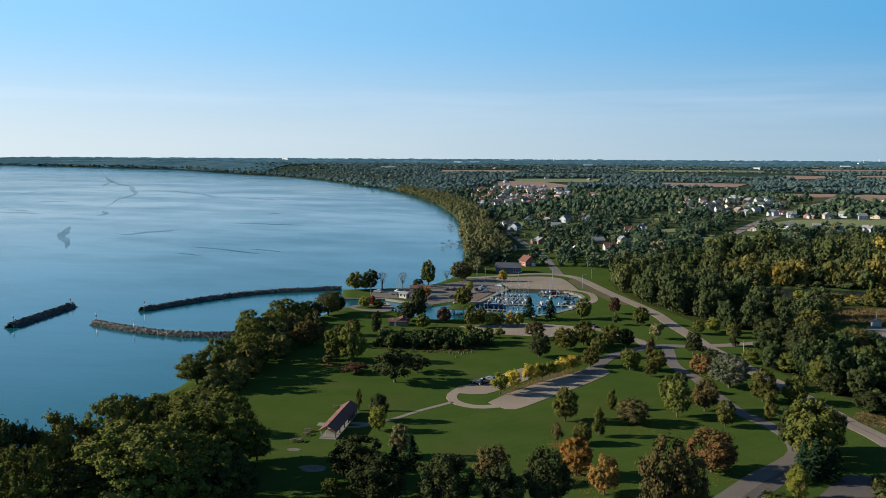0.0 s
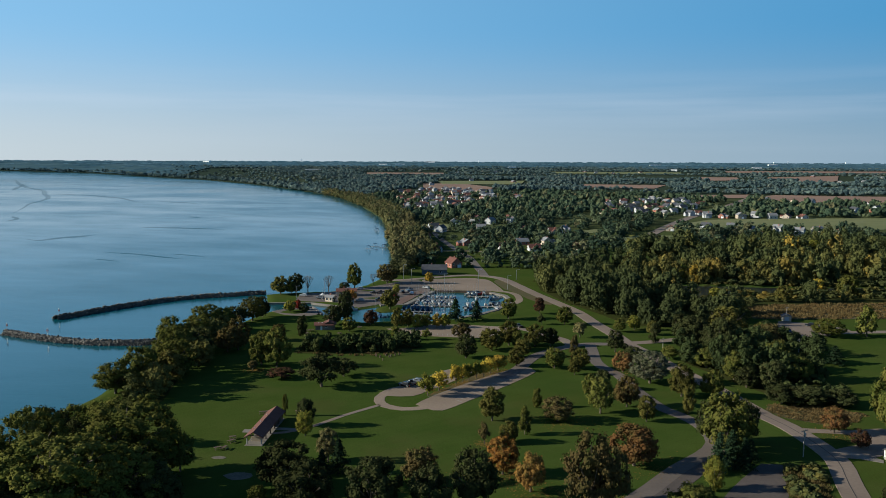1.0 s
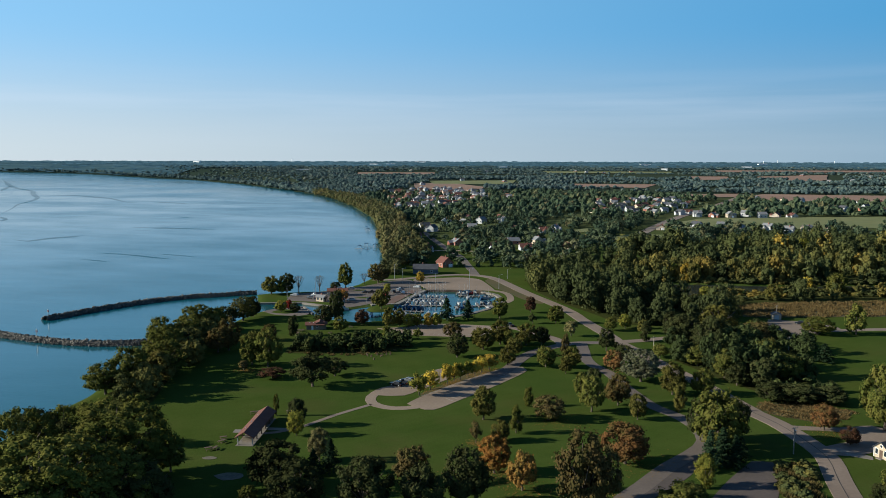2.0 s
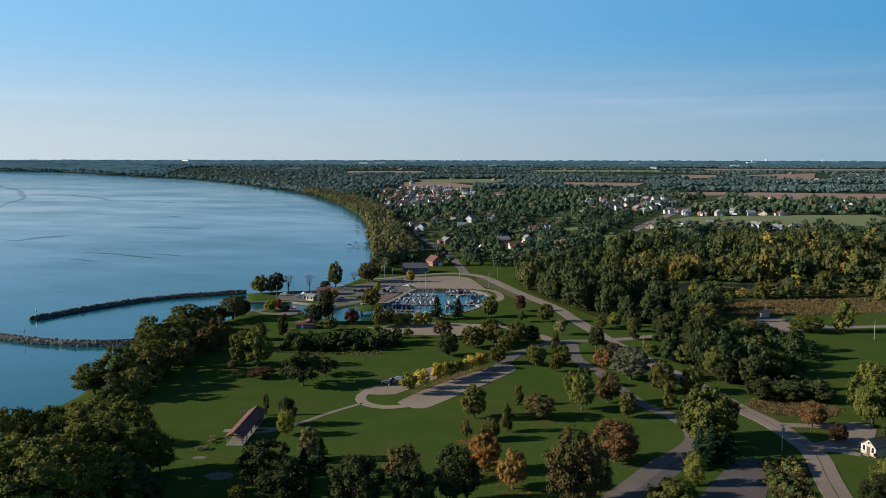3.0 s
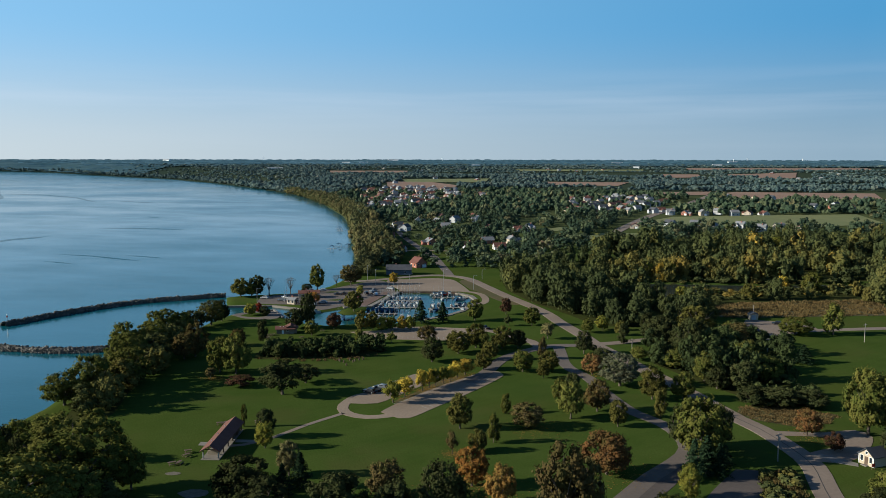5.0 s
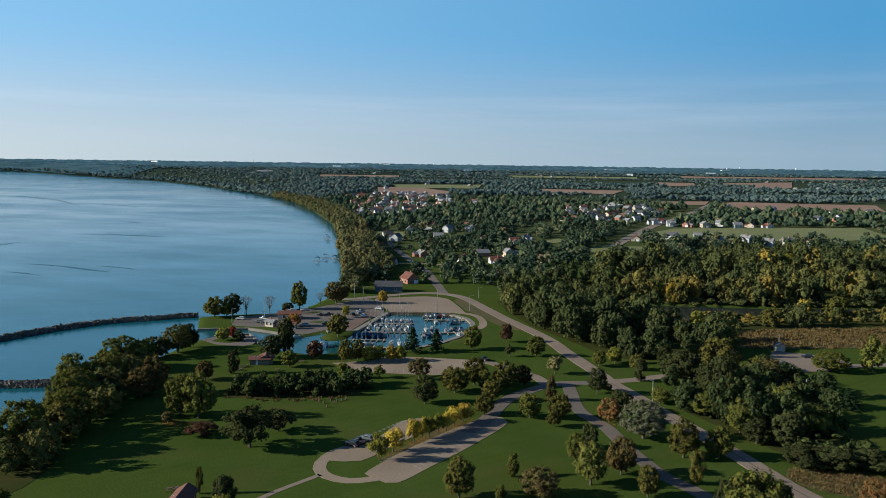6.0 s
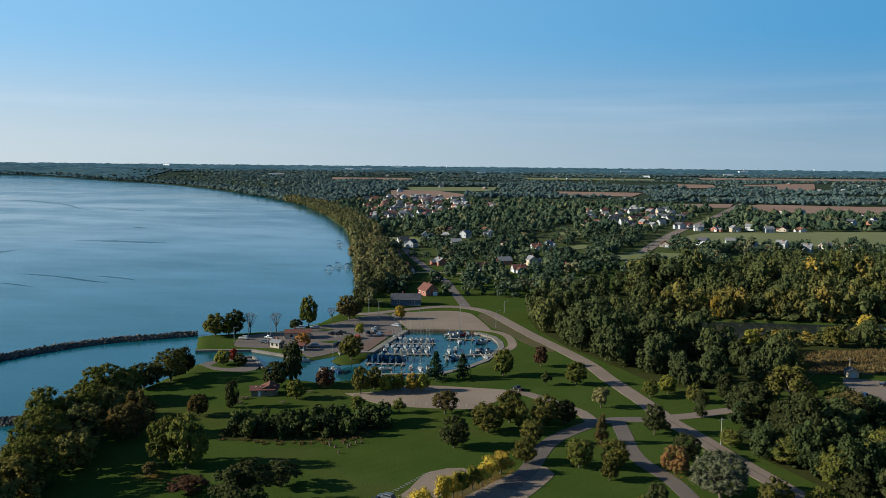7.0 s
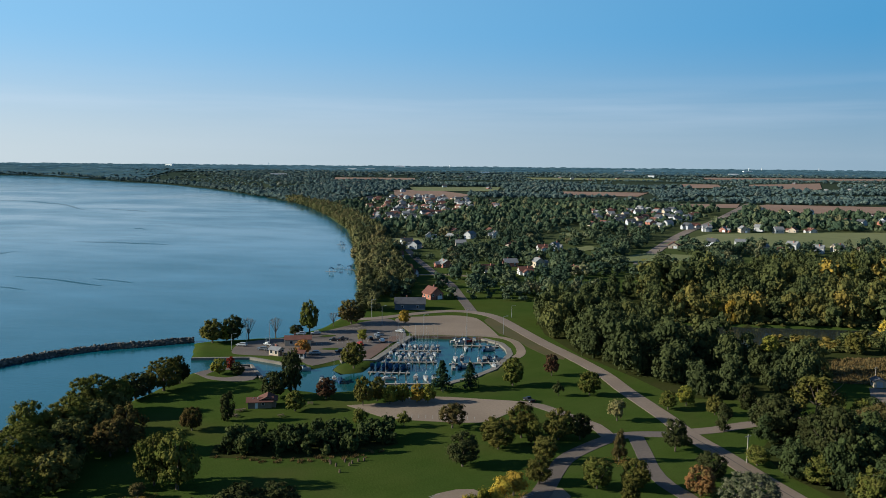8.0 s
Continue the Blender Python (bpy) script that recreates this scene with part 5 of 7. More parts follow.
last = far_of(out[:, 0], out[:, 1]) > 1700
wood("woodland_shore", "belt of green and olive trees along the lake shore", NEAR_CLOUDS, out[near], WOOD_SHORE_SUNLIT)
wood("woodland_shore_far", "far belt of trees along the curving lake shore", MID_CLOUDS, out[~near & ~last], WOOD_SHORE_SUNLIT)
SHORE_LAST = out[last]

# ---- farmland and village ----
def field(name, outline, material, label):
    x, y = np.asarray(outline, float).T
    bm = bmesh.new()
    mid = bm.verts.new((x.mean(), y.mean(), ground_z(x.mean(), y.mean()) + 0.8))
    ring = [bm.verts.new((a, b, ground_z(a, b) + 0.5)) for a, b in np.asarray(outline, float)]
    for a, b in zip(ring, ring[1:] + ring[:1]):
        bm.faces.new((mid, a, b))
    for step in range(3):
        bmesh.ops.subdivide_edges(bm, edges=bm.edges[:], cuts=1, use_grid_fill=True)
    for v in bm.verts:
        v.co.z = ground_z(v.co.x, v.co.y) + 0.06 + 0.0006 * max(0, v.co.y - 300)
    return tagged(new(name, bm_mesh(name, bm, material)), label, "field", kind="structure")


FIELDS = [
    ("field_1", [(-100.7, 1871.5), (-12.3, 1895.2), (58.9, 1697.6), (11.4, 1523.8), (-35.1, 1498.1), (-86.5, 1646.3)], FIELD_TAN, "bare tan harvested field"),
    ("field_2", [(473.1, 1387), (530.1, 1446.8), (736.2, 1377.5), (655.5, 1198.9), (468.3, 1263.5)], FIELD_TAN, "bare reddish harvested field"),
    ("field_3", [(251.8, 1877.2), (437, 1841.1), (374.3, 1676.8), (239.4, 1729)], FIELD_TAN, "bare tan harvested field"),
    ("field_4", [(-71.2, 2018.8), (142.5, 2065.3), (118.8, 1852.5), (-57, 1852.5)], FIELD_GREEN, "green crop field"),
    ("field_5", [(653.6, 2354.1), (745.8, 2325.6), (684, 2109), (588, 2090)], FIELD_TAN, "bare tan harvested field"),
    ("field_6", [(828.4, 2322.8), (1072.5, 2439.6), (910.1, 2074.8), (813.2, 1938), (785.6, 2205.9)], FIELD_TAN, "bare tan harvested field"),
    ("field_7", [(197.6, 845.5), (224.2, 833.1), (320.1, 823.6), (372.4, 807.5), (466.4, 855), (494, 964.2), (366.7, 959.5), (271.7, 940.5)], FIELD_GREEN, "open mown meadow beside a row of houses"),
    ("field_8", [(123.5, 731.5), (163.4, 772.3), (209.9, 759), (190.9, 712.5), (160.5, 698.2)], FIELD_GREEN, "open green lawn beside the county road"),
    ("field_9", [(383.8, 1442.1), (491.1, 1461.1), (450.3, 1359.5), (363.8, 1350)], FIELD_TAN, "bare tan harvested field"),
    ("field_10", [(131.1, 378.1), (142.5, 376.2), (218.5, 381.9), (223.2, 422.8), (156.8, 416.1), (134.9, 402.8)], MEADOW, "dry brown reed meadow"),
    ("field_11", [(86.5, 235.6), (89.3, 228.9), (98.8, 222.3), (108.3, 226.1), (114, 233.7), (100.7, 241.3), (89.3, 241.3)], MEADOW, "dry grassy verge beside the road"),
    ("field_12", [(-71.2, 914.8), (-35.1, 916.8), (-13.3, 892), (-28.5, 807.5), (-64.6, 859.8)], FIELD_GREEN, "mown strip beside the lakeshore houses"),
    ("field_17", [(117, 935), (146, 960), (158, 932), (126, 900)], FIELD_GREEN, "open mown lawn between the village trees"),
    ("field_18", [(104, 800), (128, 826), (136, 806), (112, 782)], FIELD_GREEN, "small open lawn between the village trees"),
    ("field_13", [(-323, 2675.2), (-77, 2694.2), (-72.2, 2508), (-304.9, 2508)], FIELD_TAN, "bare tan harvested field"),
    ("field_14", [(855, 2755), (1425, 2660), (1520, 2897.5), (902.5, 2992.5)], FIELD_TAN, "bare tan harvested field"),
    ("field_15", [(285, 2660), (665, 2612.5), (712.5, 2802.5), (285, 2850)], FIELD_GREEN, "green crop field"),
    ("field_16", [(1235, 2185), (1615, 1995), (1662.5, 2185), (1282.5, 2375)], FIELD_TAN, "bare tan harvested field"),
]
for name, outline, material, label in FIELDS:
    field(name, outline, material, label)
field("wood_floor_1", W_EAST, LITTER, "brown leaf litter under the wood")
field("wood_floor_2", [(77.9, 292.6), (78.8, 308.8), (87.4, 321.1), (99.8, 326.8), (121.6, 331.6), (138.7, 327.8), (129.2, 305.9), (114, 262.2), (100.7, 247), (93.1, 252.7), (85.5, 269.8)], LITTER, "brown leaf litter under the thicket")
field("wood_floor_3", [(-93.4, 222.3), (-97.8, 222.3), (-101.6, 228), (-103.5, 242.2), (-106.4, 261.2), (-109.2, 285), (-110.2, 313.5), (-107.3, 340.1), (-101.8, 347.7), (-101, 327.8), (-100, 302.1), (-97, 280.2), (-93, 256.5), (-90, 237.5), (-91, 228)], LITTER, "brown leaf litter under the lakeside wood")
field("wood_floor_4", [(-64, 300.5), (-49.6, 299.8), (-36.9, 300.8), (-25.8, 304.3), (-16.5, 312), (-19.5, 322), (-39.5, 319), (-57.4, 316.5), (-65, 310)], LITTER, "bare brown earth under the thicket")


# ---- paints and building stuff ----
WHITE_PAINT = surface("white_paint", (0.74, 0.73, 0.70), (0.80, 0.79, 0.76), 0.3, 4, 0.5, 0.05)
SIDING = surface("white_siding", (0.368, 0.360, 0.344), (0.416, 0.408, 0.392), 0.3, 4, 0.7, 0.05)
CREAM_WALL = surface("cream_wall", (0.40, 0.325, 0.23), (0.46, 0.375, 0.27), 0.3, 4, 0.8, 0.1)
GREY_WALL = surface("grey_siding", (0.36, 0.36, 0.36), (0.42, 0.42, 0.42), 0.3, 4, 0.8, 0.1)
TAN_WALL = surface("tan_siding", (0.42, 0.34, 0.25), (0.48, 0.39, 0.29), 0.3, 4, 0.8, 0.1)
DARK_TAN = surface("weathered_tan_boards", (0.20, 0.155, 0.11), (0.25, 0.195, 0.14), 0.3, 4, 0.8, 0.1)
BRICK_WALL = surface("red_brick_wall", (0.27, 0.11, 0.075), (0.32, 0.14, 0.09), 0.5, 5, 0.85, 0.2)
BLUE_WALL = surface("slate_blue_siding", (0.085, 0.105, 0.13), (0.105, 0.125, 0.15), 0.3, 4, 0.8, 0.1)
ROOF_BROWN = surface("brown_shingles", (0.115, 0.050, 0.035), (0.145, 0.065, 0.046), 0.4, 5, 0.85, 0.3)
ROOF_GREY = surface("grey_shingles", (0.17, 0.165, 0.165), (0.22, 0.215, 0.21), 0.4, 5, 0.85, 0.3)
ROOF_DARK = surface("dark_shingles", (0.055, 0.055, 0.06), (0.075, 0.075, 0.08), 0.4, 5, 0.8, 0.3)
ROOF_RED = surface("red_shingles", (0.11, 0.045, 0.033), (0.145, 0.06, 0.042), 0.4, 5, 0.8, 0.3)
WOOD_GREY = surface("weathered_planks", (0.24, 0.21, 0.175), (0.31, 0.275, 0.23), 0.5, 4, 0.85, 0.3)
WOOD_DARK = surface("dark_timber", (0.09, 0.06, 0.04), (0.12, 0.08, 0.055), 0.5, 4, 0.8, 0.3)
STEEL = surface("galvanised_steel", (0.42, 0.42, 0.43), (0.5, 0.5, 0.5), 0.5, 6, 0.4, 0.05, 0.8)
ALUMINIUM = surface("mast_aluminium", (0.26, 0.26, 0.26), (0.33, 0.33, 0.33), 0.5, 6, 0.4, 0.0, 0.5)
BLACK = surface("black_rubber", (0.02, 0.02, 0.02), (0.03, 0.03, 0.03), 1, 6, 0.7, 0.1)
BLUE_CANVAS = surface("blue_canvas", (0.018, 0.050, 0.088), (0.026, 0.064, 0.108), 0.6, 5, 0.85, 0.2, vary=0.3)
HULL_WHITE = surface("white_gelcoat", (0.323, 0.323, 0.315), (0.391, 0.391, 0.383), 0.4, 5, 0.25, 0.02)
HULL_BLUE = surface("navy_gelcoat", (0.02, 0.045, 0.11), (0.03, 0.06, 0.14), 0.4, 5, 0.25, 0.02)
HULL_RED = surface("red_gelcoat", (0.36, 0.04, 0.03), (0.42, 0.05, 0.04), 0.4, 5, 0.25, 0.02)
DECK = surface("deck_beige", (0.36, 0.32, 0.26), (0.42, 0.37, 0.30), 0.4, 5, 0.6, 0.05)


def glass_material():
    m, n, l, p = nodes_of("window_glass")
    p.inputs["Base Color"].default_value = (0.02, 0.025, 0.03, 1)
    p.inputs["Roughness"].default_value, p.inputs["IOR"].default_value = 0.12, 1.45
    return m


GLASS = glass_material()
# sand colour darkened to paint in the shade of the trees above
SAND_SHADE_TONED = surface("trodden_sand_shade_toned", (0.085, 0.075, 0.052), (0.15, 0.125, 0.09), 0.5, 2.5, 0.95, 0.4)
CAR_PAINT = {"white": HULL_WHITE, "black": surface("black_car_paint", (0.015, 0.015, 0.017), (0.02, 0.02, 0.022), 0.5, 5, 0.25, 0.0),
             "silver": surface("silver_car_paint", (0.45, 0.46, 0.47), (0.5, 0.5, 0.51), 0.5, 5, 0.3, 0.0, 0.5), "red": HULL_RED,
             "grey": surface("grey_car_paint", (0.11, 0.115, 0.12), (0.13, 0.135, 0.14), 0.5, 5, 0.3, 0.0, 0.3), "blue": HULL_BLUE}


# ---- breakwaters of dumped rock ----
def rock_mesh(seed):
    bm = bmesh.new()
    bmesh.ops.create_icosphere(bm, subdivisions=1, radius=1.0)
    off = Vector((seed * 3.7, seed * 1.3, 0))
    for v in bm.verts:
        v.co *= 1 + 0.55 * noise.noise(v.co * 1.1 + off)
        v.co.z *= 0.7
    return bm_mesh("rock", bm, ROCK)


ROCKS = [rock_mesh(i) for i in range(7)]


def breakwater(line, wide, high, count, label, lights=()):
    top = thing("breakwater", line[0][0], line[0][1], 0, 0, label, "breakwater", "breakwaters")
    home = Vector((*line[0], 0))
    c = spline(line, 1.5)
    d = np.gradient(c, axis=0)
    d /= np.linalg.norm(d, axis=1)[:, None]
    side = np.stack([-d[:, 1], d[:, 0]], 1)
    rows = []
    for off, z in ((-0.62, -3), (-0.38, LEVEL + 0.2), (-0.14, high * 0.72), (0.14, high * 0.75), (0.38, LEVEL + 0.2), (0.62, -3)):
        q = c + side * off * wide - np.array(line[0])
        rows.append(np.column_stack([q, np.full(len(c), z)]))
    v, n = np.concatenate(rows), len(c)
    f = [(k * n + i, (k + 1) * n + i, (k + 1) * n + i + 1, k * n + i + 1) for k in range(5) for i in range(n - 1)]
    core = new("core", mesh_of("core", v, f, ROCK))
    core.parent = top
    r2 = np.random.default_rng(int(count + abs(line[0][0])))
    for i in range(count):
        k = min(n - 1, int(n * (i + r2.uniform()) / count))
        u = r2.uniform(-1, 1)
        q = c[k] + side[k] * u * wide * 0.5 + d[k] * r2.uniform(-0.8, 0.8)
        z = high * (1 - abs(u)) ** 0.8 + (LEVEL) * abs(u) - 0.1 + r2.uniform(-0.15, 0.25)
        s = r2.uniform(0.4, 0.8)
        ob = new("rock", ROCKS[int(r2.integers(0, 7))])
        ob.parent = top
        ob.matrix_basis = pose(q[0] - home.x, q[1] - home.y, z, *r2.uniform(-40, 40, 2), r2.uniform(0, 360)) @ Matrix.Diagonal((s * 1.3, s, s, 1))
    # the small stones between the large ones
    m = count * 5
    k, u = r2.integers(0, n, m), r2.uniform(-1, 1, m)
    at = c[k] + side[k] * (u * wide * 0.56)[:, None] + d[k] * r2.uniform(-0.8, 0.8, (m, 1)) - np.array(line[0])
    z = high * (1 - np.abs(u)) ** 0.8 + LEVEL * np.abs(u) - 0.05 + r2.uniform(-0.15, 0.2, m)
    turned = np.stack([np.linalg.qr(r2.normal(size=(3, 3)))[0] for _ in range(24)])[r2.integers(0, 24, m)]
    shape = np.array([v.co[:] for v in ROCKS[2].vertices])
    tri = np.array([p.vertices[:] for p in ROCKS[2].polygons])
    v = np.einsum("mij,nj->mni", turned, shape) * r2.uniform(0.2, 0.46, (m, 1, 1)) + np.column_stack([at, z])[:, None]
    rubble = new("rubble", mesh_of("rubble", v.reshape(-1, 3), (tri[None] + (np.arange(m) * len(shape))[:, None, None]).reshape(-1, 3), ROCK))
    rubble.parent = top
    tagged(rubble, kind="stuff")
    return top


BW_NORTH = [(-109.2, 439.8), (-127.3, 430.3), (-142.5, 422.8), (-154.8, 412.3), (-167.2, 396.1), (-177.7, 378.1), (-185.2, 363.8)]
breakwater(BW_NORTH, 4.6, 1.25, 300, "long curved grey rubble breakwater out in the lake")
breakwater([(-112.1, 321.1), (-124.4, 316.3), (-140.6, 314.4), (-156.8, 317.3), (-173.8, 323.9), (-190, 331.6)], 4.6, 1.25, 280, "grey rubble breakwater reaching out from the shore")
breakwater([(-221.3, 320.1), (-222.3, 343.9), (-223.2, 368.6)], 4.8, 1.4, 200, "short detached grey rubble breakwater in the lake")


def beacon(x, y, z=1.2):
    top = thing("beacon", x, y, 0, z, "small white navigation post on the breakwater", "beacon", "breakwater beacons")
    part("post", rod(bmesh.new(), (0, 0, -0.6), (0, 0, 2.6), 0.14, 0.10, 8), STEEL, top)
    part("lantern", rod(bmesh.new(), (0, 0, 2.6), (0, 0, 3.0), 0.2, 0.16, 8), WHITE_PAINT, top)
    part("day_board", box(bmesh.new(), -0.4, -0.04, 1.7, 0.4, 0.04, 2.4, 0.02), HULL_RED, top)


beacon(-184.3, 364.8)
beacon(-189.05, 330.6)
beacon(-222.3, 366.7)
beacon(-221.35, 322.05)
beacon(-167.2, 321.1)

# ---- quay edges of the harbour ----
def quay(name, line, material, label, wide=1.0, top=0.25, low=-2.0):
    c = np.asarray(line, float)
    d = np.gradient(c, axis=0)
    d /= np.linalg.norm(d, axis=1)[:, None]
    side = np.stack([-d[:, 1], d[:, 0]], 1) * wide / 2
    bm = bmesh.new()
    rings = []
    for q, s in zip(c, side):
        rings.append([bm.verts.new((*(q + s), low)), bm.verts.new((*(q + s), top)), bm.verts.new((*(q - s), top)), bm.verts.new((*(q - s), low))])
    for a, b in zip(rings, rings[1:]):
        for i in range(3):
            bm.faces.new((a[i], a[i + 1], b[i + 1], b[i]))
    bm.faces.new(rings[0])
    bm.faces.new(rings[-1][::-1])
    bmesh.ops.bevel(bm, geom=[e for e in bm.edges if all(v.co.z == top for v in e.verts)], offset=0.06, segments=1, affect="EDGES")
    return tagged(new(name, bm_mesh(name, bm, material)), label, "quay", kind="structure")


quay("quay_north", [(-99.8, 407.1), (-91.2, 408), (-77.9, 409), (-72.2, 405.6), (-66.5, 402.3), (-59.8, 397.6), (-53.2, 393.8)], CONCRETE, "pale concrete quay along the channel", 1.4)
quay("quay_west", [(-42.8, 403.8), (-36.1, 406.6), (-30.4, 406.6), (-25.6, 423.7), (-20.9, 440.8), (-18.1, 450.3)], CONCRETE, "pale concrete quay beside the berths", 2.6)
quay("quay_back", [(-18.1, 449.8), (-3.8, 449.3), (7.6, 448.4), (13.3, 447.4)], WOOD_DARK, "dark timber retaining wall of the harbour", 0.8, 0.5)
quay("quay_ramp", [(-88.3, 393.8), (-81.7, 395.7), (-75, 397.6), (-71.2, 388.5), (-67.5, 380)], CONCRETE, "concrete edge of the boat ramp", 1.2)
quay("walk_east", [(13.3, 447.4), (20.4, 437.9), (22.3, 427.5), (22.3, 418), (18.1, 404.7), (14.2, 394.2), (6.6, 382.8), (-2.8, 373.8)], CONCRETE, "curved concrete walk round the harbour", 2.4, 0.12)
ribbon("path_2", [(15.2, 453.1), (21.8, 449.3), (26.1, 441.8), (27.5, 429.4), (26.6, 418.9), (23.8, 412.3)], 3.6, GRAVEL, "curved gravel drive at the harbour's corner", 0.06, category="path")


# ---- docks and boats ----
def dock(a, b, fingers=6, reach=4.0):
    a, b = Vector((*a, 0)), Vector((*b, 0))
    long, turn = (b - a).length, math.degrees(math.atan2(b.y - a.y, b.x - a.x))
    top = thing("dock", a.x, a.y, turn, LEVEL, "weathered grey timber dock with finger piers", "dock", "harbour docks")
    planks = max(6, int(long / 2.0))
    for i in range(planks):
        x0 = long * i / planks
        plank = part("plank", box(bmesh.new(), x0 + 0.02, -0.6, 0.38, x0 + long / planks - 0.02, 0.6, 0.5, 0.02), WOOD_GREY, top)
    part("beam", box(bmesh.new(), 0, -0.5, 0.15, long, -0.3, 0.38), WOOD_DARK, top)
    part("beam", box(bmesh.new(), 0, 0.3, 0.15, long, 0.5, 0.38), WOOD_DARK, top)
    for i in range(fingers):
        x = long * (i + 0.5) / fingers
        for s in (-1, 1):
            part("finger_pier", box(bmesh.new(), x - 0.22, min(0.6 * s, reach * s), 0.3, x + 0.22, max(0.6 * s, reach * s), 0.45, 0.02), WOOD_GREY, top)
            part("mooring_post", rod(bmesh.new(), (x, reach * s, -2), (x, reach * s, 1.6), 0.14, 0.14, 7), WOOD_DARK, top)
    return top


dock((-26.4, 424.6), (-4.8, 425.1), 8)
dock((-27.5, 404.7), (-6.6, 405.2), 8)
dock((-31.3, 389.5), (-16.1, 388.5), 6)
dock((-26.2, 373.3), (-7.6, 374.3), 5, 4)
dock((19, 433.2), (0, 435.1), 6)
dock((18.5, 405.6), (-1.9, 402.8), 6)


def hull(long, beam, high, sheer=0.12):
    """A boat's shell: fine bow, round bilge, flat transom; the stern at -long/2."""
    bm = bmesh.new()
    rings = []
    for k in range(9):
        f = k / 8
        w = beam / 2 * (1 - max(0, f - 0.35) ** 2.2 * 2.55) * (0.82 + 0.18 * min(1, f * 4))
        w = max(w, 0.02)
        y, up = -long / 2 + long * f, high * (1 + sheer * (2 * f - 0.6) ** 2)
        keel = -0.25 * high * (1 - f ** 3)
        ring = [(-w, up), (-w * 0.94, up * 0.45), (-w * 0.62, keel * 0.6), (0, keel), (w * 0.62, keel * 0.6), (w * 0.94, up * 0.45), (w, up)]
        rings.append([bm.verts.new((x, y, z)) for x, z in ring])
    for a, b in zip(rings, rings[1:]):
        for i in range(6):
            bm.faces.new((a[i], a[i + 1], b[i + 1], b[i]))
    bm.faces.new(rings[0])
    return bm, rings


def boat_body(top, long, beam, high, paint):
    bm, rings = hull(long, beam, high)
    part("hull", bm, paint, top)
    bm = bmesh.new()
    left, right = [], []
    for k in range(9):
        f = k / 8
        w = max(0.02, beam / 2 * (1 - max(0, f - 0.35) ** 2.2 * 2.55) * (0.82 + 0.18 * min(1, f * 4)) - 0.05)
        y, up = -long / 2 + long * f, high * (1 + 0.12 * (2 * f - 0.6) ** 2) - 0.06
        left.append(bm.verts.new((-w, y, up)))
        right.append(bm.verts.new((w, y, up)))
    for i in range(8):
        bm.faces.new((left[i], right[i], right[i + 1], left[i + 1]))
    part("deck", bm, DECK, top)


def taper_box(bm, x, y0, y1, z0, z1, slope):
    made = [bm.verts.new(p) for p in ((-x, y0, z0), (x, y0, z0), (x, y1, z0), (-x, y1, z0), (-x * 0.82, y0 + slope * 0.3, z1), (x * 0.82, y0 + slope * 0.3, z1), (x * 0.7, y1 - slope, z1), (-x * 0.7, y1 - slope, z1))]
    for q in ((3, 2, 1, 0), (4, 5, 6, 7), (0, 1, 5, 4), (1, 2, 6, 5), (2, 3, 7, 6), (3, 0, 4, 7)):
        bm.faces.new([made[i] for i in q])
    bmesh.ops.bevel(bm, geom=bm.edges[:], offset=0.05, segments=1, affect="EDGES")
    return bm


def sailboat(x, y, turn, long=5.5, paint=HULL_WHITE, cover=BLUE_CANVAS, label="moored white sailboat with a tall bare mast"):
    top = thing("sailboat", x, y, turn, LEVEL + 0.12, label, "sailboat", "moored sailboats")
    boat_body(top, long, long * 0.32, 0.8, paint)
    part("cabin", taper_box(bmesh.new(), long * 0.105, -long * 0.08, long * 0.27, 0.72, 1.25, 0.7), HULL_WHITE, top)
    part("cockpit", box(bmesh.new(), -long * 0.08, -long * 0.38, 0.70, long * 0.08, -long * 0.1, 0.80, 0.03), WOOD_DARK, top)
    part("mast", rod(bmesh.new(), (0, long * 0.1, 0.8), (0, long * 0.1, long * 1.75), 0.045, 0.025, 5), ALUMINIUM, top)
    part("boom", rod(bmesh.new(), (0, long * 0.09, 2.0), (0, -long * 0.34, 2.05), 0.06, 0.05, 6), ALUMINIUM, top)
    part("sail_cover", rod(bmesh.new(), (0, long * 0.08, 2.18), (0, -long * 0.32, 2.2), 0.2, 0.12, 7), cover, top)
    for s in (-1, 1):
        part("spreader", rod(bmesh.new(), (0, long * 0.1, long * 0.82), (s * 0.8, long * 0.1, long * 0.83), 0.03, 0.02, 4), ALUMINIUM, top)
        part("stay", rod(bmesh.new(), (s * long * 0.14, long * 0.08, 0.85), (0, long * 0.1, long * 1.7), 0.008, 0.008, 3), STEEL, top)
    part("stay", rod(bmesh.new(), (0, long * 0.49, 0.95), (0, long * 0.1, long * 1.72), 0.010, 0.008, 3), STEEL, top)
    part("rudder", box(bmesh.new(), -0.04, -long * 0.54, -0.2, 0.04, -long * 0.5, 0.8, 0.01), paint, top)
    return top


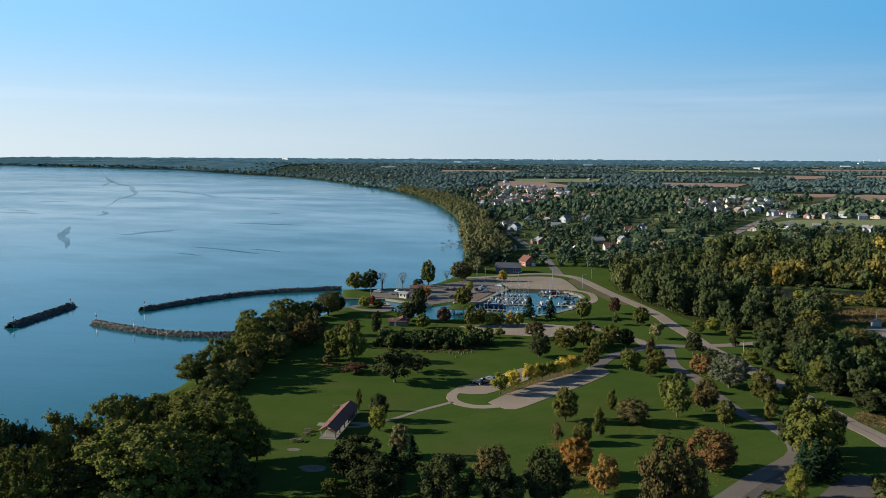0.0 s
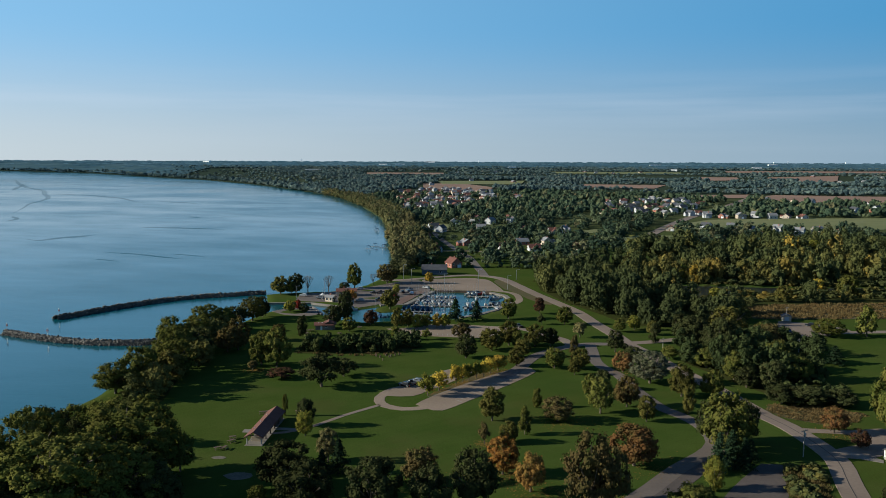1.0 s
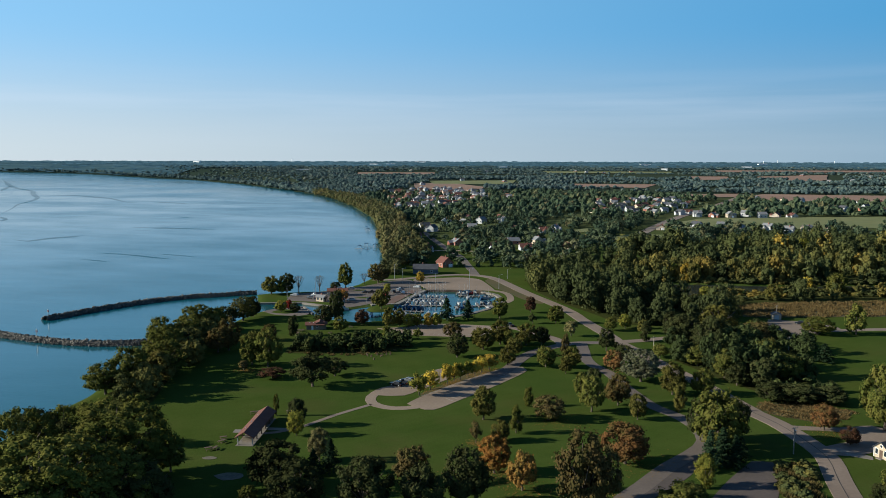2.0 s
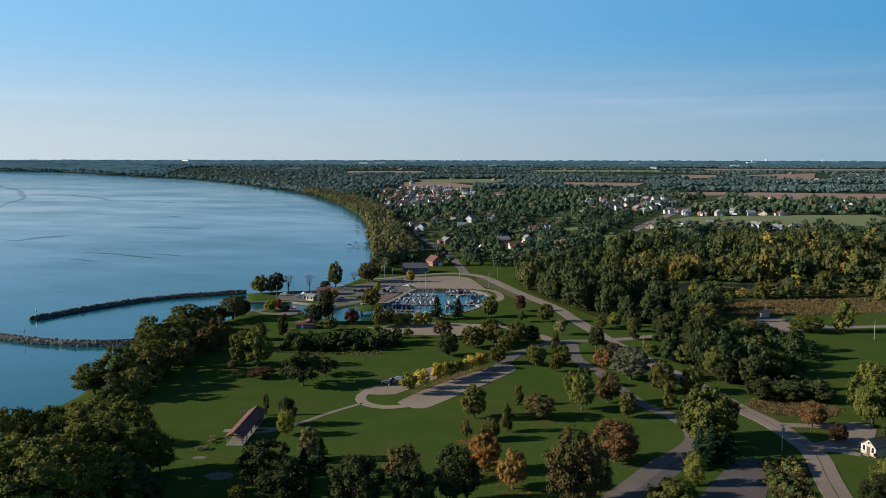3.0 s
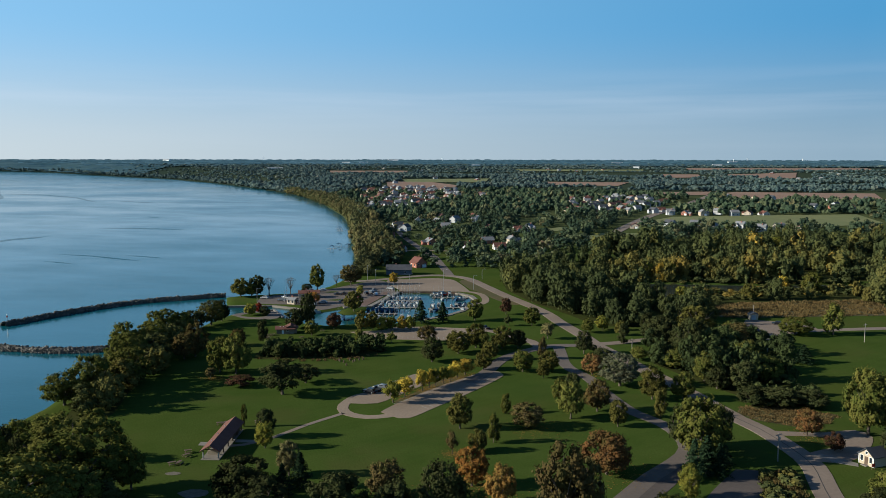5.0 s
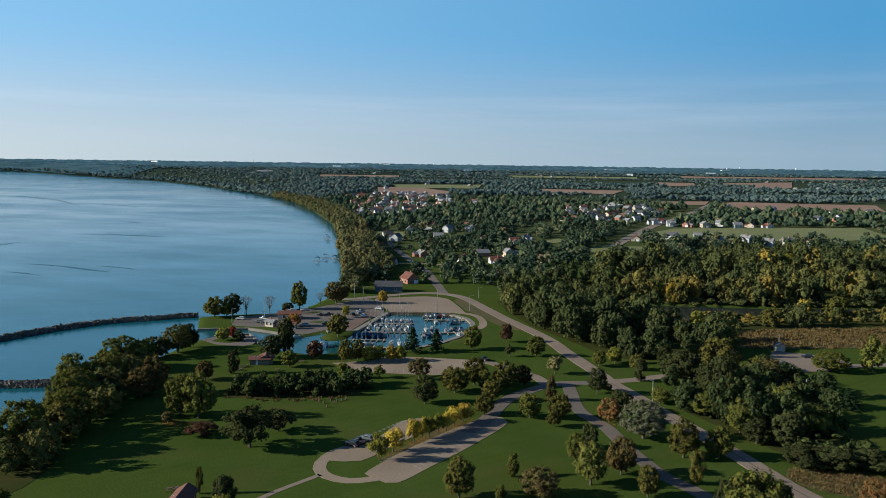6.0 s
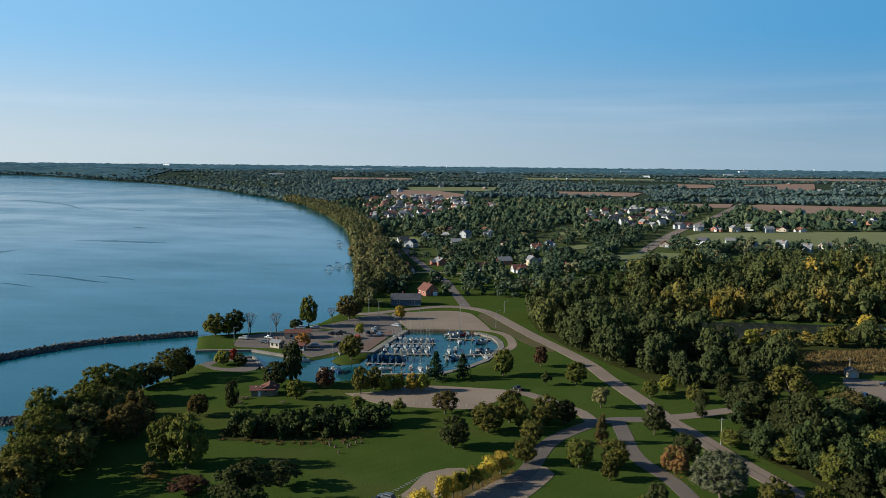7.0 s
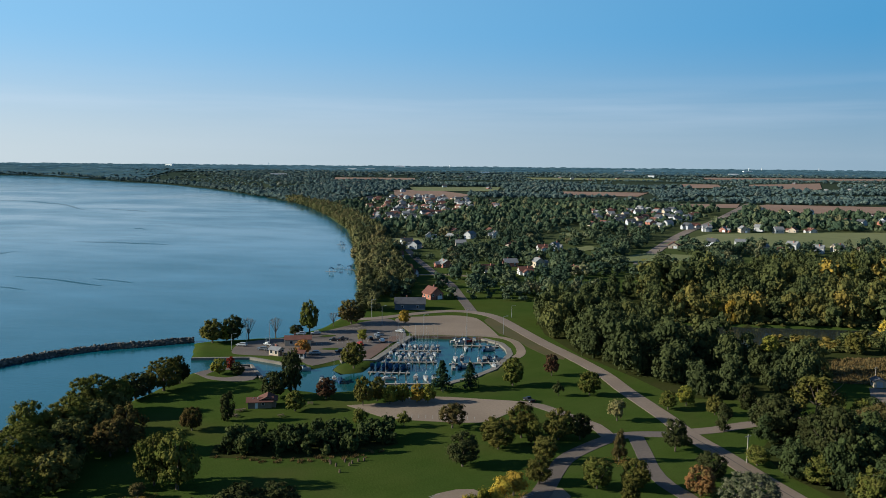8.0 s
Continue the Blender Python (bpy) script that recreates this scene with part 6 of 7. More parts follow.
def motorboat(x, y, turn, long=4.9, paint=HULL_WHITE, label="moored white motor cruiser", covered=False):
    top = thing("motorboat", x, y, turn, LEVEL + 0.1, label, "motorboat", "moored motorboats")
    boat_body(top, long, long * 0.37, 0.95, paint)
    if covered:
        part("canvas_cover", taper_box(bmesh.new(), long * 0.17, -long * 0.47, long * 0.36, 0.85, 1.6, 1.4), BLUE_CANVAS, top)
    else:
        cabin = part("cabin", taper_box(bmesh.new(), long * 0.14, -long * 0.15, long * 0.3, 0.85, 1.75, 1.0), HULL_WHITE, top)
        part("windscreen", taper_box(bmesh.new(), long * 0.12, -long * 0.05, long * 0.20, 1.6, 2.1, 0.6), GLASS, top)
        part("canopy", box(bmesh.new(), -long * 0.14, -long * 0.30, 1.95, long * 0.14, long * 0.0, 2.02, 0.03), BLUE_CANVAS, top)
        for s in (-1, 1):
            part("canopy_post", rod(bmesh.new(), (s * long * 0.13, -long * 0.28, 0.9), (s * long * 0.13, -long * 0.28, 1.98), 0.03, 0.03, 5), ALUMINIUM, top)
    part("engine", box(bmesh.new(), -0.3, -long * 0.57, 0.1, 0.3, -long * 0.5, 1.1, 0.08), BLACK, top)
    return top


r = np.random.default_rng(5)
base_boat = sailboat(-22.51, 435.48, 10)
navy_boat = sailboat(-19.95, 433.2, 188, 5.2, HULL_BLUE, label="moored navy-hulled sailboat with a tall bare mast")
green_boat = sailboat(-23.84, 380.1, 96, 6.0, HULL_WHITE, HULL_WHITE, "moored white sailboat lying beside the timber dock")
for k, (bx, by) in enumerate([(-17.7, 431.3), (-15.4, 431.8), (-13.1, 431.3), (-10.7, 431.8), (-8.2, 430.8), (-6.3, 431.3), (-24.7, 418.9), (-22.2, 418), (-19.8, 418.5), (-17.3, 418), (-14.8, 418.5), (-12.3, 418), (-9.9, 418.5), (-7.4, 418), (-25.2, 410.9), (-20.9, 411.3), (-18.5, 410.9)]):
    copy_thing((base_boat, base_boat, navy_boat)[k % 3], pose(bx, by, LEVEL + 0.12, 0, 0, (180 if k % 2 else 0) + r.uniform(-6, 6)))
for k, (bx, by) in enumerate([(-16, 410.9), (-13.6, 410.4), (-11.1, 410.9), (-8.5, 410.4), (-13.9, 382.8), (-10.4, 380.9), (3.3, 414.2), (0.6, 410.4), (-42.2, 379.5), (5.2, 427.5), (9.5, 408.5), (14.7, 399), (-17.1, 398.5)]):
    copy_thing((base_boat, green_boat)[k % 2], pose(bx, by, LEVEL + 0.12, 0, 0, (180 if k % 2 else 0) + r.uniform(-8, 8)))
base_motor = motorboat(1.33, 441.75, -70)
cover_motor = motorboat(-30.4, 398.05, 5, 4.8, HULL_BLUE, "moored motorboat under a blue canvas cover", True)
red_motor = motorboat(5.7, 443.17, -72, 6.4, HULL_RED, "moored cabin boat with a red hull")
for k, (bx, by) in enumerate([(-28.1, 397.1), (-25.8, 396.5), (-23.6, 396.1), (-21.3, 395.8), (-19, 395.2), (-27.5, 382.4), (-25.2, 398.5)]):
    copy_thing(cover_motor, pose(bx, by, LEVEL + 0.1, 0, 0, 175 + r.uniform(-8, 8)))
for k, (bx, by) in enumerate([(9.3, 443.6), (12.3, 426.5), (14.7, 427.5), (11.9, 410.9), (13.8, 411.3), (16.1, 409.9), (-46, 377.1), (-39.9, 376.2), (-54.6, 391.9), (-0.5, 396.1), (1.9, 397.6), (5.2, 398.5), (-7.6, 380.9)]):
    copy_thing((base_motor, cover_motor, base_motor)[k % 3], pose(bx, by, LEVEL + 0.1, 0, 0, (0, 180, -75)[k % 3] + r.uniform(-10, 10)))
red_trim = motorboat(3.42, 440.32, -70, 5.2, HULL_WHITE, "moored white day boat beside a red boat")


# ---- painted stall lines on the lots ----
def stall_lines(lot, a, b, count, reach, turn):
    """Short painted bars in a row from a to b on a lot, worn thin."""
    for i in range(count):
        f = (i + 0.5) / count
        bar = part("stall_line", box(bmesh.new(), -0.07, 0, 0.0, 0.07, reach, 0.012), LINE_PAINT, lot)
        bar.matrix_basis = pose(a[0] + (b[0] - a[0]) * f, a[1] + (b[1] - a[1]) * f, 0.074, 0, 0, turn)


LINE_PAINT = surface("worn_line_paint", (0.34, 0.32, 0.28), (0.20, 0.18, 0.16), 2.0, 9, 0.9, 0.1)
LOT = bpy.data.objects
stall_lines(LOT["parking_lot_1"], (-22.8, 254.6), (-7.6, 277.4), 12, 3.2, -52)
stall_lines(LOT["parking_lot_2"], (-12.3, 244.1), (15.2, 279.3), 18, 3.4, -52)
stall_lines(LOT["parking_lot_2"], (-1.9, 239.4), (19, 272.6), 16, 3.4, 38)
stall_lines(LOT["parking_lot_3"], (-19, 335.3), (5.7, 332.5), 12, 3.4, 0)
stall_lines(LOT["parking_lot_5"], (-57, 432.2), (-30.4, 439.8), 13, 3.6, 8)
stall_lines(LOT["parking_lot_5"], (-52.2, 456), (-34.2, 475), 12, 3.6, 40)

# ---- cars ----
def car(x, y, turn, paint, words, truck=False):
    top = thing("pickup" if truck else "car", x, y, turn, 0.09, f"parked {words} {'pickup truck' if truck else 'car'} on the lot", "pickup" if truck else "car", "parked cars")
    bm = box(bmesh.new(), -0.9, -2.2, 0.35, 0.9, 2.2, 0.85, 0.12)
    part("body", bm, CAR_PAINT[paint], top)
    y0, y1 = (-0.3, 1.2) if truck else (-1.7, 1.1)
    cab = part("cabin", taper_box(bmesh.new(), 0.82, y0, y1, 0.82, 1.5, 0.55), CAR_PAINT[paint], top)
    glass = bmesh.new()
    box(glass, -0.76, y0 + 0.25, 0.98, 0.76, y1 - 0.42, 1.34, 0.02)
    part("windows", glass, GLASS, top)
    part("windscreen", taper_box(bmesh.new(), 0.7, y1 - 0.75, y1 + 0.02, 0.92, 1.4, 0.5), GLASS, top)
    if truck:
        part("load_bed", box(bmesh.new(), -0.75, -2.1, 0.86, 0.75, -0.4, 0.92, 0.02), BLACK, top)
    for sx in (-1, 1):
        part("headlight", box(bmesh.new(), sx * 0.75 - 0.14, 2.16, 0.58, sx * 0.75 + 0.14, 2.23, 0.74, 0.02), GLASS, top)
        part("tail_light", box(bmesh.new(), sx * 0.75 - 0.12, -2.23, 0.58, sx * 0.75 + 0.12, -2.17, 0.76, 0.02), HULL_RED, top)
        for sy in (-1.35, 1.4):
            wheel = part("wheel", rod(bmesh.new(), (sx * 0.72, sy, 0.33), (sx * 0.93, sy, 0.33), 0.33, 0.33, 12), BLACK, top)
            part("rim", rod(bmesh.new(), (sx * 0.93, sy, 0.33), (sx * 0.945, sy, 0.33), 0.19, 0.17, 8), STEEL, wheel)
    return top


for cx, cy, turn, paint, words, truck in (
        (-85.78, 428.83, 80, "white", "white", False), (-75.24, 430.35, 60, "white", "white", True), (-75.81, 421.8, 75, "grey", "dark grey", False),
        (-49.49, 440.04, 85, "black", "black", True), (-46.07, 442.13, 85, "black", "black", True), (-31.54, 451.06, 100, "white", "white", True),
        (-34.77, 442.8, 20, "black", "black", False), (-31.92, 445.55, 20, "grey", "dark grey", False), (-29.45, 438.9, 15, "silver", "silver", False),
        (-22.8, 458.85, 60, "white", "white", False), (22.61, 352.64, 30, "black", "black", True),
        (-59.28, 453.15, 100, "white", "white", False), (-65.45, 451.72, 95, "silver", "silver", False), (-38, 432.25, 20, "red", "red", False),
        (-19.29, 256.88, 60, "black", "black", False), (-17.57, 259.06, 60, "black", "black", True),
        (-15.77, 261.44, 60, "grey", "dark grey", False), (134.99, 347.8, 20, "blue", "dark blue", False), (150.1, 361, 70, "black", "black", False),
        (-54.15, 415.15, 100, "white", "white", False), (-44.65, 418.95, 100, "black", "black", False), (-62.7, 438.9, 10, "grey", "dark grey", False)):
    car(cx, cy, turn, paint, words, truck)


# ---- poles ----
def lamp_post(x, y, high=9.0, arm=1.4, turn=0.0, label="tall steel street lamp beside the lot"):
    top = thing("street_lamp", x, y, turn, ground_z(x, y), label, "street lamp", "street lamps")
    part("pole", rod(bmesh.new(), (0, 0, -0.2), (0, 0, high), 0.12, 0.07, 8), STEEL, top)
    part("arm", rod(bmesh.new(), (0, 0, high - 0.1), (arm, 0, high + 0.15), 0.05, 0.04, 6), STEEL, top)
    part("lamp_head", box(bmesh.new(), arm - 0.1, -0.15, high + 0.08, arm + 0.6, 0.15, high + 0.24, 0.04), STEEL, top)
    part("base", box(bmesh.new(), -0.25, -0.25, -0.1, 0.25, 0.25, 0.3, 0.03), CONCRETE, top)


for px, py, high in ((6.37, 450.77, 12), (-31.92, 475.19, 9), (-12.25, 451.72, 9.5), (-38.09, 493.33, 9), (-88.06, 421.61, 6.5), (-84.93, 434.25, 8),
                     (-75.43, 433.39, 8.5), (-73.62, 418, 6), (29.92, 496.85, 6), (22.8, 456.95, 8)):
    lamp_post(px, py, high)


def utility_pole(x, y, high=8.5, box_on=True):
    top = thing("utility_pole", x, y, 30, ground_z(x, y), "weathered timber utility pole beside the road", "utility pole", "utility poles")
    part("pole", rod(bmesh.new(), (0, 0, -0.3), (0, 0, high), 0.16, 0.11, 8), WOOD_GREY, top)
    part("crossarm", box(bmesh.new(), -1.1, -0.06, high - 0.6, 1.1, 0.06, high - 0.46, 0.01), WOOD_GREY, top)
    for s in (-0.95, -0.4, 0.4, 0.95):
        part("insulator", rod(bmesh.new(), (s, 0, high - 0.46), (s, 0, high - 0.24), 0.05, 0.03, 6), GLASS, top)
    if box_on:
        part("transformer", rod(bmesh.new(), (0.34, 0, high - 2.0), (0.34, 0, high - 1.1), 0.24, 0.24, 10), STEEL, top)


utility_pole(82.27, 197.98, 7.0)
utility_pole(121.03, 300.01, 7.5, False)
utility_pole(170.05, 326.04, 7.5, False)
utility_pole(71.72, 299.25, 7.5, False)
utility_pole(147.72, 381.9, 5.0, False)


# ---- buildings ----
def gable(bm, w, d, z, rise, over=0.4, thick=0.16):
    """A pitched roof, its ridge along y."""
    x, y = w / 2 + over, d / 2 + over
    drop = rise * over / (w / 2)
    pts = [(-x, -y, z - drop), (0, -y, z + rise), (x, -y, z - drop), (-x, y, z - drop), (0, y, z + rise), (x, y, z - drop)]
    lo = [bm.verts.new(p) for p in pts]
    hi = [bm.verts.new((p[0], p[1], p[2] + thick)) for p in pts]
    for q in ((0, 3, 4, 1), (1, 4, 5, 2)):
        bm.faces.new([hi[i] for i in q[::-1]])
        bm.faces.new([lo[i] for i in q])
    for a, b in ((0, 1), (1, 2), (2, 5), (5, 4), (4, 3), (3, 0)):
        bm.faces.new((lo[a], lo[b], hi[b], hi[a]))
    return bm


def walls(bm, w, d, h, rise):
    """Outer walls with their gables."""
    p = [(-w / 2, -d / 2), (w / 2, -d / 2), (w / 2, d / 2), (-w / 2, d / 2)]
    lo = [bm.verts.new((*q, -0.3)) for q in p]
    hi = [bm.verts.new((*q, h)) for q in p]
    f, b = bm.verts.new((0, -d / 2, h + rise)), bm.verts.new((0, d / 2, h + rise))
    bm.faces.new((lo[0], lo[1], hi[1], f, hi[0]))
    bm.faces.new((lo[2], lo[3], hi[3], b, hi[2]))
    bm.faces.new((lo[1], lo[2], hi[2], hi[1]))
    bm.faces.new((lo[3], lo[0], hi[0], hi[3]))
    return bm


def window_on(top, x, y, z, w, h, face, trim=WHITE_PAINT):
    """face: 'x' or 'y', with sign: the way that the window looks."""
    s = 1 if face[0] == "+" else -1
    frame_bm, pane_bm = bmesh.new(), bmesh.new()
    if face[1] == "y":
        box(frame_bm, x - w / 2 - 0.1, y - 0.02, z - 0.1, x + w / 2 + 0.1, y + 0.05 * s + 0.02, z + h + 0.1)
        box(pane_bm, x - w / 2, y + 0.04 * s - 0.02, z, x + w / 2, y + 0.07 * s + 0.02, z + h)
    else:
        box(frame_bm, x - 0.02, y - w / 2 - 0.1, z - 0.1, x + 0.05 * s + 0.02, y + w / 2 + 0.1, z + h + 0.1)
        box(pane_bm, x + 0.04 * s - 0.02, y - w / 2, z, x + 0.07 * s + 0.02, y + w / 2, z + h)
    frame_ob = part("window", frame_bm, trim, top)
    part("pane", pane_bm, GLASS, frame_ob)


def house(x, y, turn, w, d, h, rise, wall_mat, roof_mat, label, garage=True, wing=True, name="house", category="house", group="village houses"):
    top = thing(name, x, y, turn, ground_z(x, y), label, category, group)
    part("wall", walls(bmesh.new(), w, d, h, rise), wall_mat, top)
    roof = part("roof", gable(bmesh.new(), w, d, h, rise), roof_mat, top)
    part("chimney", box(bmesh.new(), w * 0.15, d * 0.1, h, w * 0.15 + 0.7, d * 0.1 + 0.7, h + rise + 0.7, 0.04), BRICK_WALL, roof)
    if wing:
        bm = walls(bmesh.new(), w * 0.55, d * 0.5, h * 0.8, rise * 0.6)
        bmesh.ops.transform(bm, matrix=pose(w * 0.62, -d * 0.1, 0, 0, 0, 90), verts=bm.verts)
        part("wing", bm, wall_mat, top)
        bm = gable(bmesh.new(), w * 0.55, d * 0.5, h * 0.8, rise * 0.6)
        bmesh.ops.transform(bm, matrix=pose(w * 0.62, -d * 0.1, 0, 0, 0, 90), verts=bm.verts)
        part("wing_roof", bm, roof_mat, top)
    if garage:
        part("garage_door", box(bmesh.new(), w * 0.05, -d / 2 - 0.06, 0, w * 0.42, -d / 2 + 0.02, 2.1, 0.02), WHITE_PAINT, top)
    part("door", box(bmesh.new(), -0.5, -d / 2 - 0.06, 0, 0.5, -d / 2 + 0.02, 2.05, 0.02), WOOD_DARK, top)
    for s in (-1, 1):
        window_on(top, s * w * 0.3, -d / 2, h * 0.62, 1.0, min(1.2, h * 0.3), "-y")
        window_on(top, s * w * 0.3, d / 2, h * 0.35, 1.0, 1.2, "+y")
        window_on(top, s * w / 2, d * 0.25, h * 0.35, 1.1, 1.2, ("+x", "-x")[s < 0])
        window_on(top, s * w / 2, -d * 0.25, h * 0.35, 1.1, 1.2, ("+x", "-x")[s < 0])
    return top


def pavilion():
    top = thing("picnic_pavilion", -52.82, 211.38, -2, 0, "open picnic pavilion with a long brown shingle roof", "pavilion")
    w, d = 3.7, 21.5
    part("floor_slab", box(bmesh.new(), -w / 2 - 0.4, -d / 2 - 0.6, -0.2, w / 2 + 0.4, d / 2 + 0.4, 0.14, 0.03), CONCRETE, top, "pale concrete floor slab")
    roof = part("roof", gable(bmesh.new(), w, d, 2.3, 1.1, 0.6, 0.2), ROOF_BROWN, top, "brown shingle roof with a low pitch")
    for yy in (-7, -1.5, 4.5):
        part("vent", box(bmesh.new(), -1.0, yy, 2.8, -0.75, yy + 0.3, 3.3, 0.03), STEEL, roof)
    for i in range(6):
        yy = -d / 2 + 0.3 + i * (d - 0.6) / 5
        for s in (-1, 1):
            part("post", box(bmesh.new(), s * w / 2 - 0.12, yy - 0.12, 0, s * w / 2 + 0.12, yy + 0.12, 2.45, 0.02), SIDING if i == 0 else WOOD_DARK, top)
        part("truss", box(bmesh.new(), -w / 2, yy - 0.08, 2.28, w / 2, yy + 0.08, 2.46, 0.02), WOOD_DARK, top)
    part("end_wall", box(bmesh.new(), -w / 2 + 0.2, 5.0, 0, w / 2 - 0.2, 5.2, 2.3, 0.02), TAN_WALL, top)
    part("counter_wall", box(bmesh.new(), -w / 2 + 0.4, -d / 2 + 2.6, 0.1, w / 2 - 0.4, -d / 2 + 2.8, 1.3, 0.02), CREAM_WALL, top)
    # dark timber colour stands in for the shade on this side
    part("side_wall", box(bmesh.new(), w / 2 - 0.28, 3.2, 0, w / 2 - 0.16, d / 2 - 0.5, 2.3, 0.02), WOOD_DARK, top)


pavilion()
slab("pavement_1", [(-58.9, 212.8), (-55.1, 212.8), (-55.1, 209.9), (-58.9, 210.4)], CONCRETE, "concrete apron beside the pavilion", 0.06, False)
slab("pavement_2", [(-50.3, 214.7), (-43.7, 214.1), (-43.7, 212.4), (-50.3, 212.6)], CONCRETE, "concrete apron beside the pavilion", 0.06, False)
slab("pavement_3", [(-61.3, 191.9), (-59.5, 192.8), (-57.6, 191.9), (-58.3, 190.8), (-60.4, 190.8)], SAND_SHADE_TONED, "worn pale patch of ground under trees, darkened for shade", 0.05)
slab("pavement_4", [(-55.1, 180.5), (-52.7, 182.4), (-48.9, 181.8), (-48.6, 179.2), (-52.2, 177.8)], SAND_SHADE_TONED, "round sandy play area in the shade", 0.05)


def picnic_table(x, y, turn):
    top = thing("picnic_table", x, y, turn, 0, "weathered timber picnic table with two benches on the grass", "picnic table", "picnic tables")
    part("tabletop", box(bmesh.new(), -0.9, -0.4, 0.7, 0.9, 0.4, 0.76, 0.02), WOOD_DARK, top)
    for s in (-1, 1):
        part("bench", box(bmesh.new(), -0.9, s * 0.75 - 0.14, 0.42, 0.9, s * 0.75 + 0.14, 0.47, 0.02), WOOD_DARK, top)
        leg = bmesh.new()
        rod(leg, (s * 0.65, -0.75, 0), (s * 0.65, 0.1, 0.72), 0.05, 0.05, 4)
        rod(leg, (s * 0.65, 0.75, 0), (s * 0.65, -0.1, 0.72), 0.05, 0.05, 4)
        part("leg_frame", leg, WOOD_DARK, top)


for tx, ty, tt in ((-59.85, 205.2, 20), (-59.38, 202.35, 50), (-61.27, 197.12, 30), (-59.66, 197.41, 80), (-57.47, 226.57, 10), (-56.33, 226.86, 60), (-47.5, 228, 15),
                   (-66.02, 339.62, 20), (-64.6, 340.1, 45), (-66.97, 335.35, 0), (-65.36, 334.4, 70), (-45.6, 347.7, 0), (-52.25, 334.88, 40)):
    picnic_table(tx, ty, tt)


def bath_house():
    top = thing("park_building", -58.42, 346.27, 8, 0, "low park building with a reddish brown cross-gabled roof", "building")
    part("wall", walls(bmesh.new(), 5.0, 4.6, 2.3, 1.0), DARK_TAN, top)
    part("roof", gable(bmesh.new(), 5.0, 4.6, 2.3, 1.1, 0.6), ROOF_BROWN, top)
    bm = walls(bmesh.new(), 3.6, 7.0, 2.2, 0.8)
    bmesh.ops.transform(bm, matrix=pose(-2.2, -1.2, 0, 0, 0, 90), verts=bm.verts)
    part("wing", bm, DARK_TAN, top)
    bm = gable(bmesh.new(), 3.6, 7.0, 2.2, 0.8, 0.6)
    bmesh.ops.transform(bm, matrix=pose(-2.2, -1.2, 0, 0, 0, 90), verts=bm.verts)
    part("wing_roof", bm, ROOF_BROWN, top)
    for s in (-4.4, -3.0):
        part("vent", box(bmesh.new(), s, -1.9, 2.5, s + 0.3, -1.6, 3.0, 0.03), WHITE_PAINT, top)
    part("door", box(bmesh.new(), -3.6, -3.08, 0, -2.8, -2.98, 2.0, 0.02), WHITE_PAINT, top)
    window_on(top, -1.2, -3.0, 1.1, 0.8, 0.6, "-y")


bath_house()


def chapel():
    top = thing("park_office", 105.07, 196.46, -68, 0, "small cream gabled office with a door between windows", "building")
    part("wall", walls(bmesh.new(), 4.0, 6.5, 2.5, 1.5), CREAM_WALL, top)
    part("roof", gable(bmesh.new(), 4.0, 6.5, 2.5, 1.55, 0.35), ROOF_DARK, top)
    part("door", box(bmesh.new(), -0.45, -3.32, 0, 0.45, -3.22, 2.1, 0.02), WOOD_DARK, top, "dark timber door")
    for s in (-1.25, 1.25):
        window_on(top, s, -3.25, 0.9, 0.7, 1.3, "-y")
    window_on(top, 0, -3.25, 2.75, 0.6, 0.6, "-y")
    window_on(top, -2.0, -1.2, 0.9, 0.9, 1.2, "-x")
    window_on(top, -2.0, 1.4, 0.9, 0.9, 1.2, "-x")
    part("corner_post", box(bmesh.new(), -2.08, -3.35, 0, -1.9, -3.2, 2.5, 0.02), WHITE_PAINT, top)
    part("corner_post", box(bmesh.new(), 1.9, -3.35, 0, 2.08, -3.2, 2.5, 0.02), WHITE_PAINT, top)
    part("step", box(bmesh.new(), -0.8, -4.2, -0.1, 0.8, -3.3, 0.18, 0.03), CONCRETE, top)


chapel()
slab("pavement_5", [(92.1, 202.3), (95, 202.8), (100.7, 196.2), (99.8, 194.3), (95.9, 196.6)], CONCRETE, "pale concrete ramp to the office door", 0.1, False)


def sign_board(x, y, turn):
    top = thing("park_sign", x, y, turn, 0, "small red-brown sign board on two posts", "sign")
    for s in (-0.4, 0.4):
        part("post", box(bmesh.new(), s - 0.05, -0.05, 0, s + 0.05, 0.05, 1.5, 0.01), WOOD_DARK, top)
    part("board", box(bmesh.new(), -0.5, -0.1, 0.7, 0.5, -0.05, 1.5, 0.02), HULL_RED, top)


sign_board(102.22, 192.38, 20)


def shed():
    top = thing("shed", 144.59, 374.3, -12, 0, "small cream shed with a dark roof beside the lot", "shed")
    part("wall", walls(bmesh.new(), 3.8, 4.4, 2.1, 0.9), CREAM_WALL, top)
    part("roof", gable(bmesh.new(), 3.8, 4.4, 2.1, 0.9, 0.3), ROOF_DARK, top)
    part("door", box(bmesh.new(), -0.9, -2.26, 0, 0.9, -2.18, 1.9, 0.02), GREY_WALL, top)
    window_on(top, -1.9, 0.3, 1.0, 0.9, 0.8, "-x")


shed()

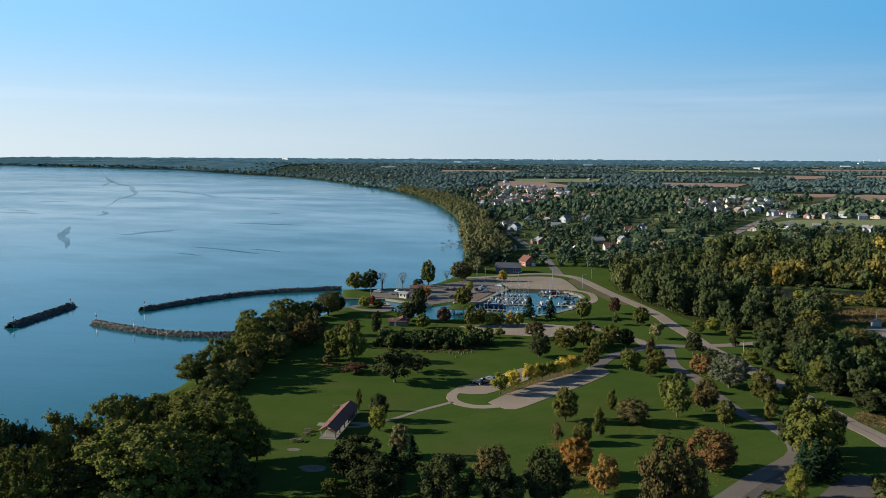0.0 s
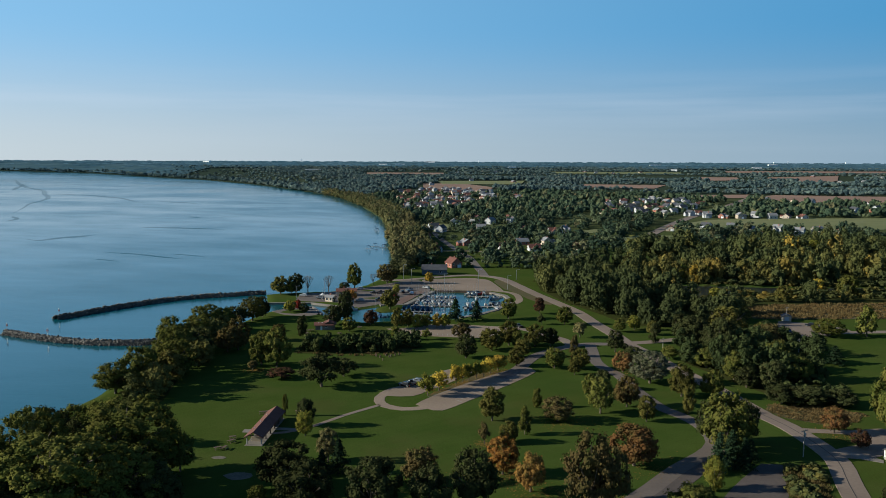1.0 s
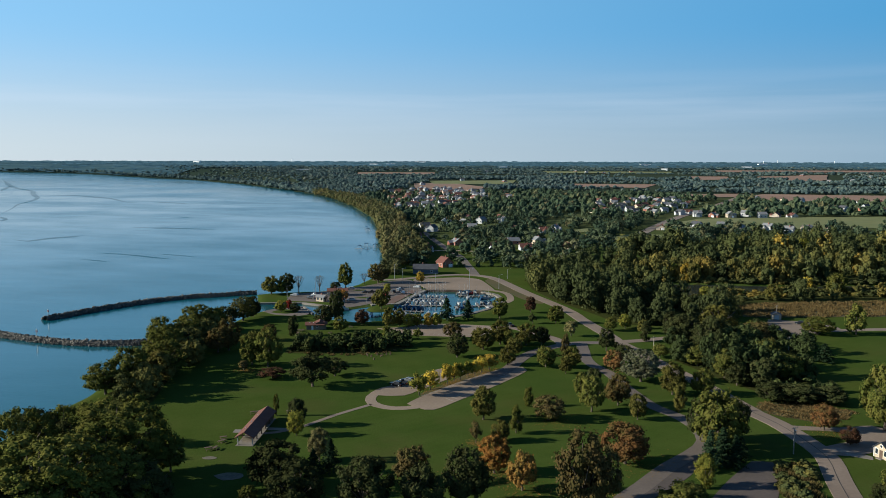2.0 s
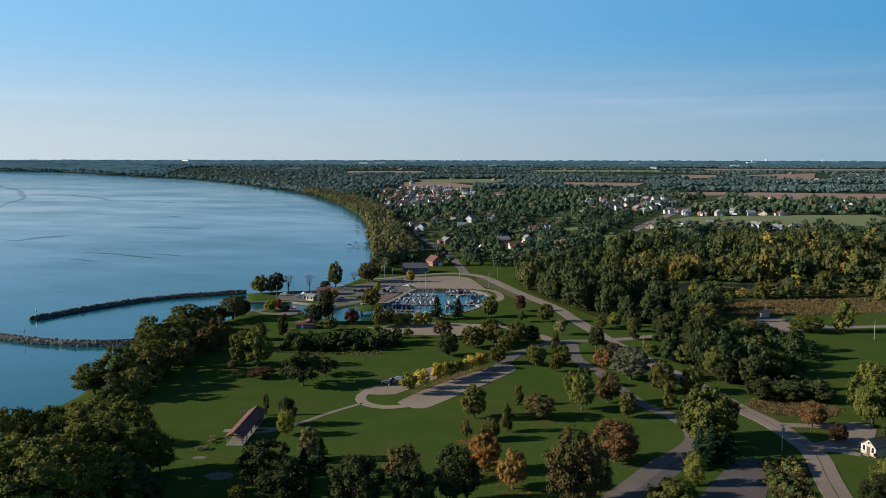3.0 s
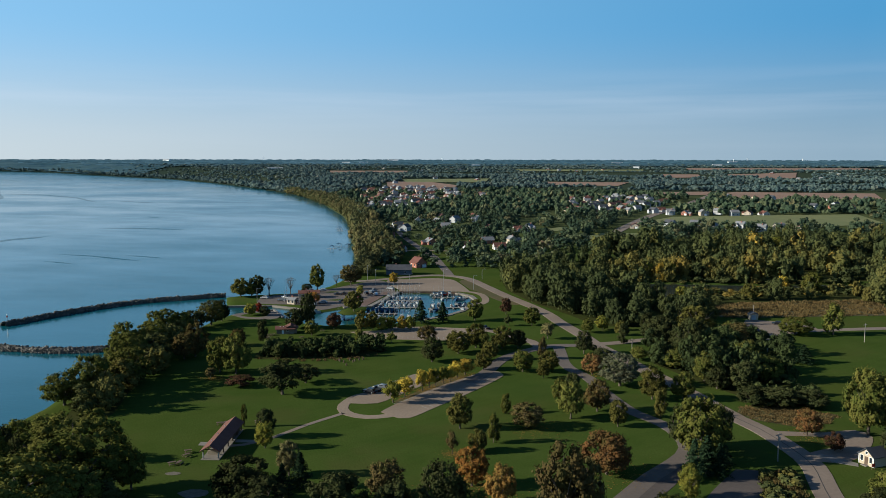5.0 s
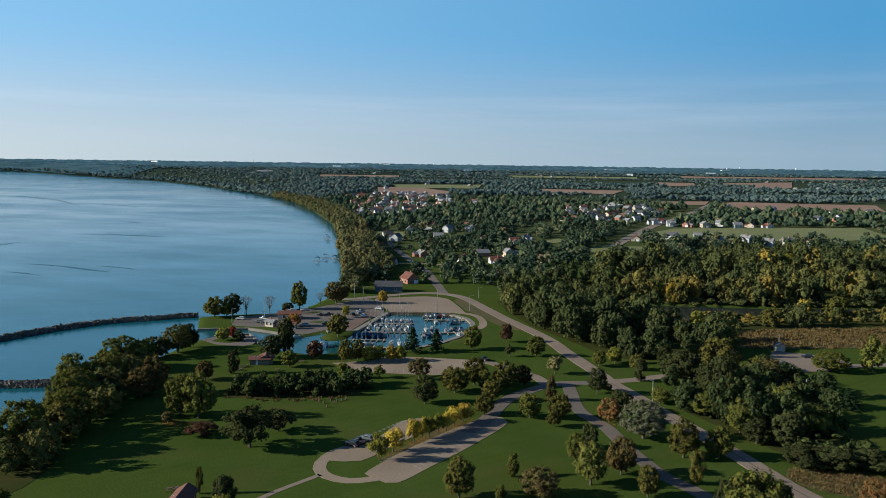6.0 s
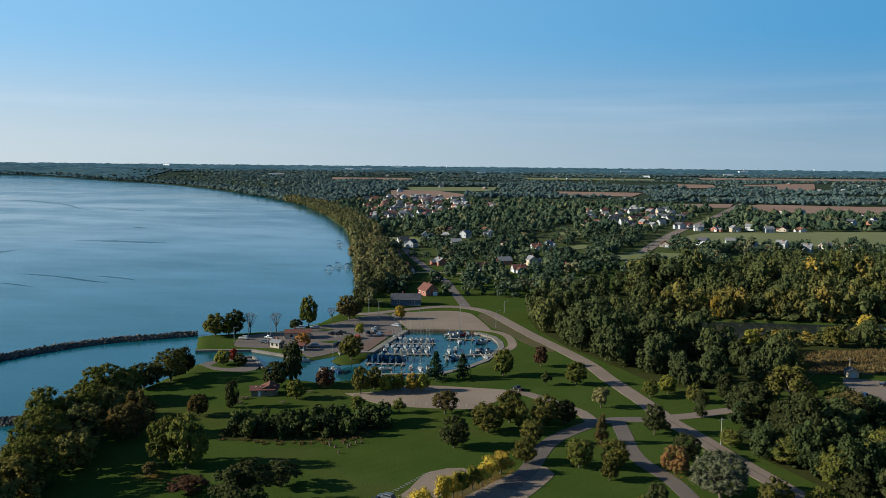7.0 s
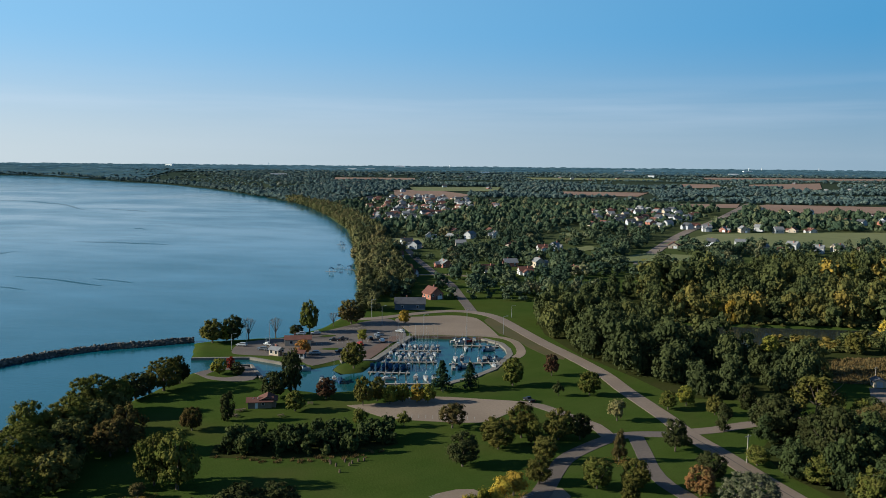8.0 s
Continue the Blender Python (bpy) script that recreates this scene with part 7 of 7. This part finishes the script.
house(-63.65, 433.2, 98, 6.0, 10.5, 2.6, 1.1, TAN_WALL, ROOF_BROWN, "long low harbour building with a brown roof", False, False, "harbour_building", "building", "harbour buildings")
house(-68.88, 414.2, 60, 3.4, 4.6, 2.3, 0.9, CREAM_WALL, ROOF_GREY, "small cream fuel hut on the quay", False, False, "harbour_hut", "hut", "harbour buildings")
house(-58.9, 409.45, 80, 2.6, 4.0, 2.2, 0.8, SIDING, ROOF_BROWN, "small white harbour hut with a brown roof", False, False, "harbour_hut", "hut", "harbour buildings")
house(-20.43, 520.6, 90, 9.0, 15.5, 3.2, 2.6, BLUE_WALL, ROOF_DARK, "long slate-blue house with a dark roof", False, False)
house(-9.03, 553.85, 30, 8.0, 9.5, 3.2, 3.4, BRICK_WALL, ROOF_RED, "brick house with a steep red roof", True, False)

SORTS = [
    (7.2, 9.5, 4.6, 2.6, SIDING, ROOF_GREY, "white two-storey house with a grey roof among trees"),
    (8.0, 9.5, 2.8, 2.4, TAN_WALL, ROOF_BROWN, "tan one-storey house with a brown roof among trees"),
    (7.2, 10.5, 4.4, 2.8, GREY_WALL, ROOF_DARK, "grey two-storey house with a dark roof among trees"),
    (7.6, 9.5, 2.8, 2.5, SIDING, ROOF_BROWN, "white one-storey house with a brown roof among trees"),
    (7.2, 9, 4.4, 2.6, CREAM_WALL, ROOF_GREY, "cream two-storey house with a grey roof among trees"),
    (7.6, 10, 3.0, 2.5, BRICK_WALL, ROOF_GREY, "brick house with a grey roof among trees"),
]
FIRST = []
HOUSES = []


def far_house(x, y, turn, w, d, h, rise, wall_mat, roof_mat, label):
    """A house seen from a kilometre off: walls, roof, wing, garage door and two windows."""
    top = thing("house", x, y, turn, ground_z(x, y), label, "house", "village houses")
    part("wall", walls(bmesh.new(), w, d, h, rise), wall_mat, top)
    part("roof", gable(bmesh.new(), w, d, h, rise), roof_mat, top)
    for name, bm, mat in (("wing", walls(bmesh.new(), w * 0.55, d * 0.5, h * 0.8, rise * 0.6), wall_mat), ("wing_roof", gable(bmesh.new(), w * 0.55, d * 0.5, h * 0.8, rise * 0.6), roof_mat)):
        bmesh.ops.transform(bm, matrix=pose(w * 0.62, -d * 0.1, 0, 0, 0, 90), verts=bm.verts)
        part(name, bm, mat, top)
    part("garage_door", box(bmesh.new(), w * 0.05, -d / 2 - 0.06, 0, w * 0.42, -d / 2 + 0.02, 2.1), WHITE_PAINT, top)
    for s in (-1, 1):
        part("window", box(bmesh.new(), s * w / 2 - 0.06, -0.7, h * 0.4, s * w / 2 + 0.06, 0.7, h * 0.4 + 1.2), GLASS, top)
    return top


def put_house(x, y, sort, turn, far=False):
    HOUSES.append((x, y))
    if (sort, far) not in [s for s, _ in FIRST]:
        FIRST.append(((sort, far), (far_house if far else house)(x, y, turn, *SORTS[sort])))
        return
    copy_thing(dict(FIRST)[sort, far], pose(x, y, ground_z(x, y), 0, 0, turn))


PLOTS = [(-14.2, 893.9), (7.6, 893.9), (13.7, 817.9), (25.1, 893), (49.4, 892), (58.9, 815.1), (81.7, 787.5), (92.1, 791.3), (65.8, 687.8), (87.4, 659.3), (-34.2, 843.6), (-25.6, 817.9), (-1.1, 692.5), (-24.7, 641.2), (28.5, 665), (198.5, 815.1), (237.5, 829.3), (261.2, 824.6), (268.8, 794.2), (285, 786.6), (300.2, 807.5), (279.3, 973.8), (296.4, 969), (313.5, 962.3), (337.2, 978.5), (346.8, 952.8), (368.6, 967.1), (384.8, 960.4), (308.8, 779), (330.6, 790.4), (347.7, 784.7)]
for k, (hx, hy) in enumerate(PLOTS):
    put_house(hx, hy, (0, 5, 4, 0, 0, 1, 3, 0, 4, 1, 2, 2, 5, 3, 3, 1, 2, 0, 4, 3, 0)[k % 21], (k * 47) % 360)
r = np.random.default_rng(33)
ESTATES = [                                     # outline, spacing of the plots, share built on
    ([(-131, 1579), (-42, 1600), (49, 1560), (42, 1281), (-12, 1086), (-88, 1107)], 22, 0.80),
    ([(23, 1470), (97, 1481), (79, 1241), (25, 1234)], 30, 0.45),
    ([(207, 1254), (287, 1308), (352, 1244), (278, 1006), (214, 956), (164, 1019)], 24, 0.70),
    ([(452, 1285), (520, 1255), (491, 1190), (422, 1186)], 28, 0.7),
    ([(478, 1116), (560, 1093), (530, 1030), (454, 1050)], 26, 0.8),
    ([(540, 1210), (684, 1178), (665, 1130), (545, 1150)], 28, 0.8),
    ([(-47.5, 579.5), (-26, 570), (-30, 722), (-47.5, 836), (-66, 817), (-58, 722)], 30, 0.7),
    ([(14.2, 620), (57, 617.5), (100, 722), (85.5, 755), (19, 750.5)], 38, 0.5),
    ([(-60, 930), (20, 905), (85, 930), (60, 1010), (-50, 1040)], 36, 0.4)]
far_plots = []
for outline, gap, share in ESTATES:
    x, y = scatter(outline, gap, r, 0.3)
    ok = r.uniform(size=len(x)) < share
    far_plots.append(np.column_stack([x[ok], y[ok]]))
far_plots = np.vstack(far_plots)
far_farms = np.column_stack([r.uniform(-400, 1500, 26), r.uniform(1700, 2900, 26)])
far_farms = far_farms[np.abs(far_farms[:, 0]) < far_farms[:, 1] * 0.55]
far_plots = np.vstack([far_plots, far_farms[sd_polygon(LAKE, far_farms[:, 0], far_farms[:, 1]) > 60]])
lane = spline(LANE, 8)
far_plots = far_plots[np.min(np.hypot(far_plots[:, :1] - lane[None, :, 0], far_plots[:, 1:] - lane[None, :, 1]), axis=1) > 13]
for k, (hx, hy) in enumerate(far_plots):
    put_house(hx, hy, (0, 1, 2, 2, 3, 4, 1, 5)[int(r.integers(0, 8))], 20 + 90 * int(r.integers(0, 4)) + r.uniform(-12, 12), math.hypot(hx, hy) > 760)
HOUSES = np.array(HOUSES)


# ---- boat lifts and jetties along the lake shore ----
def jetty(x, y, turn):
    top = thing("boat_lift", x, y, turn, LEVEL, "dark timber boat lift standing in the lake", "boat lift", "boat lifts")
    part("deck", box(bmesh.new(), -4, -0.6, 0.5, 4, 0.6, 0.62, 0.02), WOOD_GREY, top)
    part("canopy", gable(bmesh.new(), 3.0, 6.0, 2.6, 0.5, 0.2, 0.1), BLUE_CANVAS, top)
    for sx in (-1.25, 1.25):
        for sy in (-2.8, 2.8):
            part("post", rod(bmesh.new(), (sx, sy, -2), (sx, sy, 2.7), 0.07, 0.07, 5), STEEL, top)


jetty(-79.8, 666.9, 10)
jetty(-76, 685.9, 20)
jetty(-68.4, 679.25, 5)
jetty(-91.2, 836, 10)
jetty(-95, 859.75, 15)

# ---- stumps and posts on the lawn, shrubs in the verge ----
for sx, sy in [(-32.8, 296.7), (-31.3, 295.2), (-29.4, 298.1), (-27.5, 297.1), (-26.1, 298.6), (-28, 295.7), (-24.7, 299.1), (-29.9, 291), (-33.2, 298)]:
    stump = thing("stump", sx, sy, 0, 0, "short dark timber stump on the lawn", "stump", "stumps on the lawn")
    part("wood", rod(bmesh.new(), (0, 0, -0.1), (0.03, 0, 0.8), 0.26, 0.2, 8), WOOD_DARK, stump)
x, y = scatter([(-85.5, 532), (85.5, 532), (95, 617.5), (118.8, 608), (171, 655.5), (285, 731.5), (494, 741), (722, 855), (855, 1235), (665, 1263.5), (190, 1463), (-142.5, 1520), (-304, 1520)], 8.6, r)
sd_fields = np.min([np.minimum(sd_polygon(f[1], x, y), sd_polygon(f[1], x, y + (45 if "harvested" in f[3] else 12))) for f in FIELDS], axis=0)
street = np.min([np.min(np.hypot(x[:, None] - c[None, :, 0], y[:, None] - c[None, :, 1]), axis=1) - wide for c, wide in (
    (spline(LANE, 8), -2.0), (spline(COUNTY_ROAD, 8), 9.0), (spline(SIDE_STREET, 6), 3.0))], axis=0)
ok = (sd_fields > 3) & (street > 7.5) & (sd_polygon(LAKE, x, y) > 12) & (sd_polygon(W_EAST, x, y) > 0) & (sd_polygon([(-34, 475), (42.8, 475), (42.8, 540), (24, 552), (-16, 545), (-34, 545)], x, y) > 0)
ok &= patches(x, y, 42, 8.0) + r.normal(scale=0.16, size=len(x)) > np.where(y < 780, -0.11, np.where(y < 900, -0.04, -0.10))
HOUSES = np.vstack([HOUSES, [(-9.0, 553.9), (-9.0, 545.0)]])
off_x, off_y = x[:, None] - HOUSES[None, :, 0], y[:, None] - HOUSES[None, :, 1]
old = HOUSES[None, :, 1] < 930
ok &= ~np.any((np.abs(off_x) < np.where(old, 8, 6.5)) & (off_y > np.where(old, -27, -14)) & (off_y < 8), axis=1)      # gardens open to the south
# garden greens with extra blue mixed in as painted haze
WOOD_TOWN_HAZED = wood_material("garden_trees_hazed", [(0, (0.033, 0.051, 0.032)), (0.6, (0.058, 0.077, 0.042)), (0.9, (0.092, 0.105, 0.052)), (1, (0.135, 0.114, 0.056))])
rows = rows_of(x[ok], y[ok], 8.4, 8.0, r, None, 0.55)
young = np.min([sd_polygon(e[0], rows[:, 0], rows[:, 1]) for e in ESTATES[:6]], axis=0) < 0       # small trees on the new estates
rows[:, 2:4] *= np.where(young, 0.68, 1.0)[:, None]
near = rows[:, 1] < 950
wood("village_trees", "green garden and street trees of the village", LIGHT_CLOUDS, rows[near], WOOD_TOWN_HAZED, "trees")
wood("village_trees_far", "far green garden trees of the village", FAR_CLOUDS, rows[~near], WOOD_TOWN_HAZED, "trees")

def haze_glow_material():
    """Plain blue-green distance at the horizon; glow stands in for many kilometres of air."""
    m, n, l, p = nodes_of("haze_glow_distance")
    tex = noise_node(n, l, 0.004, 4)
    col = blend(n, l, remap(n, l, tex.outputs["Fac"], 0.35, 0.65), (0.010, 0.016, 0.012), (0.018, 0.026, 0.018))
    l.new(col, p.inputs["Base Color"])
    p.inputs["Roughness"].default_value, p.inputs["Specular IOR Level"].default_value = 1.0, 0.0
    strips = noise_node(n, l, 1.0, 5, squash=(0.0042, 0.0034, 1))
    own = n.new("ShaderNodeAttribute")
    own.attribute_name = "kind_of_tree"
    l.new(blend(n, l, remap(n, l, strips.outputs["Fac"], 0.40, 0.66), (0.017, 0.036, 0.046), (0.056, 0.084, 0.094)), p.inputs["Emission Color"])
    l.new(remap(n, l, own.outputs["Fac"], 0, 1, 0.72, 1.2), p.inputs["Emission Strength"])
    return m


HAZE_GLOW = haze_glow_material()
# leaf colours paled and blued to paint in the haze of distance
WOOD_FAR_HAZED = wood_material("far_woodland_hazed", [(0, (0.045, 0.069, 0.069)), (0.6, (0.073, 0.101, 0.093)), (0.9, (0.100, 0.125, 0.102)), (1, (0.127, 0.134, 0.107))])
wood("woodland_shore_last", "farthest belt of trees along the curving lake shore, tinted for haze", FAR_CLOUDS, SHORE_LAST, WOOD_FAR_HAZED)
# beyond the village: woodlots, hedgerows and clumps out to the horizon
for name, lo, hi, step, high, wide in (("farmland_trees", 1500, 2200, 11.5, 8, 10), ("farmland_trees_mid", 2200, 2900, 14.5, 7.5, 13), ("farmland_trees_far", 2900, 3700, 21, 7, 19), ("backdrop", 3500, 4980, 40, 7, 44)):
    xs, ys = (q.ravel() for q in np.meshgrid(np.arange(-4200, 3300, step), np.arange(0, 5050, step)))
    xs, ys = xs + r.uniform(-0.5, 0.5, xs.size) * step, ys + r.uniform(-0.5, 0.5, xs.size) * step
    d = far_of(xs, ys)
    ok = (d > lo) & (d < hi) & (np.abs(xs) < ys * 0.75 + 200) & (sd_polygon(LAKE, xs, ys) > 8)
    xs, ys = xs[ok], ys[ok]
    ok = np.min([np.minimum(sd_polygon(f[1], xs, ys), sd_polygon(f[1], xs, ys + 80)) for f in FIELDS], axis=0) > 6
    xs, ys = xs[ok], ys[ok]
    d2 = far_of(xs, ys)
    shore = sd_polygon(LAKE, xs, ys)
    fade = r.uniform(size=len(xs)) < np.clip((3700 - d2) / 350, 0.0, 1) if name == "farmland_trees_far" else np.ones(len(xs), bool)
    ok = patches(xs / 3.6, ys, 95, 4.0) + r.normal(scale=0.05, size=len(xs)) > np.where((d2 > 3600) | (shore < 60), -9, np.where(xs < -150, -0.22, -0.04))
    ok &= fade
    wood(name, "far green woodlots and hedgerows out to the horizon, tinted for haze", BACK_CLOUDS if lo > 2000 else FAR_CLOUDS, rows_of(xs[ok], ys[ok], high, wide, r, None, 0.35), HAZE_GLOW if name == "backdrop" else WOOD_FAR_HAZED)
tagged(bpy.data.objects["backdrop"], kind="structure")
# the closed canopy under the farthest crowns, a sheet glowing in place of haze
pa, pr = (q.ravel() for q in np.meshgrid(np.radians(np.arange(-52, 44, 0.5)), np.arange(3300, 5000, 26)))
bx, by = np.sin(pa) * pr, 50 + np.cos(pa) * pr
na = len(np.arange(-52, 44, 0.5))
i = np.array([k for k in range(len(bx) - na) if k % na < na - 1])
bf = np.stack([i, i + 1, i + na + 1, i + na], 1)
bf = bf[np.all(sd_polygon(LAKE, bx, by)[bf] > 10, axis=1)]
backdrop_canopy = new("backdrop_canopy", mesh_of("backdrop_canopy", np.stack([bx, by, land_z(bx, by) + 3.5], 1), bf, HAZE_GLOW, True))
tagged(backdrop_canopy, "closed woodland at the far horizon, glowing blue-green for haze", "backdrop", kind="structure")


# ---- halls and water towers on the skyline ----
def far_hall(x, y, turn, w, d, h):
    top = thing("hall", x, y, turn, ground_z(x, y) + 3, "long pale hall on the far skyline", "building", "skyline buildings")
    part("wall", walls(bmesh.new(), w, d, h, h * 0.2), WHITE_PAINT, top)
    part("roof", gable(bmesh.new(), w, d, h, h * 0.2, 0.8, 0.5), SIDING, top)


def water_tower(x, y, high):
    top = thing("water_tower", x, y, 0, ground_z(x, y), "white water tower on the far skyline", "water tower", "skyline towers")
    part("shaft", rod(bmesh.new(), (0, 0, -1), (0, 0, high * 0.75), 1.6, 1.1, 10), WHITE_PAINT, top)
    bm = bmesh.new()
    bmesh.ops.create_uvsphere(bm, u_segments=14, v_segments=8, radius=3.2, matrix=Matrix.Translation((0, 0, high * 0.84)) @ Matrix.Diagonal((1, 1, 0.75, 1)))
    part("tank", bm, WHITE_PAINT, top)


for hx, hy, turn, w, d, h in ((-394, 3880, 80, 12, 38, 5), (-316, 3890, 95, 12, 42, 5), (-215, 4700, 85, 14, 60, 6), (865, 3880, 88, 14, 48, 5), (711, 2893, 70, 10, 20, 6), (1411, 3900, 100, 14, 44, 6),
                              (-1361, 4320, 60, 14, 44, 7), (-520, 2790, 95, 12, 50, 4), (180, 3380, 90, 10, 34, 4), (1150, 3350, 80, 12, 36, 4)):
    far_hall(hx, hy, turn, w, d, h)
for hx, hy, high in ((-961, 4800, 19), (1425, 3925, 22), (1685, 4440, 19), (1903, 4260, 18), (60, 4700, 18)):
    water_tower(hx, hy, high)
